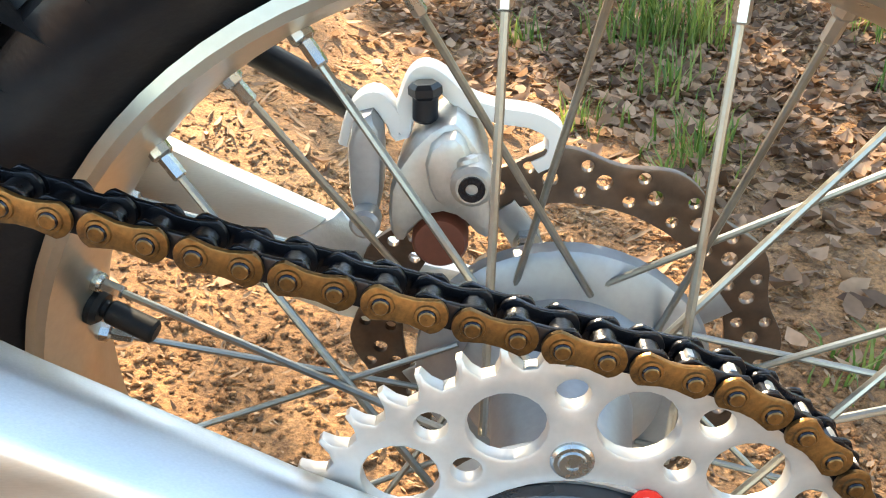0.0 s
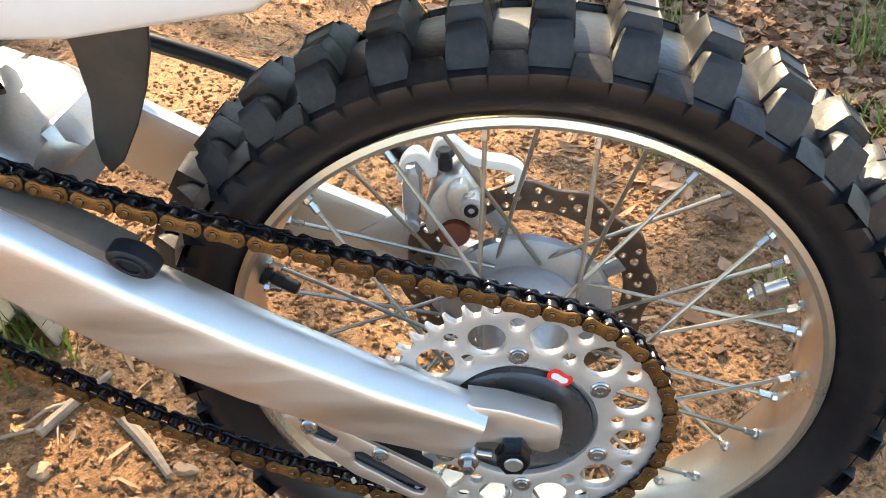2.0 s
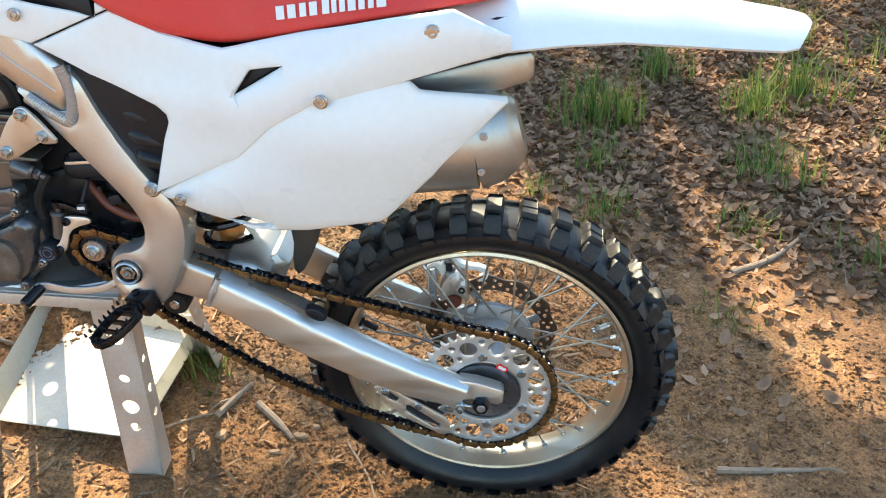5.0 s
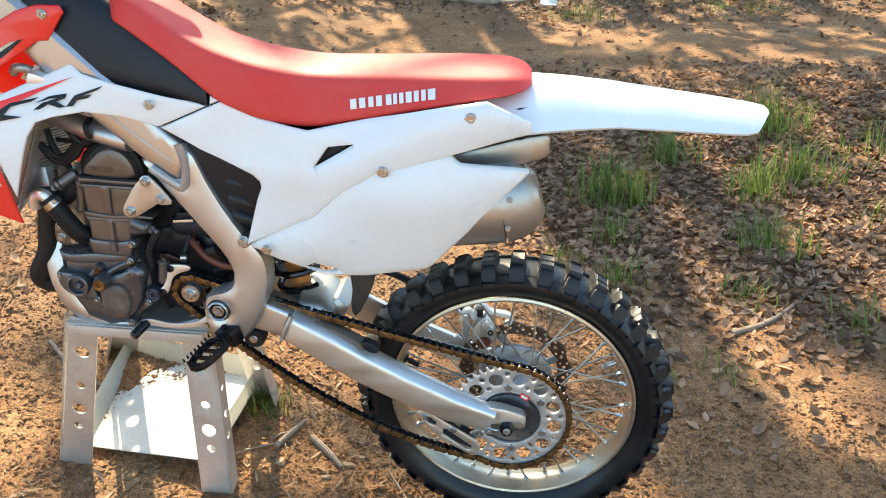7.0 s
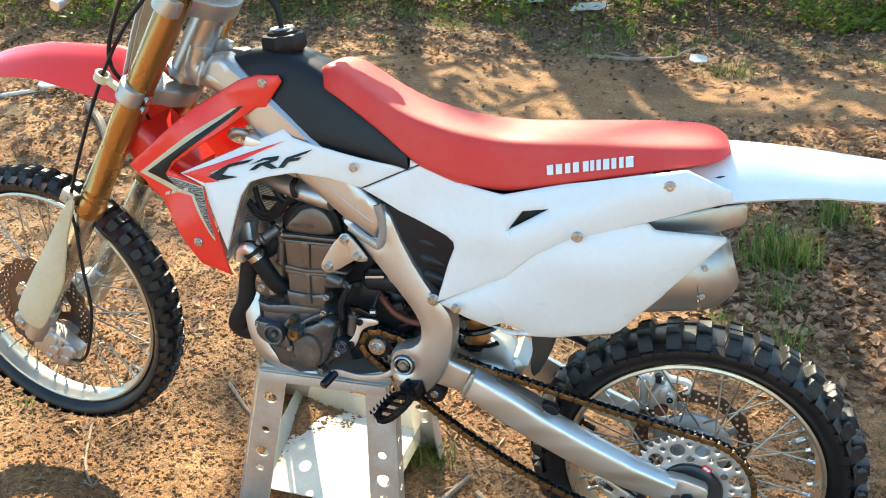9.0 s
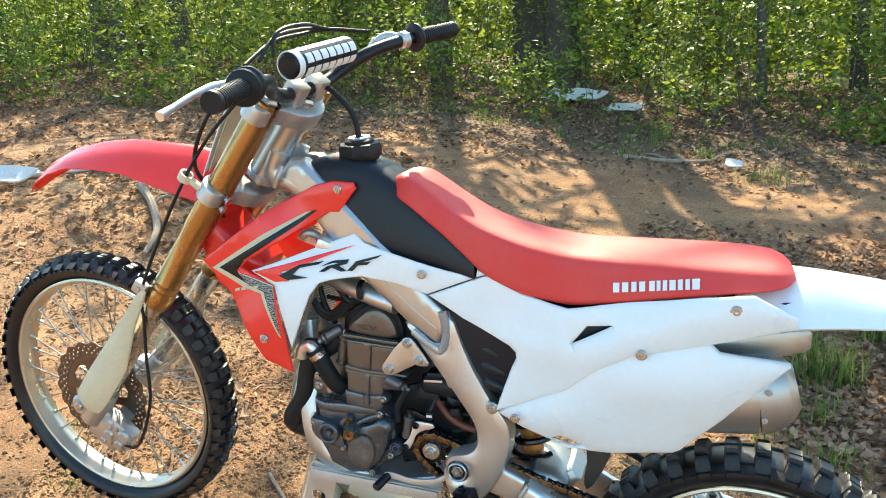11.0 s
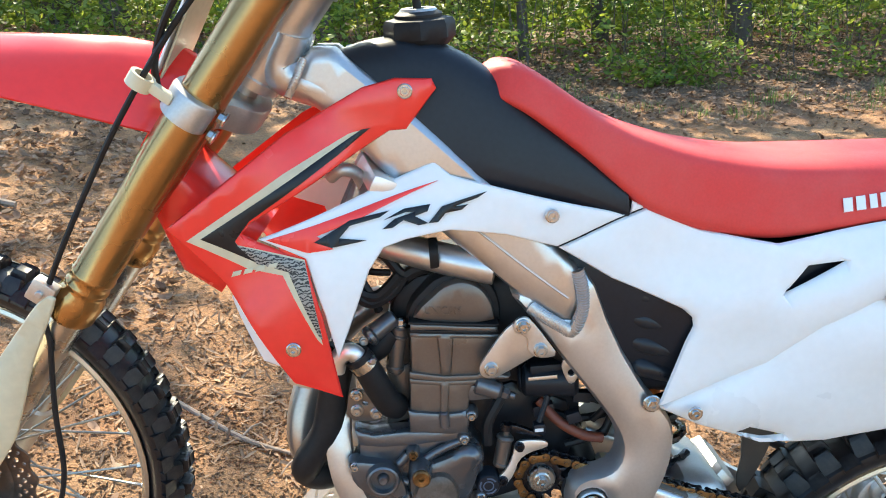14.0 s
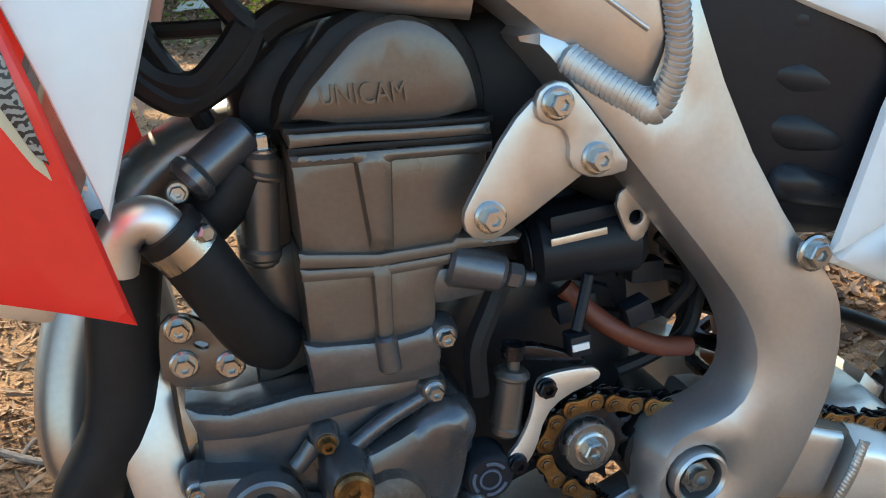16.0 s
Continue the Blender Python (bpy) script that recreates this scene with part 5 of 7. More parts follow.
for ang in (120, 62, 180):
    for k in range(7):
        # white printed blocks round the pad
        ya, yb = .076 - .025 * k, .076 - .025 * k - .0195
        q_ = bmesh.new()
        vs_ = [[q_.verts.new((BX + .005 + r * math.cos(radians(ang + a)), y, BZ + .028 + r * math.sin(radians(ang + a)))) for a in range(-20, 24, 4)] for y, r in ((ya, .0261), (ya, .0270), (yb, .0270), (yb, .0261))]
        for A_, B_ in zip(vs_, vs_[1:] + vs_[:1]):
            for c_ in range(len(A_) - 1):
                q_.faces.new((A_[c_], A_[c_ + 1], B_[c_ + 1], B_[c_]))
        for c_ in (0, -1):
            q_.faces.new([v[c_] for v in vs_])
        P("emblem_block", q_, M_WHITE, "", pad)
for s in (1, -1):
    dirv = Vector((-.030, .135 * s, .026)).normalized()
    tip = Vector((BX - .065, .420 * s, BZ + .081))
    grp = []
    n = 14
    prof = [(.0001, 0), (.017, 0), (.018, .003), (.018, .010)]
    for i in range(n):
        z = .012 + i * .0075
        prof += [(.0165, z), (.0165, z + .003), (.0178, z + .0035), (.0178, z + .007)]
    prof += [(.017, .120), (.030, .124), (.031, .130), (.024, .136), (.0001, .136)]
    P("grip", lathe(prof, 20, False, tip, -dirv), M_BLACK, "black rubber grip")
    q = tip - dirv * .165
    r_ = q + Vector((.046, -.020 * s, -.040))
    P("lever_perch", merge(rod(q - dirv * .012, q + dirv * .012, .019, 16), pipe([q + Vector((.008, 0, -.002)), q + Vector((.034, -.004 * s, -.016)), r_], [.012, .011, .0095], 12, 5), rod(r_ + Vector((0, 0, -.012)), r_ + Vector((0, 0, .012)), .009, 14)), M_CAST, "lever perch")
    P("lever", pipe([r_, r_ + Vector((.008, .035 * s, -.006)), r_ + Vector((.008, .080 * s, -.013)), r_ + Vector((.002, .125 * s, -.020)), r_ + Vector((-.003, .160 * s, -.025))], [.0075, .0080, .0060, .0060, .0085], 12, 6), M_ALU, "silver lever")
P("clutch_perch_guard", rod(Vector((BX - .026, .262, BZ + .048)), Vector((BX - .033, .286, BZ + .054)), .031, 24), M_BLACKP, "black perch cover")
for k, (yy, zz) in enumerate(((.030, .0), (-.01, .02), (.05, -.02))):
    P("cable", pipe([(BX + .03, .20 - .04 * k, BZ + .03), (BX + .055, .10, BZ + .042 + .010 * k), (BX + .064, 0, BZ + .036 + .012 * k), (BX + .055, -.10, BZ + .04), (BX + .02, -.20, BZ + .045)], .0036, 8, 8), M_BLACK, "black control cable")
P("clutch_cable", pipe([(BX + .03, .215, BZ + .028), (.085, .165, .17), (.080, .14, .06), (.050, .075, -.02), (.0, .05, -.08), (-.05, .04, -.12)], .0042, 8, 8), M_BLACK, "black clutch cable")

# ----- engine -----
engine = new("engine")
engine.location = (-.72, 0, .75)
hang(engine, bike)
tagged(engine, "grey single-cylinder engine")
E = lambda name, bm, material, label="", par=None, angle=38: part(name, bm, material, par or engine, label, angle)
EY = -.112
head_cover = [(-.774, .926), (-.765, .944), (-.748, .958), (-.732, .971), (-.718, .976), (-.701, .977), (-.684, .969), (-.672, .955), (-.665, .936), (-.665, .912)]
E("head_cover", skin(chaikin(head_cover, 1), EY - .005, .10, (), .012, .008), M_ENGINE, "grey rocker cover with raised lettering")
# Black rim, a little larger than the cover and set back from it.
E("cover_seal", skin(chaikin([(-.784, .918), (-.776, .944), (-.757, .964), (-.737, .980), (-.704, .986), (-.676, .976), (-.660, .955), (-.655, .930), (-.657, .906)], 1), EY + .012, .10, (), .012, .006), M_BLACK, "black rim behind the rocker cover")
E("head_side", skin([(-.806, .905), (-.800, .940), (-.790, .957), (-.765, .974), (-.720, .982), (-.680, .980), (-.655, .955), (-.650, .908)], EY + .042, .14, (), .02, .012), M_BLACK)
uni_me = text_mesh("UNICAM", 0.02, 0.0)
E("raised_lettering", text_bm(uni_me, -.756, -.708, .937, -.006, lambda x, z: EY - .0072, .0115, 0), M_ENGINE, "raised lettering UNICAM")
E("head_joint", skin([(-.777, .917), (-.741, .914), (-.714, .910), (-.662, .904), (-.662, .911), (-.714, .917), (-.741, .921), (-.776, .925)], EY - .009, .13, (), .008, .002), M_ENGINE)
E("joint_seal", skin([(-.779, .925), (-.741, .921), (-.714, .917), (-.660, .911), (-.660, .9145), (-.714, .9205), (-.741, .9245), (-.778, .9285)], EY - .0085, .13, (), .008, .0012), M_BLACK, "thin black rubber seal")
E("gasket", skin([(-.778, .913), (-.661, .900), (-.661, .904), (-.778, .917)], EY - .007, .15, (), .03, .0008), M_BLACK)
head = [(-.778, .913), (-.661, .900), (-.666, .872), (-.690, .838), (-.738, .838), (-.782, .848)]
E("cylinder_head", merge(skin(head, EY - .002, .16, (), .015, .006), skin([(-.743, .910), (-.720, .907), (-.728, .846), (-.742, .848)], EY - .009, .05, (), .010, .006), skin([(-.778, .913), (-.661, .900), (-.662, .893), (-.720, .899), (-.731, .895), (-.743, .902), (-.778, .906)], EY - .008, .05, (), .01, .003)), M_ENGINE, "grey cylinder head")
E("head_flank", skin([(-.808, .905), (-.776, .902), (-.782, .848), (-.812, .842)], EY + .035, .12, (), .02, .008), M_ENGINE)
E("head_rim", skin([(-.784, .847), (-.740, .838), (-.690, .836), (-.686, .843), (-.738, .846), (-.783, .856)], EY - .006, .15, (), .008, .002), M_ENGINE)
E("cylinder", merge(skin([(-.784, .846), (-.738, .837), (-.692, .835), (-.704, .812), (-.709, .782), (-.788, .790)], EY, .15, (), .015, .006), skin([(-.743, .840), (-.731, .838), (-.737, .786), (-.747, .788)], EY - .007, .05, (), .01, .004), skin([(-.784, .846), (-.738, .838), (-.692, .836), (-.695, .829), (-.738, .831), (-.784, .838)], EY - .005, .05, (), .01, .002)), M_ENGINE, "grey cylinder with ribs")
E("cylinder_flank", skin([(-.815, .848), (-.780, .850), (-.786, .765), (-.822, .758)], EY + .034, .12, (), .02, .008), M_ENGINE)
E("cylinder_foot", merge(skin([(-.790, .798), (-.738, .789), (-.712, .790), (-.708, .774), (-.712, .756), (-.740, .758), (-.790, .766)], EY - .005, .1, (), .012, .004), rod((-.742, EY - .006, .770), (-.742, EY - .006, .794), .007, 12)), M_CASE)
E("camshaft_plug", merge(rod((-.829, -.100, .908), (-.797, -.085, .925), .0125, 18), rod((-.836, -.103, .904), (-.826, -.099, .910), .0145, 18)), M_CASE, "dark sensor plug")
bolt(engine, -.840, -.105, .902, .0045, .006)
for cx_, cz_ in ((-.794, .912),):
    E("stud_boss", merge(rod((cx_ - .010, -.090, .845), (cx_ + .003, -.090, cz_), .0105, 18), rod((cx_ - .001, -.090, .896), (cx_ + .002, -.090, .903), .0125, 18), rod((cx_ - .010, -.090, .848), (cx_ - .008, -.090, .858), .0125, 18)), M_ENGINE)
    bolt(engine, cx_ + .004, -.088, cz_, .006, .010, M_STEEL, "", True, (0.05, 0, 1))
case = [(-.862, .770), (-.842, .760), (-.798, .762), (-.753, .757), (-.712, .760), (-.700, .735), (-.690, .722), (-.690, .680), (-.705, .640), (-.745, .605), (-.800, .592), (-.850, .615), (-.872, .680)]
crank = E("crankcase", skin(case, EY + .010, .20, (), .02, .012), M_CASE, "dark grey crankcase")
# Black instead of the case paint: the shade behind the chain, put into colour.
E("rear_case", skin([(-.720, .78), (-.640, .80), (-.560, .76), (-.545, .70), (-.580, .63), (-.700, .60)], EY + .058, .12, (), .03, .015), M_BOOT, "rear of the crankcase, blackened for the shade there", crank)
E("case_band", skin([(-.866, .772), (-.842, .763), (-.798, .764), (-.753, .759), (-.712, .762), (-.708, .750), (-.722, .738), (-.760, .742), (-.801, .741), (-.831, .742), (-.862, .748)], EY + .003, .03, (), .012, .005), M_CASE, "", crank)
cover = chaikin([(-.800, .690), (-.797, .708), (-.786, .718), (-.768, .716), (-.736, .726), (-.720, .738), (-.706, .740), (-.695, .732), (-.690, .717), (-.698, .702), (-.702, .682), (-.714, .655), (-.730, .630), (-.760, .615), (-.790, .625), (-.800, .655)], 1)
E("flywheel_cover", skin(cover, EY - .008, .04, (), .010, .012, 0, lambda x, z, d: .007 * math.exp(-((x + .706) / .02) ** 2 - ((z - .722) / .02) ** 2)), M_CASE, "dark flywheel cover", crank)
dome = chaikin([(-.796, .668), (-.785, .694), (-.761, .705), (-.744, .702), (-.733, .688), (-.729, .668), (-.732, .648), (-.746, .626), (-.770, .622), (-.790, .636)], 1)
E("cover_dome", skin(dome, EY - .018, .03, (), .008, .011, 0, lambda x, z, d: .002 * min(1, d / .02)), M_SCUFF, "scuffed bare face of the flywheel cover", crank)
pump = chaikin([(-.874, .722), (-.868, .730), (-.858, .729), (-.836, .724), (-.817, .716), (-.807, .697), (-.801, .674), (-.806, .662), (-.818, .664), (-.844, .670), (-.868, .686), (-.878, .706)], 1)
E("water_pump", merge(skin(pump, EY - .008, .05, (), .01, .005), lathe([(.018, -.018), (.020, -.0185), (.0225, -.017), (.0245, -.008), (.018, -.008)], 36, True, (-.833, EY, .702)), lathe([(.0001, -.015), (.0055, -.016), (.0075, -.014), (.0085, -.008), (.0001, -.008)], 20, False, (-.833, EY, .702))), M_CASE, "round water pump cover", crank)
E("timing_boss", lathe([(.0001, -.026), (.0125, -.026), (.0155, -.020), (.0165, .01), (.0001, .01)], 28, False, (-.780, EY, .709)), M_CASE, "", crank)
E("timing_plug", lathe([(.0001, -.0265), (.0035, -.0265), (.004, -.031), (.0105, -.032), (.0125, -.030), (.0125, -.026), (.0001, -.026)], 28, False, (-.780, EY, .708)), M_CHAIN, "bronze timing plug", crank)
for pts_, r_ in (([(-.796, .730), (-.803, .722), (-.810, .716)], .006), ([(-.772, .720), (-.748, .733), (-.716, .745)], .006), ([(-.800, .686), (-.810, .690)], .006)):
    E("case_rib", pipe([(x, EY + .003, z) for x, z in pts_], r_, 10, 6), M_CASE, "", crank)
for bx, bz in ((-.870, .722), (-.789, .731), (-.717, .748), (-.705, .783), (-.806, .666), (-.700, .655), (-.745, .612)):
    E("bolt_boss", lathe([(.0001, -.006), (.0075, -.006), (.0095, -.002), (.0105, .012), (.0001, .012)], 18, False, (bx, EY + .002, bz)), M_CASE, "", crank)
    bolt(engine, bx, EY - .004, bz, .0052, .007, M_CHAIN if bx == -.789 else M_STEEL, "", True, None, 1.25)
ocap = E("oil_filler", lathe([(.0001, -.015), (.015, -.015), (.0175, -.012), (.0185, .01), (.0001, .01)], 30, False, (-.688, EY + .012, .671)), M_BLACKP, "black round cap with blue-grey markings")
for r0, r1, a0, a1 in ((.0062, .0078, 0, 6.283), (.0105, .0128, .5, 1.7), (.0105, .0128, 2.5, 3.8), (.0105, .0128, 4.4, 5.8)):
    ring = [(r1 * math.cos(a0 + (a1 - a0) * i / 14), r1 * math.sin(a0 + (a1 - a0) * i / 14)) for i in range(15)] + [(r0 * math.cos(a1 - (a1 - a0) * i / 14), r0 * math.sin(a1 - (a1 - a0) * i / 14)) for i in range(15)]
    if a1 > 6:
        rg = lathe([(r0, -.0158), (r1, -.0158), (r1, -.0145), (r0, -.0145)], 28, True)
    else:
        rg = skin(ring, -.0158, .0012, (), .02, .0002)
    E("cap_mark", turned(rg, Matrix.Translation((-.688, EY + .012, .671))), M_BLUE, "", ocap)
E("front_sprocket_washer", lathe([(.0001, -.013), (.018, -.013), (.020, -.010), (.020, .0), (.0001, .0)], 28, False, (CS.x, CHAIN_Y, CS.z)), M_STEEL)
bolt(engine, CS.x, CHAIN_Y - .013, CS.z, .0085, .009)
E("sprocket_guide", skin(chaikin([(-.647, .731), (-.638, .735), (-.607, .732), (-.600, .726), (-.603, .720), (-.628, .715), (-.643, .704), (-.652, .680), (-.662, .668), (-.672, .669), (-.674, .679), (-.661, .691), (-.651, .711)], 1), -.110, .004, (), .02, .001), M_ALU, "silver case saver plate")
for bx, bz in ((-.641, .726), (-.667, .675)):
    bolt(engine, bx, -.111, bz, .0065, .006, M_CHAIND, "", True, None, 1.1)
post = E("clutch_arm_post", merge(rod((-.669, -.096, .690), (-.659, -.096, .734), .0105, 20), rod((-.660, -.096, .730), (-.658, -.096, .738), .0125, 20), rod((-.668, -.096, .694), (-.666, -.096, .699), .0120, 20), rod((-.658, -.096, .736), (-.655, -.096, .752), .0045, 12)), M_ENGINE, "grey clutch lifter post")
E("clutch_arm", merge(skin(chaikin([(-.664, .754), (-.648, .756), (-.620, .742), (-.606, .733), (-.608, .728), (-.625, .735), (-.652, .745), (-.664, .747)], 1), -.101, .008, (), .02, .0015), lathe([(.003, -.005), (.008, -.005), (.008, .005), (.003, .005)], 16, True, (-.656, -.096, .751), (.2, 0, 1))), M_CHAIND, "dark clutch arm", post)
E("cable_end", merge(block(-.619, -.603, -.106, -.090, .738, .754, .003), rod((-.611, -.098, .754), (-.595, -.09, .790), .004, 8)), M_BLACKP, "black clutch cable end", post)
E("cable_mark", block(-.618, -.606, -.1072, -.105, .744, .749, .0004), M_WHITE, "", post)
E("coolant_outlet", merge(rod((-.695, -.108, .828), (-.662, -.116, .815), .015, 20, .012), rod((-.662, -.116, .815), (-.652, -.118, .811), .0085, 6), rod((-.652, -.118, .811), (-.644, -.119, .808), .005, 10), block(-.708, -.672, -.112, -.07, .802, .826, .006)), M_CASE, "dark water outlet with a sensor")
E("outlet_flange", skin([(-.700, .838), (-.652, .833), (-.648, .838), (-.690, .846)], -.118, .05, (), .02, .003), M_ENGINE)
ign = E("ignition_part", merge(rod((-.628, -.066, .806), (-.550, -.078, .804), .0235, 28), rod((-.634, -.065, .806), (-.626, -.066, .806), .0185, 24), block(-.618, -.566, -.086, -.05, .818, .834, .004)), M_BLACKP, "black cylindrical ignition part")
E("metal_strip", block(-.622, -.582, -.0955, -.094, .817, .822, .0005), M_ALU, "", ign)
E("bracket_tab", skin(chaikin([(-.578, .842), (-.562, .852), (-.548, .836), (-.556, .812), (-.566, .808), (-.572, .820)], 1), -.100, .004, [circle(-.563, .826, .005, 12)], .02, .001), M_FRAME)
E("brown_hose", pipe([(-.606, -.070, .775), (-.590, -.078, .754), (-.572, -.086, .738), (-.546, -.088, .722), (-.520, -.086, .714)], .0075, 12, 8), M_BROWN, "reddish rubber hose")
WIRES = [([(-.656, -.090, .802), (-.668, -.096, .786), (-.682, -.098, .760), (-.684, -.098, .728)], .008), ([(-.56, -.06, .775), (-.52, -.07, .765), (-.50, -.06, .74), (-.51, -.05, .70)], .006), ([(-.60, -.05, .75), (-.55, -.06, .735), (-.50, -.05, .735), (-.45, -.03, .74)], .006),
         ([(-.665, -.06, .90), (-.64, -.05, .93), (-.62, -.04, .99), (-.66, -.05, 1.01)], .006), ([(-.830, -.05, 1.03), (-.812, -.065, 1.013), (-.800, -.070, 1.004), (-.788, -.072, .986), (-.778, -.070, .976)], .0075),
         ([(-.778, -.070, .976), (-.764, -.070, .983), (-.742, -.072, .988), (-.706, -.075, .988), (-.662, -.075, .984), (-.640, -.07, .970)], .0095), ([(-.786, -.076, .980), (-.800, -.078, .966), (-.818, -.080, .954), (-.838, -.08, .960), (-.850, -.08, .975)], .0085),
         ([(-.780, -.074, .978), (-.792, -.076, .961), (-.808, -.078, .950), (-.827, -.080, .945), (-.845, -.082, .958), (-.86, -.08, .985)], .0075), ([(-.835, -.06, .985), (-.815, -.065, .983), (-.797, -.068, .982)], .005), ([(-.845, -.07, 1.01), (-.838, -.075, .98), (-.826, -.078, .955), (-.818, -.07, .93)], .006),
         ([(-.650, -.055, .970), (-.636, -.06, .935), (-.630, -.06, .905), (-.640, -.055, .880)], .007), ([(-.600, -.05, .860), (-.585, -.06, .850), (-.560, -.06, .856), (-.545, -.05, .87)], .006), ([(-.535, -.075, .80), (-.520, -.08, .785), (-.512, -.078, .76), (-.53, -.07, .735)], .005),
         ([(-.57, -.07, .70), (-.545, -.075, .708), (-.515, -.075, .72), (-.50, -.07, .75)], .0055), ([(-.64, -.05, .855), (-.61, -.055, .850), (-.585, -.06, .845), (-.56, -.055, .83)], .005)]
for pts_, r_ in WIRES:
    E("wiring", pipe(pts_, r_, 8, 8), M_BLACK, "black taped wiring")
E("tube_strap", pipe([(-.738, -.088, .992), (-.738, -.112, 1.000), (-.738, -.118, 1.022), (-.738, -.095, 1.032)], .006, 10, 8, (1.0, 0.35)), M_BLACK, "black cable strap")
for bx, by, bz, L_ in ((-.600, -.07, .760, .03), (-.560, -.085, .752, .02), (-.545, -.07, .775, .025)):
    E("connector", block(bx - L_ / 2, bx + L_ / 2, by - .008, by + .008, bz - .008, bz + .008, .002, Matrix.Translation((bx, by, bz)) @ Matrix.Rotation(radians(bz * 900 % 60 - 30), 4, 'Y') @ Matrix.Translation((-bx, -by, -bz))), M_BLACKP, "black connector")
# dark bulk behind: rear of the cylinder, intake boot, black filler block for the shade
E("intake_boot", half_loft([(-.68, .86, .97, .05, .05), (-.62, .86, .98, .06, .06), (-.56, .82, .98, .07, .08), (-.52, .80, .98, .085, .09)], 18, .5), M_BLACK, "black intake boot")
# Added black block: stands in for the shade in the engine bay.
E("gear_case", block(-.70, -.54, -.045, .10, .70, .86, .02), M_BLACKP, "black filler block that keeps the gaps behind the engine dark")
E("throttle_body", merge(rod((-.665, 0, .93), (-.56, 0, .935), .034, 20), block(-.64, -.60, -.06, .05, .90, .95, .006), rod((-.625, -.065, .945), (-.625, -.05, .945), .012, 6)), M_BLACKP, "black throttle body")
# engine hangers
E("upper_hanger", skin(chaikin([(-.640, .927), (-.622, .925), (-.600, .890), (-.606, .882), (-.620, .875), (-.664, .852), (-.678, .848), (-.690, .854), (-.692, .866), (-.684, .878), (-.659, .912)], 1), -.144, .005, (), .02, .001), M_FRAME, "aluminium engine hanger plate")
E("hanger_tab", skin(chaikin([(-.645, .922), (-.640, .931), (-.627, .933), (-.619, .925), (-.601, .897), (-.588, .875), (-.606, .873), (-.619, .876), (-.628, .885), (-.626, .898), (-.630, .907), (-.643, .912)], 1), -.149, .005, (), .01, .0015), M_FRAME, "welded frame tab")
for bx, bz, by in ((-.632, .921, -.150), (-.611, .886, -.150), (-.676, .863, -.145)):
    bolt(engine, bx, by, bz, .0068, .009, None, "", True, None, 1.4)
E("front_hanger", skin(chaikin([(-.868, .826), (-.850, .824), (-.834, .803), (-.824, .794), (-.828, .776), (-.850, .774), (-.876, .782), (-.874, .805)], 1), -.090, .005, [oval(-.849, .803, .0045, .0025, 12, -.5)], .02, .001), M_ENGINE, "hanger plate")
for bx, bz in ((-.859, .817), (-.861, .794), (-.835, .787)):
    bolt(engine, bx, -.091, bz, .0062, .008)
# cooling
E("water_pipe", pipe([(-.880, -.120, .870), (-.872, -.122, .890), (-.857, -.122, .895), (-.846, -.120, .882)], .0125, 14, 8), M_ALU, "bent aluminium water pipe")
E("radiator_hose", pipe([(-.850, -.120, .888), (-.838, -.118, .866), (-.825, -.112, .832), (-.815, -.104, .808), (-.806, -.09, .795)], .0185, 18, 8), M_BLACK, "black rubber radiator hose")
E("hose_clip", merge(lathe([(.0165, -.006), (.0188, -.006), (.0188, .006), (.0165, .006)], 24, True, (-.843, -.119, .876), (.5, .1, -.9)), rod((-.832, -.128, .884), (-.828, -.136, .884), .005, 6)), M_STEEL, "worm-drive hose clip")
E("upper_hose", pipe([(-.800, -.085, .905), (-.825, -.085, .882), (-.845, -.080, .872), (-.87, -.075, .87)], .017, 16, 8), M_BLACK, "black upper hose")
for sgn in (1, -1):
    rad_m = Matrix.Translation((-.868, mid(1.0) - .046 * sgn, 1.000)) @ Matrix.Rotation(radians(28), 4, 'Y') @ Matrix.Rotation(radians(12 * sgn), 4, 'Z')
    rd = E("radiator", block(-.014, .014, -.062, .062, -.14, .14, .004, rad_m), M_CORE, "finned aluminium radiator")
    for i in range(34):
        z = -.120 + i * .240 / 33
        E("cooling_fin", block(.0125, .0165, -.056, .056, z - .0012, z + .0012, 0, rad_m), M_ALU, "", rd)
    for za, zb in ((.125, .150), (-.150, -.125)):
        E("tank_end", block(-.018, .018, -.064, .064, za, zb, .008, rad_m), M_ALU, "", rd)
E("radiator_neck", pipe([(-.86, -.10, 1.125), (-.845, -.11, 1.135), (-.828, -.10, 1.128), (-.82, -.09, 1.11)], .0085, 14, 6), M_CAST, "bent coolant neck")
# exhaust header
E("header_pipe", pipe([(-.775, .045, .905), (-.84, .050, .895), (-.90, .035, .85), (-.945, .015, .77), (-.955, .0, .70), (-.925, .01, .655), (-.86, .05, .64), (-.78, .09, .66)], .0235, 18, 10), M_TI, "steel exhaust header")
E("header_guard", pipe([(-.872, -.070, .885), (-.889, -.072, .830), (-.908, -.073, .760), (-.940, -.070, .712), (-.945, -.060, .690), (-.925, -.05, .675), (-.89, -.03, .67)], .0215, 18, 8), M_BLACK, "black header heat guard")
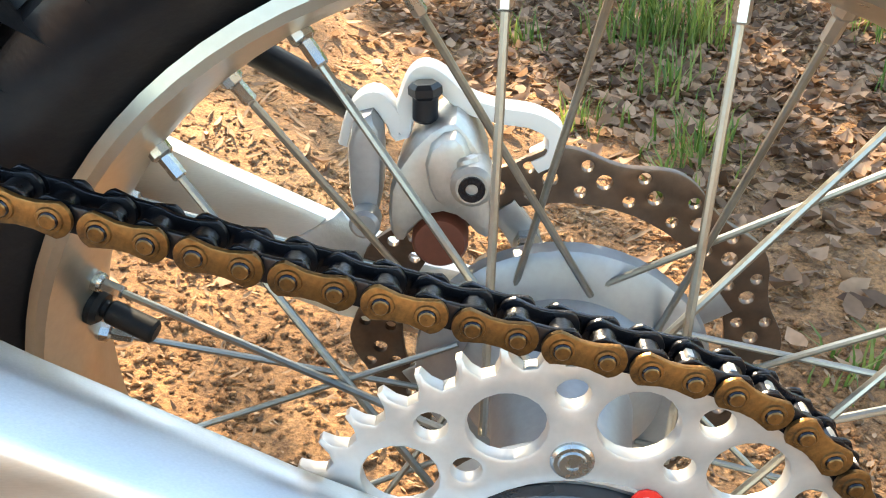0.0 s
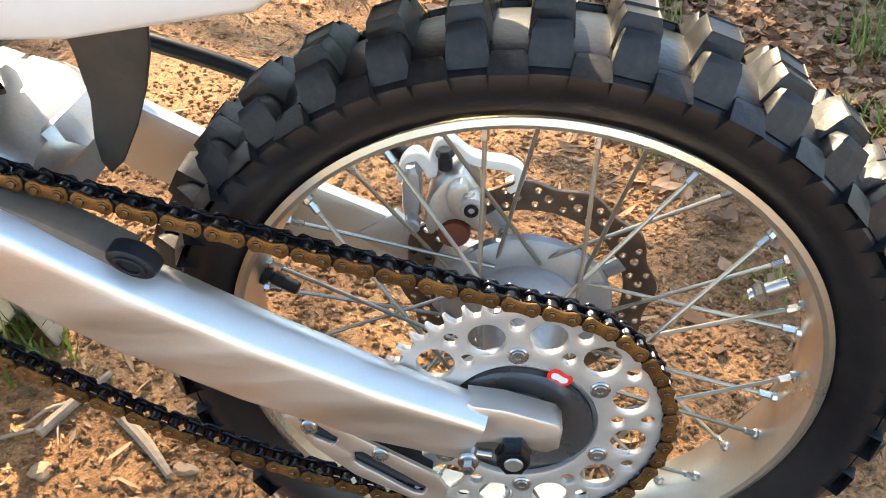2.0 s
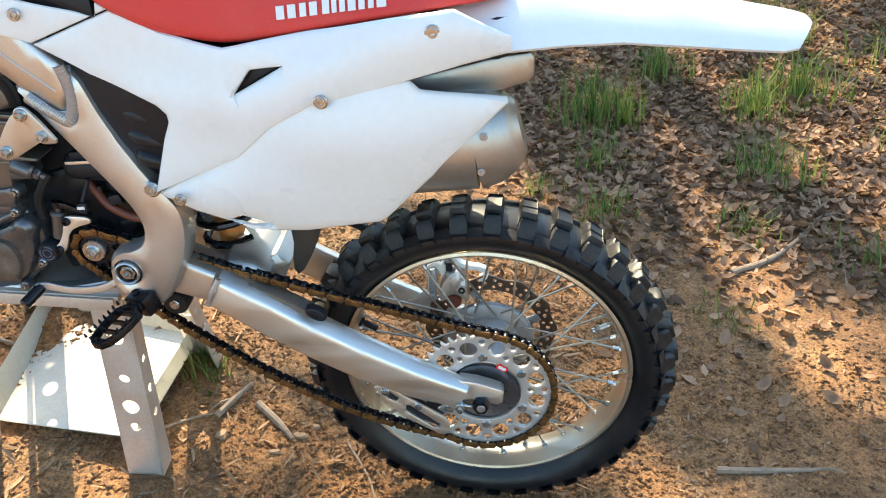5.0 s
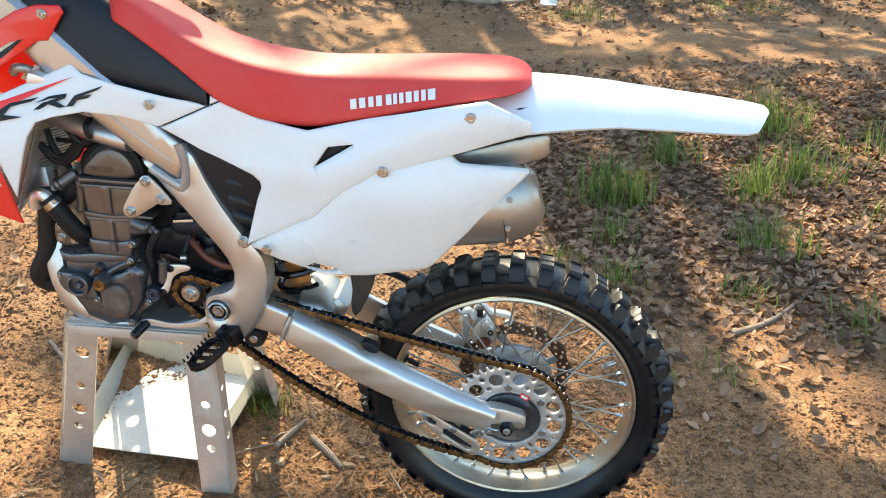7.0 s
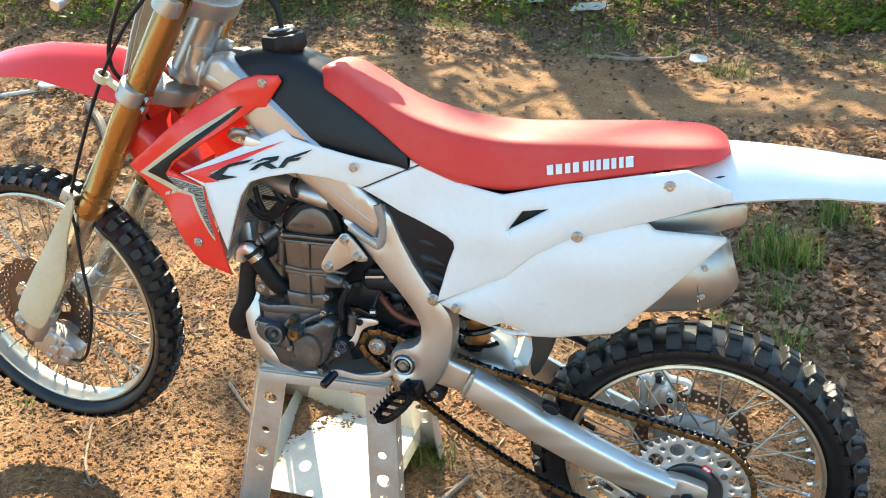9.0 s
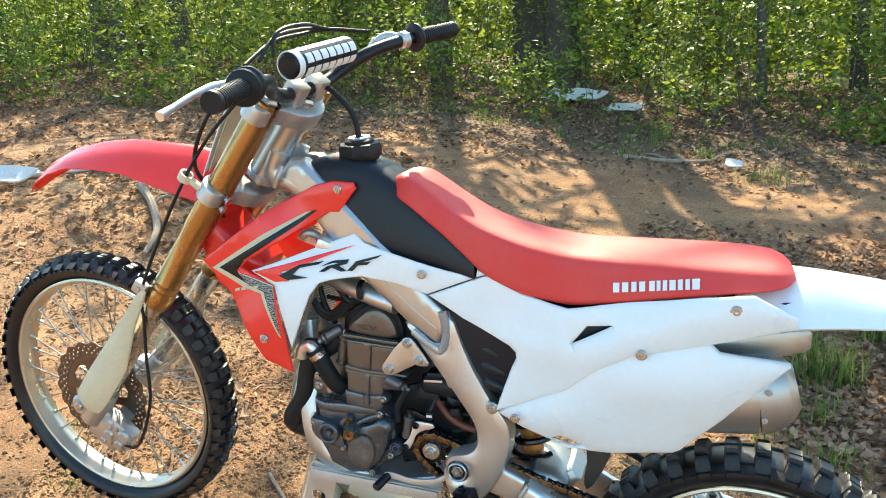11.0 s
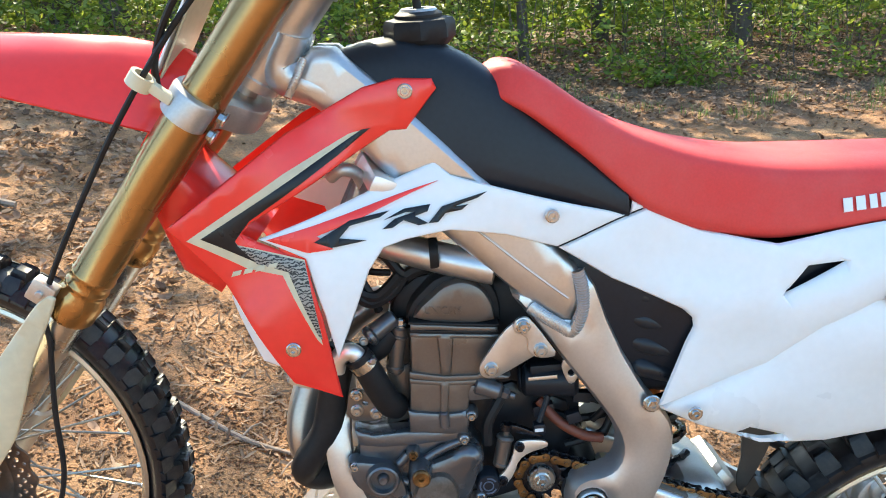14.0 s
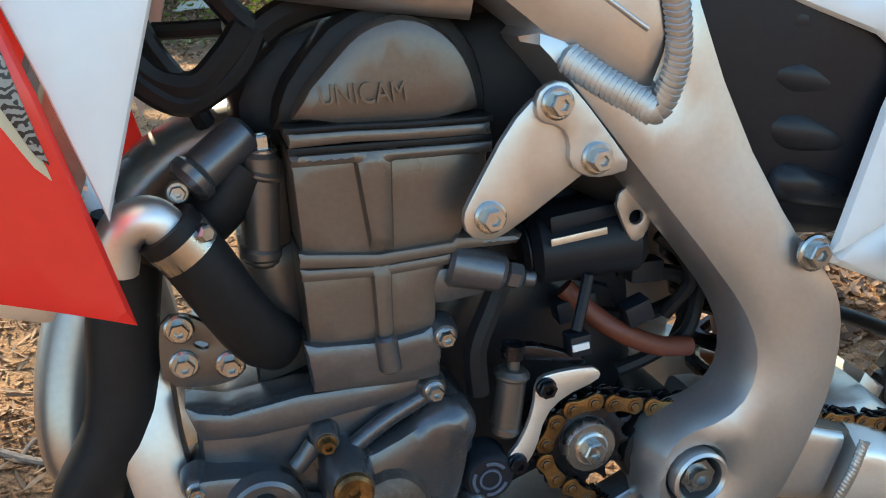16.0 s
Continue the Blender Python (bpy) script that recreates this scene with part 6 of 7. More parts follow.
# pegs, levers
peg = new("footpeg")
peg.location = (-.54, -.2, .61)
hang(peg, bike)
tagged(peg, "dark steel toothed footpeg")
pm = Matrix.Translation((-.540, -.163, .592)) @ Matrix.Rotation(radians(-22), 4, 'Z') @ Matrix.Rotation(radians(11), 4, 'X') @ Matrix.Scale(.86, 4) @ Matrix.Rotation(radians(-6), 4, 'Y')
part("peg_hinge", turned(merge(block(-.02, .03, .0, .035, -.02, .02, .005), rod((-.005, .02, -.025), (-.005, .02, .025), .008, 12)), pm), M_CHAIND, peg)
frame_ol = chaikin([(-.030, .0), (.030, .0), (.034, -.06), (.020, -.105), (-.020, -.105), (-.034, -.06)], 1)
inner_ol = chaikin([(-.022, -.010), (.022, -.010), (.025, -.06), (.014, -.096), (-.014, -.096), (-.025, -.06)], 1)
pf = skin(frame_ol, -.010, .014, [inner_ol], .02, .001)
part("peg_frame", turned(pf, pm @ Matrix.Rotation(radians(-90), 4, 'X')), M_CHAIND, peg)
for k in range(4):
    z = -.02 - .024 * k
    part("peg_bar", turned(block(-.028, .028, z - .002, z + .002, -.002, .010, .001), pm), M_CHAIND, peg)
for k in range(16):
    s = -1 if k % 2 else 1
    z = -.008 - .0125 * (k // 2)
    part("peg_tooth", turned(lathe([(.003, .008), (.0015, .016), (.0001, .016)], 6, False, (s * .030, z, .004), (0, 0, 1)), pm), M_CHAIND, peg)
E("shift_shaft", pipe([(-.565, -.115, .628), (-.60, -.128, .612), (-.65, -.135, .612), (-.69, -.140, .625), (-.705, -.148, .628)], .0052, 10, 8, (0.7, 1.2)), M_FRAME, "aluminium gear lever")
E("shift_tip", rod((-.698, -.142, .625), (-.715, -.178, .612), .0095, 14), M_CHAIND, "dark gear lever tip")
# shock
shock = new("rear_shock")
shock.location = (-.44, 0, .75)
hang(shock, bike)
tagged(shock, "rear shock absorber with dark coil spring")
part("shock_body", rod((-.465, 0, .92), (-.41, 0, .60), .022, 24), M_ORANGE, shock, "dusty orange shock body")
sp_pts = []
d0, d1 = Vector((-.46, 0, .88)), Vector((-.415, 0, .63))
ax = (d1 - d0).normalized()
s1 = ax.cross(Vector((0, 1, 0))).normalized()
for i in range(91):
    a = 2 * math.pi * i / 13
    sp_pts.append(d0 + (d1 - d0) * (i / 90) + s1 * .044 * math.cos(a) + Vector((0, 1, 0)) * .044 * math.sin(a))
part("spring", pipe(sp_pts, .0072, 8, 1, None, False), M_CHAIND, shock, "black coil spring")
part("linkage", skin([(-.47, .60), (-.42, .62), (-.38, .60), (-.33, .62), (-.31, .60), (-.36, .56), (-.43, .555)], -.055, .11, (), .03, .008), M_CAST, bike, "cast linkage")
# mud flap and the arm bridge
part("mud_flap", skin(chaikin([(-.312, .745), (-.240, .750), (-.242, .680), (-.262, .625), (-.298, .568), (-.308, .590), (-.296, .65)], 1), lambda x, z: -.040 + 0.12 * (x + .28), .004, (), .02, .0015), M_FLAP, bike, "dusty black mud flap")
part("arm_bridge", half_loft([(-.43, .555, .615, .09, .09), (-.40, .575, .640, .085, .08), (-.36, .565, .635, .085, .075), (-.335, .55, .61, .085, .075)], 18, .5), M_CAST, swingarm, "cast swingarm bridge")
# rear caliper on the far side
rc = merge(skin(chaikin([(-.068, .490), (-.052, .511), (-.036, .520), (-.028, .513), (-.020, .497), (-.019, .480), (-.015, .456), (-.024, .453), (-.034, .466), (-.046, .470), (-.058, .462), (-.067, .450), (-.072, .462)], 1), .040, .045, (), .010, .006),
           skin(chaikin([(-.050, .505), (-.036, .516), (-.028, .508), (-.026, .480), (-.038, .474), (-.048, .482)], 1), .030, .03, (), .01, .005), rod((-.027, .022, .491), (-.027, .050, .491), .0105, 20), rod((-.030, .034, .503), (-.026, .030, .488), .006, 10))
rcal = part("rear_caliper", rc, M_CAST, bike, "cast rear brake caliper")
# Brown disc put in for the dark of the caliper's recess.
part("piston", lathe([(.0001, .046), (.013, .046), (.015, .049), (.015, .06), (.0001, .06)], 24, False, (-.046, 0, .450)), M_BROWN, rcal, "brown disc standing in for the caliper's dark gap")
part("slide_pin", merge(lathe([(.003, .0205), (.0065, .0205), (.0065, .023), (.003, .023)], 18, True, (-.027, 0, .491))), M_CHAIND, rcal)
part("caliper_guard", pipe([(-.092, .070, .500), (-.085, .069, .518), (-.075, .069, .524), (-.067, .070, .512), (-.064, .070, .505), (-.060, .071, .520), (-.053, .072, .534), (-.044, .072, .533), (-.030, .073, .519), (-.013, .074, .512), (.004, .075, .508), (.015, .076, .500), (.014, .077, .488), (.005, .078, .482)], .0058, 10, 6, (1.5, 0.9)), M_WHITE, rcal, "white caliper guard")
part("guard_bolt", merge(rod((-.050, .055, .514), (-.049, .055, .528), .0065, 12), rod((-.049, .055, .526), (-.049, .055, .534), .0085, 6)), M_BLACKP, rcal, "black bolt")
part("hanger_arm", merge(skin(chaikin([(-.089, .518), (-.072, .521), (-.073, .485), (-.080, .458), (-.092, .465)], 1), .048, .02, (), .02, .004), rod((-.083, .036, .466), (-.083, .05, .466), .008, 14)), M_HUB, rcal, "grey hanger arm")
part("caliper_bracket", skin([(-.150, .425), (-.105, .450), (-.078, .420), (.0, .400), (.03, .355), (-.01, .330), (-.10, .390)], .088, .010, (), .02, .003), M_CAST, rcal)
part("brake_line", pipe([(-.48, .12, .67), (-.36, .12, .635), (-.24, .12, .590), (-.16, .108, .548), (-.113, .100, .522), (-.085, .085, .510)], .0085, 10, 8), M_BLACK, bike, "black rear brake hose")
part("rim_lock", merge(rod((.200, -.005, .425), (.232, -.005, .441), .006, 12), rod((.205, -.005, .4275), (.214, -.005, .432), .009, 6)), M_STEEL, rear_wheel, "rim lock bolt")
part("valve", merge(rod((-.222, -.008, .449), (-.190, -.012, .434), .0045, 12), rod((-.207, -.010, .442), (-.184, -.013, .431), .0062, 14), rod((-.216, -.009, .446), (-.209, -.010, .443), .010, 14)), M_BLACK, rear_wheel, "black tyre valve cap")
# the wheel leans with the bike; the sprocket stays in line with the chain
lean_m = Matrix.Translation((AX.x + .003, AX.y, AX.z + .001)) @ Matrix.Rotation(radians(-3.5), 4, 'Z') @ Matrix.Rotation(radians(4.3), 4, 'X') @ Matrix.Scale(1.008, 4) @ Matrix.Translation(-AX)
for ob in rear_wheel.children:
    if ob.name.split(".")[0] not in ("rear_sprocket", "bolt", "sticker", "sticker_mark"):
        ob.matrix_basis = lean_m @ ob.matrix_basis

# ---------- stand ----------
stand = thing("bike_stand", -.85, .15, .16, "weathered aluminium bike stand with drilled legs and a pale tray", "stand")
leg_c = {(-1, -1): ((-1.034, -.015), (-.862, -.095)), (1, -1): ((-.668, -.078), (-.628, -.095)), (-1, 1): ((-1.115, .450), (-.862, .14)), (1, 1): ((-.655, .290), (-.628, .12))}
for (sx, sy), ((fx, fy), (tx, ty)) in leg_c.items():
    z0, z1 = ground_z(fx, fy, False) - .004, .608 if sx < 0 else .566
    foot, topp = Vector((fx, fy, z0)), Vector((tx, ty, z1))
    d = (topp - foot)
    L = d.length
    # an angle-section leg: two drilled flanges
    hs = [circle(0, L * k, .016 if i % 2 == 0 else .010, 14) for i, k in enumerate((.80, .58, .42, .30))]
    fl = skin([(-.036, 0), (.036, 0), (.030, L), (-.030, L)], 0, .004, hs, .03, .001)
    fl2 = skin([(0, 0), (.045, 0), (.038, L), (0, L)], 0, .004, [circle(.022, L * k, .009, 12) for k in (.66, .50, .36)], .03, .001)
    fl2 = turned(fl2, Matrix.Translation((.036 * sx * 1.0, 0, 0)) @ Matrix.Rotation(radians(90), 4, 'Z'))
    both_ = merge(fl, fl2)
    if sy > 0:
        both_ = turned(both_, Matrix.Scale(-1, 4, (0, 1, 0)))
    zax = d.normalized()
    xax = Vector((1, 0, 0))
    yax = zax.cross(xax).normalized()
    xax = yax.cross(zax)
    mm = Matrix(((xax.x, yax.x, zax.x, foot.x), (xax.y, yax.y, zax.y, foot.y), (xax.z, yax.z, zax.z, foot.z), (0, 0, 0, 1)))
    part("leg", turned(both_, mm), M_STAND, stand, "drilled aluminium leg")
tilt_m = Matrix.Translation((-.735, 0, .588)) @ Matrix.Rotation(radians(6), 4, 'Y') @ Matrix.Translation((.745, 0, -.566))
part("top_plate", block(-.905, -.605, -.11, .16, .560, .572, .003, tilt_m), M_STAND, stand, "scuffed top plate")
part("front_rail", block(-.900, -.612, -.116, -.111, .548, .570, .002, tilt_m), M_STAND, stand)
zt = .196
cor = [(-1.020, .030), (-.690, -.030), (-.675, .315), (-1.085, .450)]
b = skin([(x, y) for x, y in cor], 0, .003, (), .05, .001)
b = turned(b, Matrix.Translation((0, 0, zt)) @ Matrix.Rotation(radians(-90), 4, 'X'))
wall = []
for i in (1, 2, 3):
    (ax_, ay), (bx_, by) = cor[i], cor[(i + 1) % 4]
    q = bmesh.new()
    vs = [q.verts.new(v) for v in ((ax_, ay, zt), (bx_, by, zt), (bx_ * 1.0 + (-.012 if i == 3 else .012 if i == 1 else 0), by + (.012 if i == 2 else 0), zt + .06), (ax_ + (-.012 if i == 3 else .012 if i == 1 else 0), ay + (.012 if i == 2 else 0), zt + .06))]
    q.faces.new(vs)
    bmesh.ops.solidify(q, geom=q.faces[:], thickness=.003)
    wall.append(q)
part("tray", b, M_PAN, stand, "pale dusty tray")
for q in wall:
    part("tray_lip", q, M_PAN, stand)

# ---------- leaves, grass, woods ----------
def leaf_material(name, c1, c2, trans=0.35, rough=0.55):
    m = bpy.data.materials.new(name)
    m.use_nodes = True
    n, l = m.node_tree.nodes, m.node_tree.links
    p = n["Principled BSDF"]
    geo = n.new("ShaderNodeNewGeometry")
    r = n.new("ShaderNodeValToRGB")
    r.color_ramp.elements[0].color = (*c1, 1)
    r.color_ramp.elements[1].color = (*c2, 1)
    l.new(geo.outputs["Random Per Island"], r.inputs[0])
    tc = n.new("ShaderNodeTexCoord")
    nz = n.new("ShaderNodeTexNoise")
    nz.inputs["Scale"].default_value = 60
    l.new(tc.outputs["Object"], nz.inputs["Vector"])
    mr = n.new("ShaderNodeMapRange")
    mr.inputs["To Min"].default_value, mr.inputs["To Max"].default_value = 0.6, 1.4
    l.new(nz.outputs["Fac"], mr.inputs["Value"])
    vm = n.new("ShaderNodeVectorMath")
    vm.operation = 'SCALE'
    l.new(r.outputs["Color"], vm.inputs[0])
    l.new(mr.outputs["Result"], vm.inputs["Scale"])
    l.new(vm.outputs[0], p.inputs["Base Color"])
    p.inputs["Roughness"].default_value = rough
    tr = n.new("ShaderNodeBsdfTranslucent")
    l.new(vm.outputs[0], tr.inputs["Color"])
    mx = n.new("ShaderNodeMixShader")
    mx.inputs[0].default_value = trans
    l.new(p.outputs[0], mx.inputs[1])
    l.new(tr.outputs[0], mx.inputs[2])
    l.new(mx.outputs[0], n["Material Output"].inputs[0])
    return m


M_LITTER = leaf_material("dry_leaf", (0.085, 0.042, 0.021), (0.46, 0.285, 0.170), 0.25, 0.85)
M_STRAW = leaf_material("dry_straw", (0.13, 0.068, 0.034), (0.42, 0.27, 0.155), 0.1, 0.85)
M_GREEN = leaf_material("green_leaf", (0.065, 0.125, 0.012), (0.30, 0.34, 0.045), 0.5)
M_GRASS = leaf_material("grass_blade", (0.06, 0.13, 0.015), (0.24, 0.28, 0.07), 0.4)
M_BARK = mat("bark", (0.085, 0.065, 0.05), 0.9, 0, 0.4, 12, 60, 0.9, 40, (0.14, 0.13, 0.1), 0.4, 9, stretch=(1, 1, 0.25))
M_TWIG = mat("dry_wood", (0.30, 0.22, 0.155), 0.8, 0, 0.3, 20, 120, 0.5, 90, (0.12, 0.085, 0.06), 0.5, 18)
M_PALE = mat("bleached_bark", (0.62, 0.58, 0.53), 0.8, 0, 0.15, 10, 90, 0.5, 60)
rng = np.random.default_rng(11)


def leaf_mesh(name, material, centre, size, normal_bias, long_=1.5, curl=0.25, seed=1):
    """Folded, curled leaves of four triangles at the given centres; normal_bias: how far they lie flat (1) or stand any way (0)."""
    r = np.random.default_rng(seed)
    n = len(centre)
    nrm = r.normal(size=(n, 3))
    nrm[:, 2] = np.abs(nrm[:, 2])
    nrm = nrm * (1 - normal_bias) + np.array([0, 0, 1.0]) * normal_bias * 1.6
    nrm /= np.linalg.norm(nrm, axis=1)[:, None]
    t = r.normal(size=(n, 3))
    t -= nrm * (t * nrm).sum(1)[:, None]
    t /= np.linalg.norm(t, axis=1)[:, None]
    b = np.cross(nrm, t)
    s = size[:, None]
    c = (curl * r.uniform(-0.4, 1.2, n))[:, None]
    L = t * s * long_ / 2
    W = b * s * 0.42
    up = nrm * s
    k = r.uniform(-0.35, 0.35, n)[:, None]
    cup = up * c
    V = np.stack([centre - L + cup, centre - W * 0.85 - L * 0.35 + cup * 0.5, centre - W * 0.8 + L * (0.3 + 0.3 * k) + cup * 0.6, centre + L + cup * 0.9, centre + W * 0.8 + L * (0.35 - 0.3 * k) + cup * 0.5,
                  centre + W * 0.85 - L * 0.3 + cup * 0.6, centre - cup * 0.15], 1).reshape(-1, 3)
    i = np.arange(n)[:, None] * 7
    F = np.concatenate([i + [a_, (a_ + 1) % 6, 6] for a_ in range(6)], 0)
    me = bpy.data.meshes.new(name)
    me.from_pydata(V.tolist(), [], F.tolist())
    me.materials.append(material)
    me.shade_smooth()
    return me


def scatter(n, x0, x1, y0, y1, keep=None):
    p = np.stack([rng.uniform(x0, x1, n), rng.uniform(y0, y1, n)], 1)
    if keep is not None:
        k = np.array([keep(a, b) for a, b in p]) > rng.random(n)
        p = p[k]
    return p


def on_ground(p, lift=0.006):
    return np.array([(a, b, ground_z(a, b) + lift) for a, b in p])


def litter_near(x, y):
    e = 0.5 + 0.25 * noise.noise(Vector((x * 1.5, y * 1.5, 4)))
    edge = 0.80 + 1.16 * max(0, 0.62 - x) - 0.25 * max(0, x - 0.95)
    d = (y - edge) * 0.75 + 0.30 * (e - 0.5)
    fade = 1 / (1 + math.exp(-d * 9)) * (1 if y < 3.0 else math.exp(-(y - 3.0) * 2.5))
    fade *= min(1, max(0, (4.1 - x + 0.5 * e) * 0.9)) * min(1, max(0, (y + 1.0 + 0.5 * e) * 1.2))
    return fade * (0.95 + 0.7 * noise.noise(Vector((x * 3, y * 3, 9))))


p = np.concatenate([scatter(74000, -0.4, 4.2, -1.2, 3.8, litter_near), scatter(160, -2.6, 2.4, -0.6, 3.0), scatter(900, -4, 3, 2.4, 5)])
me = leaf_mesh("leaf_litter", M_LITTER, on_ground(p, 0.008), rng.uniform(0.014, 0.040, len(p)), 0.55, 1.5, 0.5, 2)
tagged(new("leaf_litter", me), "dry brown leaves lying over the clay", "leaf litter", kind="stuff")


def litter_far(x, y):
    edge = 4.9 + 0.35 * noise.noise(Vector((x * 0.7, 0, 2))) - 0.22 * min(max(-x - 0.5, 0), 4)
    return 1 / (1 + math.exp(-(y - edge) * 7))


p = np.concatenate([scatter(52000, -10, 6, 3.2, 10.5, litter_far), scatter(9000, -6.5, -1.6, 1.3, 4.2, lambda x, y: 0.45 + noise.noise(Vector((x, y, 7))))])
me = leaf_mesh("woodland_litter", M_LITTER, on_ground(p, 0.012), rng.uniform(0.018, 0.045, len(p)), 0.55, 1.5, 0.5, 3)
tagged(new("woodland_litter", me), "brown leaf litter along the edge of the woods", "leaf litter", kind="stuff")

# pine straw and thin scraps in front
p = np.concatenate([scatter(15000, -4.5, -0.7, 0.7, 3.4, lambda x, y: min(1, (y - .6) * 1.2) * 0.45 + 0.8 * noise.noise(Vector((x * 1.3, y * 1.3, 7)))), scatter(9000, -3.0, 0.2, -0.5, 1.6, lambda x, y: 0.25 + noise.noise(Vector((x * 2, y * 2, 3))))])
me = leaf_mesh("pine_straw", M_STRAW, on_ground(p, 0.005), rng.uniform(0.005, 0.012, len(p)), 0.5, 6.0, 0.45, 14)
tagged(new("pine_straw", me), "scattered pine straw and thin brown scraps on the clay", "debris", kind="stuff")

# fine crumbs, needles and bits on the bare clay
p = np.concatenate([scatter(9000, -2.4, 1.6, -0.55, 1.6), scatter(5000, -1.6, 0.5, -0.3, 0.9), scatter(16000, -5, 4, 1.6, 5.2)])
me = leaf_mesh("ground_crumbs", M_STRAW, on_ground(p, 0.002), rng.uniform(0.0025, 0.008, len(p)), 0.5, 3.0, 0.5, 4)
tagged(new("ground_crumbs", me), "small bits of bark and straw on the clay", "debris", kind="stuff")


# small clods of clay
p = np.concatenate([scatter(22000, -3.2, 1.6, -0.6, 2.4), scatter(14000, -1.9, 0.4, -0.4, 1.0), scatter(5000, -0.4, 1.2, -0.3, 0.5)])
cr = rng.uniform(0.0016, 0.0070, len(p)) * rng.uniform(0.6, 1.5, len(p))
OCT = np.array([(1, 0, 0), (0, 1, 0), (-1, 0, 0), (0, -1, 0), (0, 0, 0.7), (0, 0, -0.7)])
V = (on_ground(p, 0.001)[:, None, :] + (OCT[None] * rng.uniform(0.6, 1.3, (len(p), 6, 1)) + rng.normal(0, 0.12, (len(p), 6, 3))) * cr[:, None, None]).reshape(-1, 3)
base = np.arange(len(p))[:, None] * 6
F = np.concatenate([base + list(f) for f in ((0, 1, 4), (1, 2, 4), (2, 3, 4), (3, 0, 4), (1, 0, 5), (2, 1, 5), (3, 2, 5), (0, 3, 5))], 0)
me = bpy.data.meshes.new("clay_clods")
me.from_pydata(V.tolist(), [], F.tolist())
me.materials.append(gme.materials[0])
me.shade_smooth()
tagged(new("clay_clods", me), "small clods of orange clay on the ground", "clods", kind="stuff")


def blades(name, spots, label):
    V, F = [], []
    for x, y, r, h, n in spots:
        for _ in range(int(n * 0.8)):
            a, d = rng.uniform(0, 6.283), 1.5 * r * rng.random()
            bx, by = x + d * math.cos(a), y + d * math.sin(a)
            z = ground_z(bx, by) - 0.004
            hh = h * rng.uniform(0.35, 1.2) * (1.15 - 0.4 * d / (1.5 * r))
            la = rng.uniform(0, 6.283)
            lean = hh * rng.uniform(0.1, 0.7)
            w = rng.uniform(0.0016, 0.0035)
            ox, oy = -math.sin(la) * w, math.cos(la) * w
            s = len(V)
            for k, lw in ((0, 1), (0.5, 0.8), (1, 0.05)):
                cx, cy, cz = bx + math.cos(la) * lean * k * k, by + math.sin(la) * lean * k * k, z + hh * (k - 0.15 * k * k)
                V += [(cx - ox * lw, cy - oy * lw, cz), (cx + ox * lw, cy + oy * lw, cz)]
            F += [(s, s + 1, s + 3, s + 2), (s + 2, s + 3, s + 5, s + 4)]
    me = bpy.data.meshes.new(name)
    me.from_pydata(V, [], F)
    me.materials.append(M_GRASS)
    return tagged(new(name, me), label, "grass", kind="stuff")


tufts = [(0.37, 1.80, .12, .24, 220), (0.47, 1.75, .07, .20, 90), (0.67, 2.2, .10, .24, 130), (1.2, 2.58, .14, .26, 240), (0.97, 1.80, .10, .20, 140), (0.90, 1.35, .12, .17, 150), (1.18, 2.0, .14, .22, 210), (0.35, 1.11, .08, .13, 80),
         (0.34, 1.44, .08, .13, 70), (-0.63, 0.22, .05, .09, 60), (-0.66, 0.27, .04, .06, 40), (0.42, 0.52, .05, .06, 40), (0.62, 0.60, .07, .07, 50), (1.05, 0.85, .1, .10, 70), (1.45, 1.5, .14, .18, 160), (-2.0, 0.35, .06, .05, 40),
         (-1.75, 0.12, .05, .05, 30), (0.25, 0.95, .06, .09, 50), (0.15, 1.25, .06, .09, 50), (1.7, 2.2, .2, .22, 220), (0.75, 1.0, .08, .10, 60), (0.05, 1.7, .06, .10, 40)]
tufts += [(rng.uniform(-7, 4), rng.uniform(5.0, 6.6), .14, rng.uniform(.08, .2), 60) for _ in range(60)]
blades("grass", tufts, "tufts of thin green grass among the leaves")


# undergrowth at the edge of the woods
def shrub_cloud(n, seed):
    r = np.random.default_rng(seed)
    out = []
    while len(out) < n:
        x, y = r.uniform(-13, 8), r.uniform(4.6, 12.5)
        edge = 6.3 - 0.22 * min(max(-x - 0.5, 0), 6) + 0.5 * noise.noise(Vector((x * 0.6, 3, 1)))
        if y < edge:
            continue
        top = 0.3 + 0.95 * min((y - edge) / 1.4, 1) + 0.75 * max(0, min((y - edge - 1.2) / 2.5, 1.4)) + 0.7 * noise.noise(Vector((x * 0.9, y * 0.9, 5)))
        top = max(top, 0.12)
        z = top * r.random() ** 0.75
        if noise.noise(Vector((x * 1.3, y * 1.3, z * 1.5))) + 0.5 * noise.noise(Vector((x * 4, y * 4, z * 4))) < 0.02 + 0.2 * r.random() - 0.1:
            continue
        out.append((x, y, ground_z(x, y, False) + z))
    return np.array(out)


c = shrub_cloud(95000, 5)
me = leaf_mesh("undergrowth", M_GREEN, c, rng.uniform(0.020, 0.058, len(c)), 0.35, 1.6, 0.3, 6)
tagged(new("undergrowth", me), "dense sunlit green undergrowth along the woods", "undergrowth", kind="stuff")
r_ = np.random.default_rng(8)
c = np.stack([r_.uniform(-20, 13, 62000), r_.uniform(9.5, 19, 62000), 0.4 + r_.uniform(0, 3.6, 62000)], 1)
c = c[[noise.noise(Vector(v) * 0.6) > -0.16 for v in c]]
c = np.concatenate([c, np.stack([r_.uniform(-34, 24, 16000), r_.uniform(19, 32, 16000), 0.3 + r_.uniform(0, 5.0, 16000)], 1)])
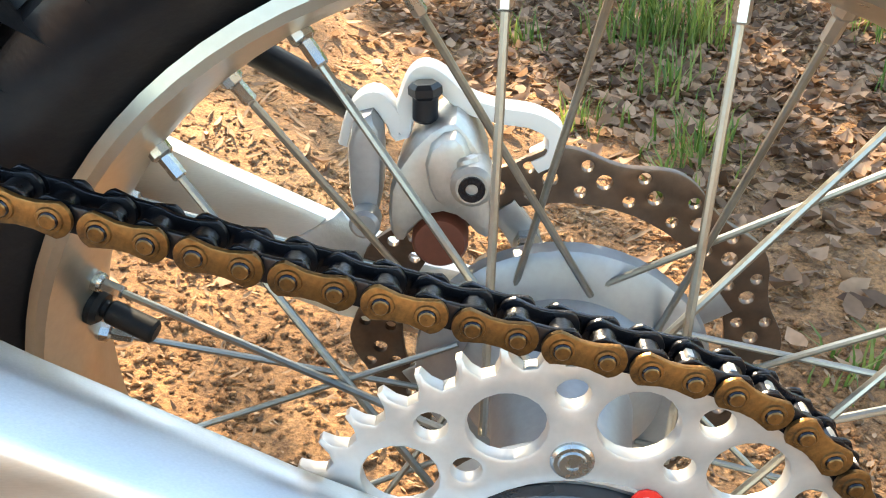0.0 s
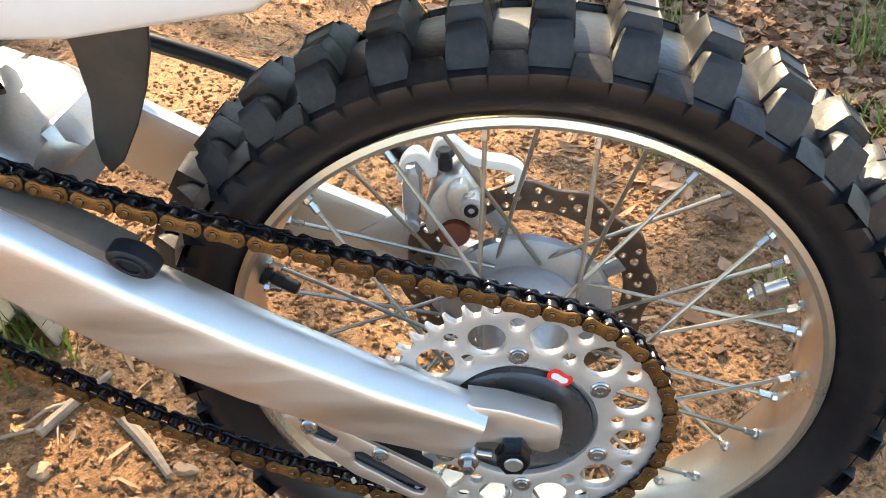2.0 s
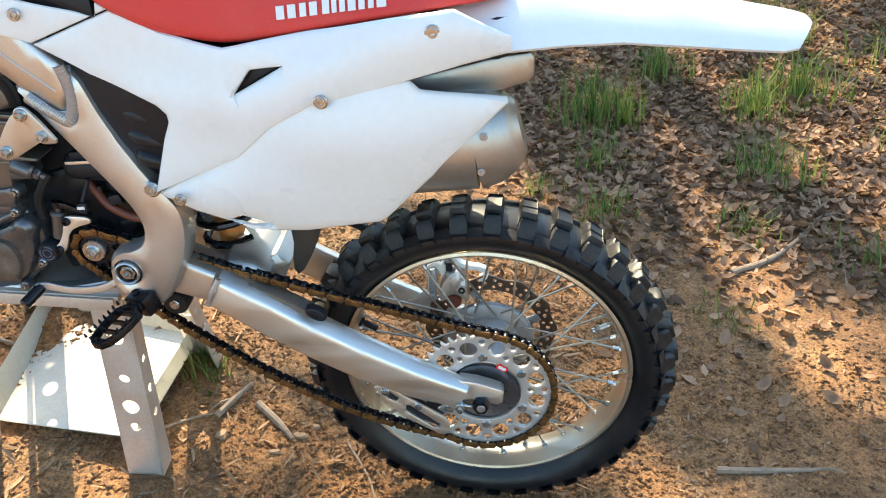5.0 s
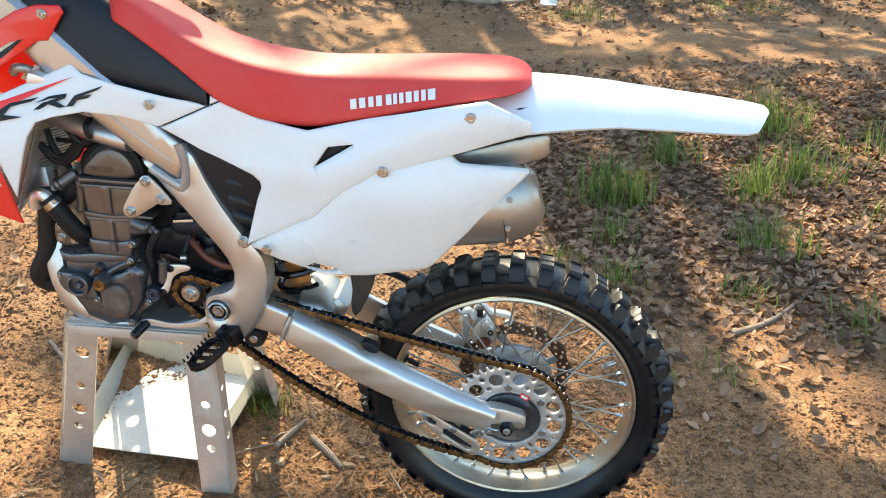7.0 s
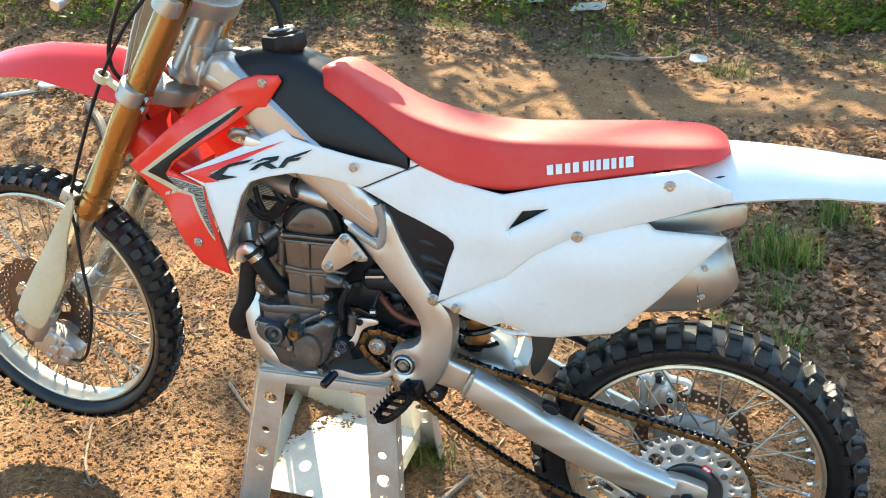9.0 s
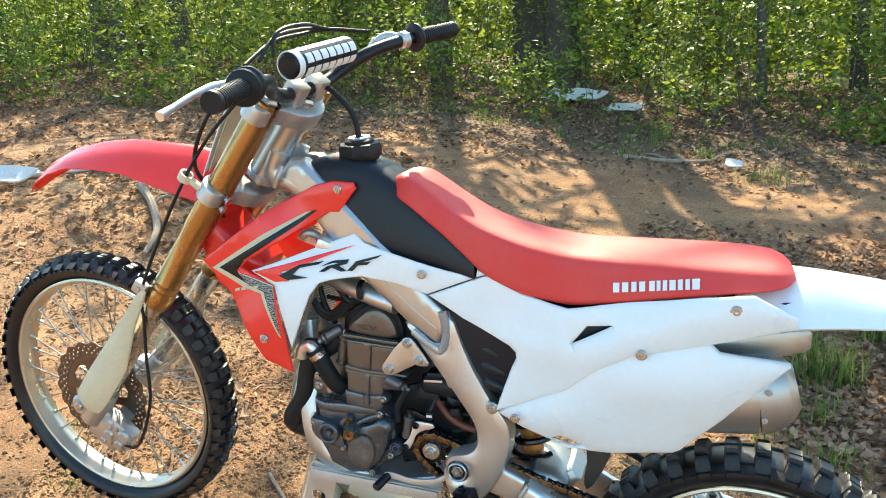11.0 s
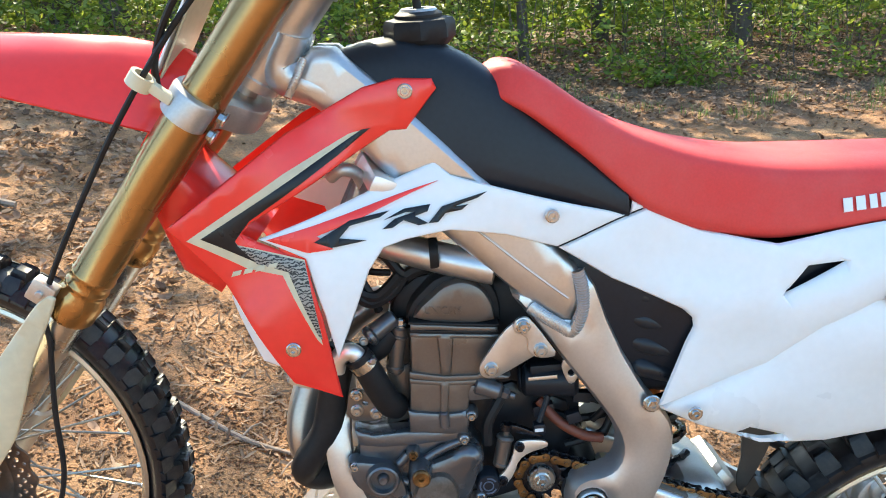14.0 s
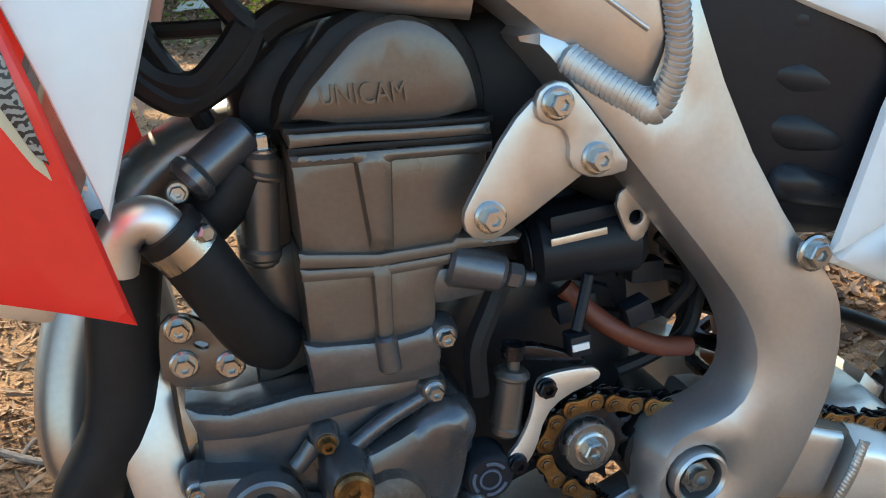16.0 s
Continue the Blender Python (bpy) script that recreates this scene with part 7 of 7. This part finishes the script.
me = leaf_mesh("far_foliage", M_GREEN, c, np.where(c[:, 1] > 19, 3.2, 1.0) * r_.uniform(0.06, 0.20, len(c)), 0.3, 1.4, 0.3, 9)
tagged(new("far_foliage", me), "backlit foliage deep in the woods", "foliage", kind="stuff")
sv, sf = [], []
for _ in range(420):
    x, y = r_.uniform(-12, 7), r_.uniform(6.4, 11.5)
    z = ground_z(x, y, False)
    h, w = r_.uniform(0.5, 2.6), r_.uniform(0.003, 0.010)
    lx, ly = r_.normal(0, 0.14) * h, r_.normal(0, 0.14) * h
    s = len(sv)
    for k in (0, 1):
        for a in (0, 2.1, 4.2):
            ww = w * (1 - 0.7 * k)
            sv.append((x + lx * k + ww * math.cos(a), y + ly * k + ww * math.sin(a), z + h * k))
    sf += [(s, s + 1, s + 4, s + 3), (s + 1, s + 2, s + 5, s + 4), (s + 2, s, s + 3, s + 5)]
sme = bpy.data.meshes.new("undergrowth_stems")
sme.from_pydata(sv, [], sf)
sme.materials.append(M_BARK)
tagged(new("undergrowth_stems", sme), "thin saplings and stems in the undergrowth", "stems", kind="stuff")


def tree(x, y, r, h, seed, crown_r, crown_n, crown_z, leaf=(0.07, 0.13), spread=1.0):
    rr = random.Random(seed)
    z0 = ground_z(x, y, False) - 0.1
    t = thing("tree", x, y, z0, "woodland tree with dark rough bark and a loose green crown", "tree", "trees at the edge of the woods")
    lx, ly = rr.uniform(-.4, .4), rr.uniform(-.3, .3)
    pts = [(x, y, z0), (x + lx * .1, y + ly * .1, z0 + h * .25), (x + lx * .4, y + ly * .4, z0 + h * .6), (x + lx, y + ly, z0 + h)]
    part("trunk", pipe(pts, [r * 1.35, r, r * .8, r * .3], 14, 7), M_BARK, t, "dark bark trunk")
    centres = []
    for i in range(9):
        k = crown_z + (1 - crown_z) * (i + .5) / 9
        a = i * 2.4 + rr.random()
        b = Vector(pts[0]).lerp(Vector(pts[3]), k)
        L = crown_r * (1.15 - .6 * (k - crown_z) / (1 - crown_z)) * rr.uniform(.7, 1.1)
        e = b + Vector((math.cos(a) * L * spread, math.sin(a) * L * spread, L * rr.uniform(.1, .5)))
        part("limb", pipe([b, b.lerp(e, .5) + Vector((0, 0, .12)), e], [r * .32, r * .2, r * .07], 7, 5), M_BARK, t)
        centres += [b.lerp(e, q) for q in (.45, .7, .95, 1.1)]
    r2 = np.random.default_rng(seed)
    pick = r2.integers(0, len(centres), crown_n)
    c = np.array([tuple(centres[i]) for i in pick]) + r2.normal(size=(crown_n, 3)) * np.array([.42, .42, .26]) * crown_r * .5
    ob = new("crown", leaf_mesh("crown", M_GREEN, c, r2.uniform(*leaf, crown_n), .3, 1.4, .25, seed))
    hang(ob, t)
    return t


# trunks that show, and the trees whose crowns shade the clearing
for i, (x, y, r, h, n_) in enumerate([(-6.65, 8.5, .10, 6.2, 600), (-7.62, 8.5, .085, 7, 700), (-3.3, 9.2, .13, 6.8, 800), (-1.7, 8.9, .12, 9.9, 700), (-2.1, 9.4, .20, 12, 600), (.6, 8.6, .05, 5, 600), (-8.6, 9.5, .12, 9, 900), (-4.3, 10, .13, 6.3, 800), (3.2, 9, .12, 10, 1500), (-11, 10, .14, 10, 1500),
                                      (-1.0, 11.5, .10, 9, 1500), (1.9, 10.5, .09, 8, 1500), (-5.4, 11, .12, 6.6, 700), (-9.6, 12, .16, 9, 700), (-2.9, 13, .17, 10, 600), (.1, 12.6, .16, 9, 700), (-6.0, 13.5, .2, 9, 500), (-7.9, 14, .15, 9, 500)]):
    tree(x, y, r, h, 40 + i, 2.2 if h > 6 else 1.2, int(n_ * .62), .42 if h > 6 else .3, (.09, .16))

# tall tree added deeper in the woods; its unseen high crown shades ground behind the rear wheel
tree(-1.9, 10.8, .17, 12.2, 71, 1.7, 850, .74, (.09, .16))


def branch(pts, r, label, pale=False, forks=2, seed=0):
    """A fallen stick: pts are (x, y) on the ground."""
    rr = random.Random(seed)
    P3 = [(x, y, ground_z(x, y) + r * 0.8) for x, y in pts]
    bm = pipe(P3, [r, r * 0.9, r * 0.55], 8, 5)
    for k in range(forks):
        i = rr.randrange(1, len(P3))
        a = Vector(P3[i])
        d = Vector((rr.uniform(-1, 1), rr.uniform(-1, 1), 0.25)).normalized() * r * rr.uniform(8, 16)
        e = a + d
        e.z = ground_z(e.x, e.y) + r * rr.uniform(.5, 2)
        bm = merge(bm, pipe([a, a.lerp(e, .5) + Vector((0, 0, r)), e], [r * .5, r * .35, r * .15], 6, 4))
    return solid("fallen_branch", bm, M_PALE if pale else M_TWIG, label, "branch", "fallen branches")


branch([(-2.98, 2.26), (-2.79, 2.08), (-2.62, 1.85), (-2.53, 1.61)], .022, "crooked grey fallen branch lying on the clay", False, 1, 1)
branch([(-2.80, 2.33), (-2.62, 2.26), (-2.49, 2.22), (-2.35, 2.22)], .024, "fallen branch lying on leaf litter", False, 2, 2)
branch([(-2.55, 2.17), (-2.44, 1.98), (-2.36, 1.78)], .013, "short forked stick lying on the clay", False, 2, 3)
branch([(-3.95, 2.2), (-3.62, 2.24), (-3.31, 2.40)], .016, "pale bleached stick at the foot of the bank", True, 1, 4)
branch([(-.65, 5.17), (-.3, 5.4), (.02, 5.63)], .022, "long grey stick along the edge of the track", False, 3, 5)
branch([(.66, .79), (.78, .86), (.89, .96), (.99, 1.08)], .009, "pale thin forked stick on dry leaves", False, 3, 6)
branch([(.48, .09), (.56, .085), (.67, .08)], .008, "dry broken stick on bare clay", False, 1, 7)
branch([(-.575, .09), (-.55, .14), (-.525, .195)], .008, "short dark stick on the clay", False, 1, 8)
branch([(-.50, .14), (-.45, .10), (-.41, .06)], .009, "short rotten stick on the clay", False, 0, 9)
branch([(-.74, .0), (-.64, .06), (-.56, .11)], .0035, "thin bent twig on the clay", False, 2, 10)
branch([(-.30, .08), (-.245, .0), (-.215, -.09)], .003, "thin bent twig on the clay", False, 1, 11)
branch([(-1.55, .10), (-1.47, -.05), (-1.40, -.12)], .004, "thin bent twig on the clay", False, 2, 12)
branch([(-1.30, .40), (-1.18, .30), (-1.08, .27)], .006, "dry twig on the clay", False, 2, 13)
branch([(-1.45, .95), (-1.25, .80), (-1.10, .75)], .008, "dry stick on leaf litter", False, 2, 14)
branch([(.95, .72), (.98, .88), (1.0, 1.05)], .004, "thin dry stalk among leaves", False, 1, 15)


def stone(x, y, r, seed):
    bm = bmesh.new()
    bmesh.ops.create_icosphere(bm, subdivisions=2, radius=r)
    stretch = 0.75 + 0.5 * noise.noise(Vector((seed * 3.7, 1, 2)))
    for v in bm.verts:
        v.co *= 1 + .55 * noise.noise(v.co / r * 1.3 + Vector((seed * 2.3, 0, 0)))
        v.co = Vector((v.co.x * (1.6 - stretch), v.co.y * stretch, max(min(v.co.z * .55, .30 * r), -.4 * r)))
    turned(bm, Matrix.Translation((x, y, ground_z(x, y) + r * .2)))
    return solid("stone", bm, M_STONE, "small pale stone half sunk in clay", "stone", "stones on the clay", angle=24)


M_STONE = mat("clay_stone", (0.33, 0.215, 0.125), 0.85, 0, 0.25, 20, 150, 0.6, 120)
for i, (x, y, r) in enumerate([(-.551, .039, .022), (-.40, .075, .024), (-.44, .02, .016), (-.37, .11, .014), (-1.50, .62, .028), (-1.42, .68, .02), (.30, -.02, .012), (.55, .30, .014), (-.30, .14, .016), (-1.1, -.25, .012), (-1.75, .45, .018)]):
    stone(x, y, r * .7, i)


def bark_piece(x, y, L, w, turn, seed, label, material):
    ol = [(-L / 2, 0), (-L * .3, w * .5), (L * .1, w * .42), (L / 2, w * .25), (L * .42, -w * .1), (L * .1, -w * .5), (-L * .35, -w * .42)]
    bm = skin(ol, 0, .012, (), .06, .004)
    for v in bm.verts:
        v.co.y += -.35 * w * (v.co.z / w) ** 2 * 2 + .02 * noise.noise(v.co * 9)
    turned(bm, Matrix.Translation((x, y, ground_z(x, y, False) + w * .28)) @ Matrix.Rotation(radians(turn), 4, 'Z') @ Matrix.Rotation(radians(-62), 4, 'X'))
    return solid("bark_piece", bm, material, label, "bark", "pieces of bleached bark")


bark_piece(-1.35, 7.45, .75, .26, -8, 1, "large piece of bleached bark in the undergrowth", M_PALE)
bark_piece(-.80, 7.40, .45, .14, 4, 2, "piece of bleached bark in the undergrowth", M_PALE)
bark_piece(-3.72, 2.12, .34, .16, 10, 3, "piece of bleached bark at the track's edge", M_PALE)
bark_piece(-3.28, 2.42, .18, .12, 30, 4, "piece of bleached bark at the track's edge", M_PALE)
bark_piece(.20, 5.45, .16, .12, 20, 5, "curled pale dead leaf on the track", M_PALE)
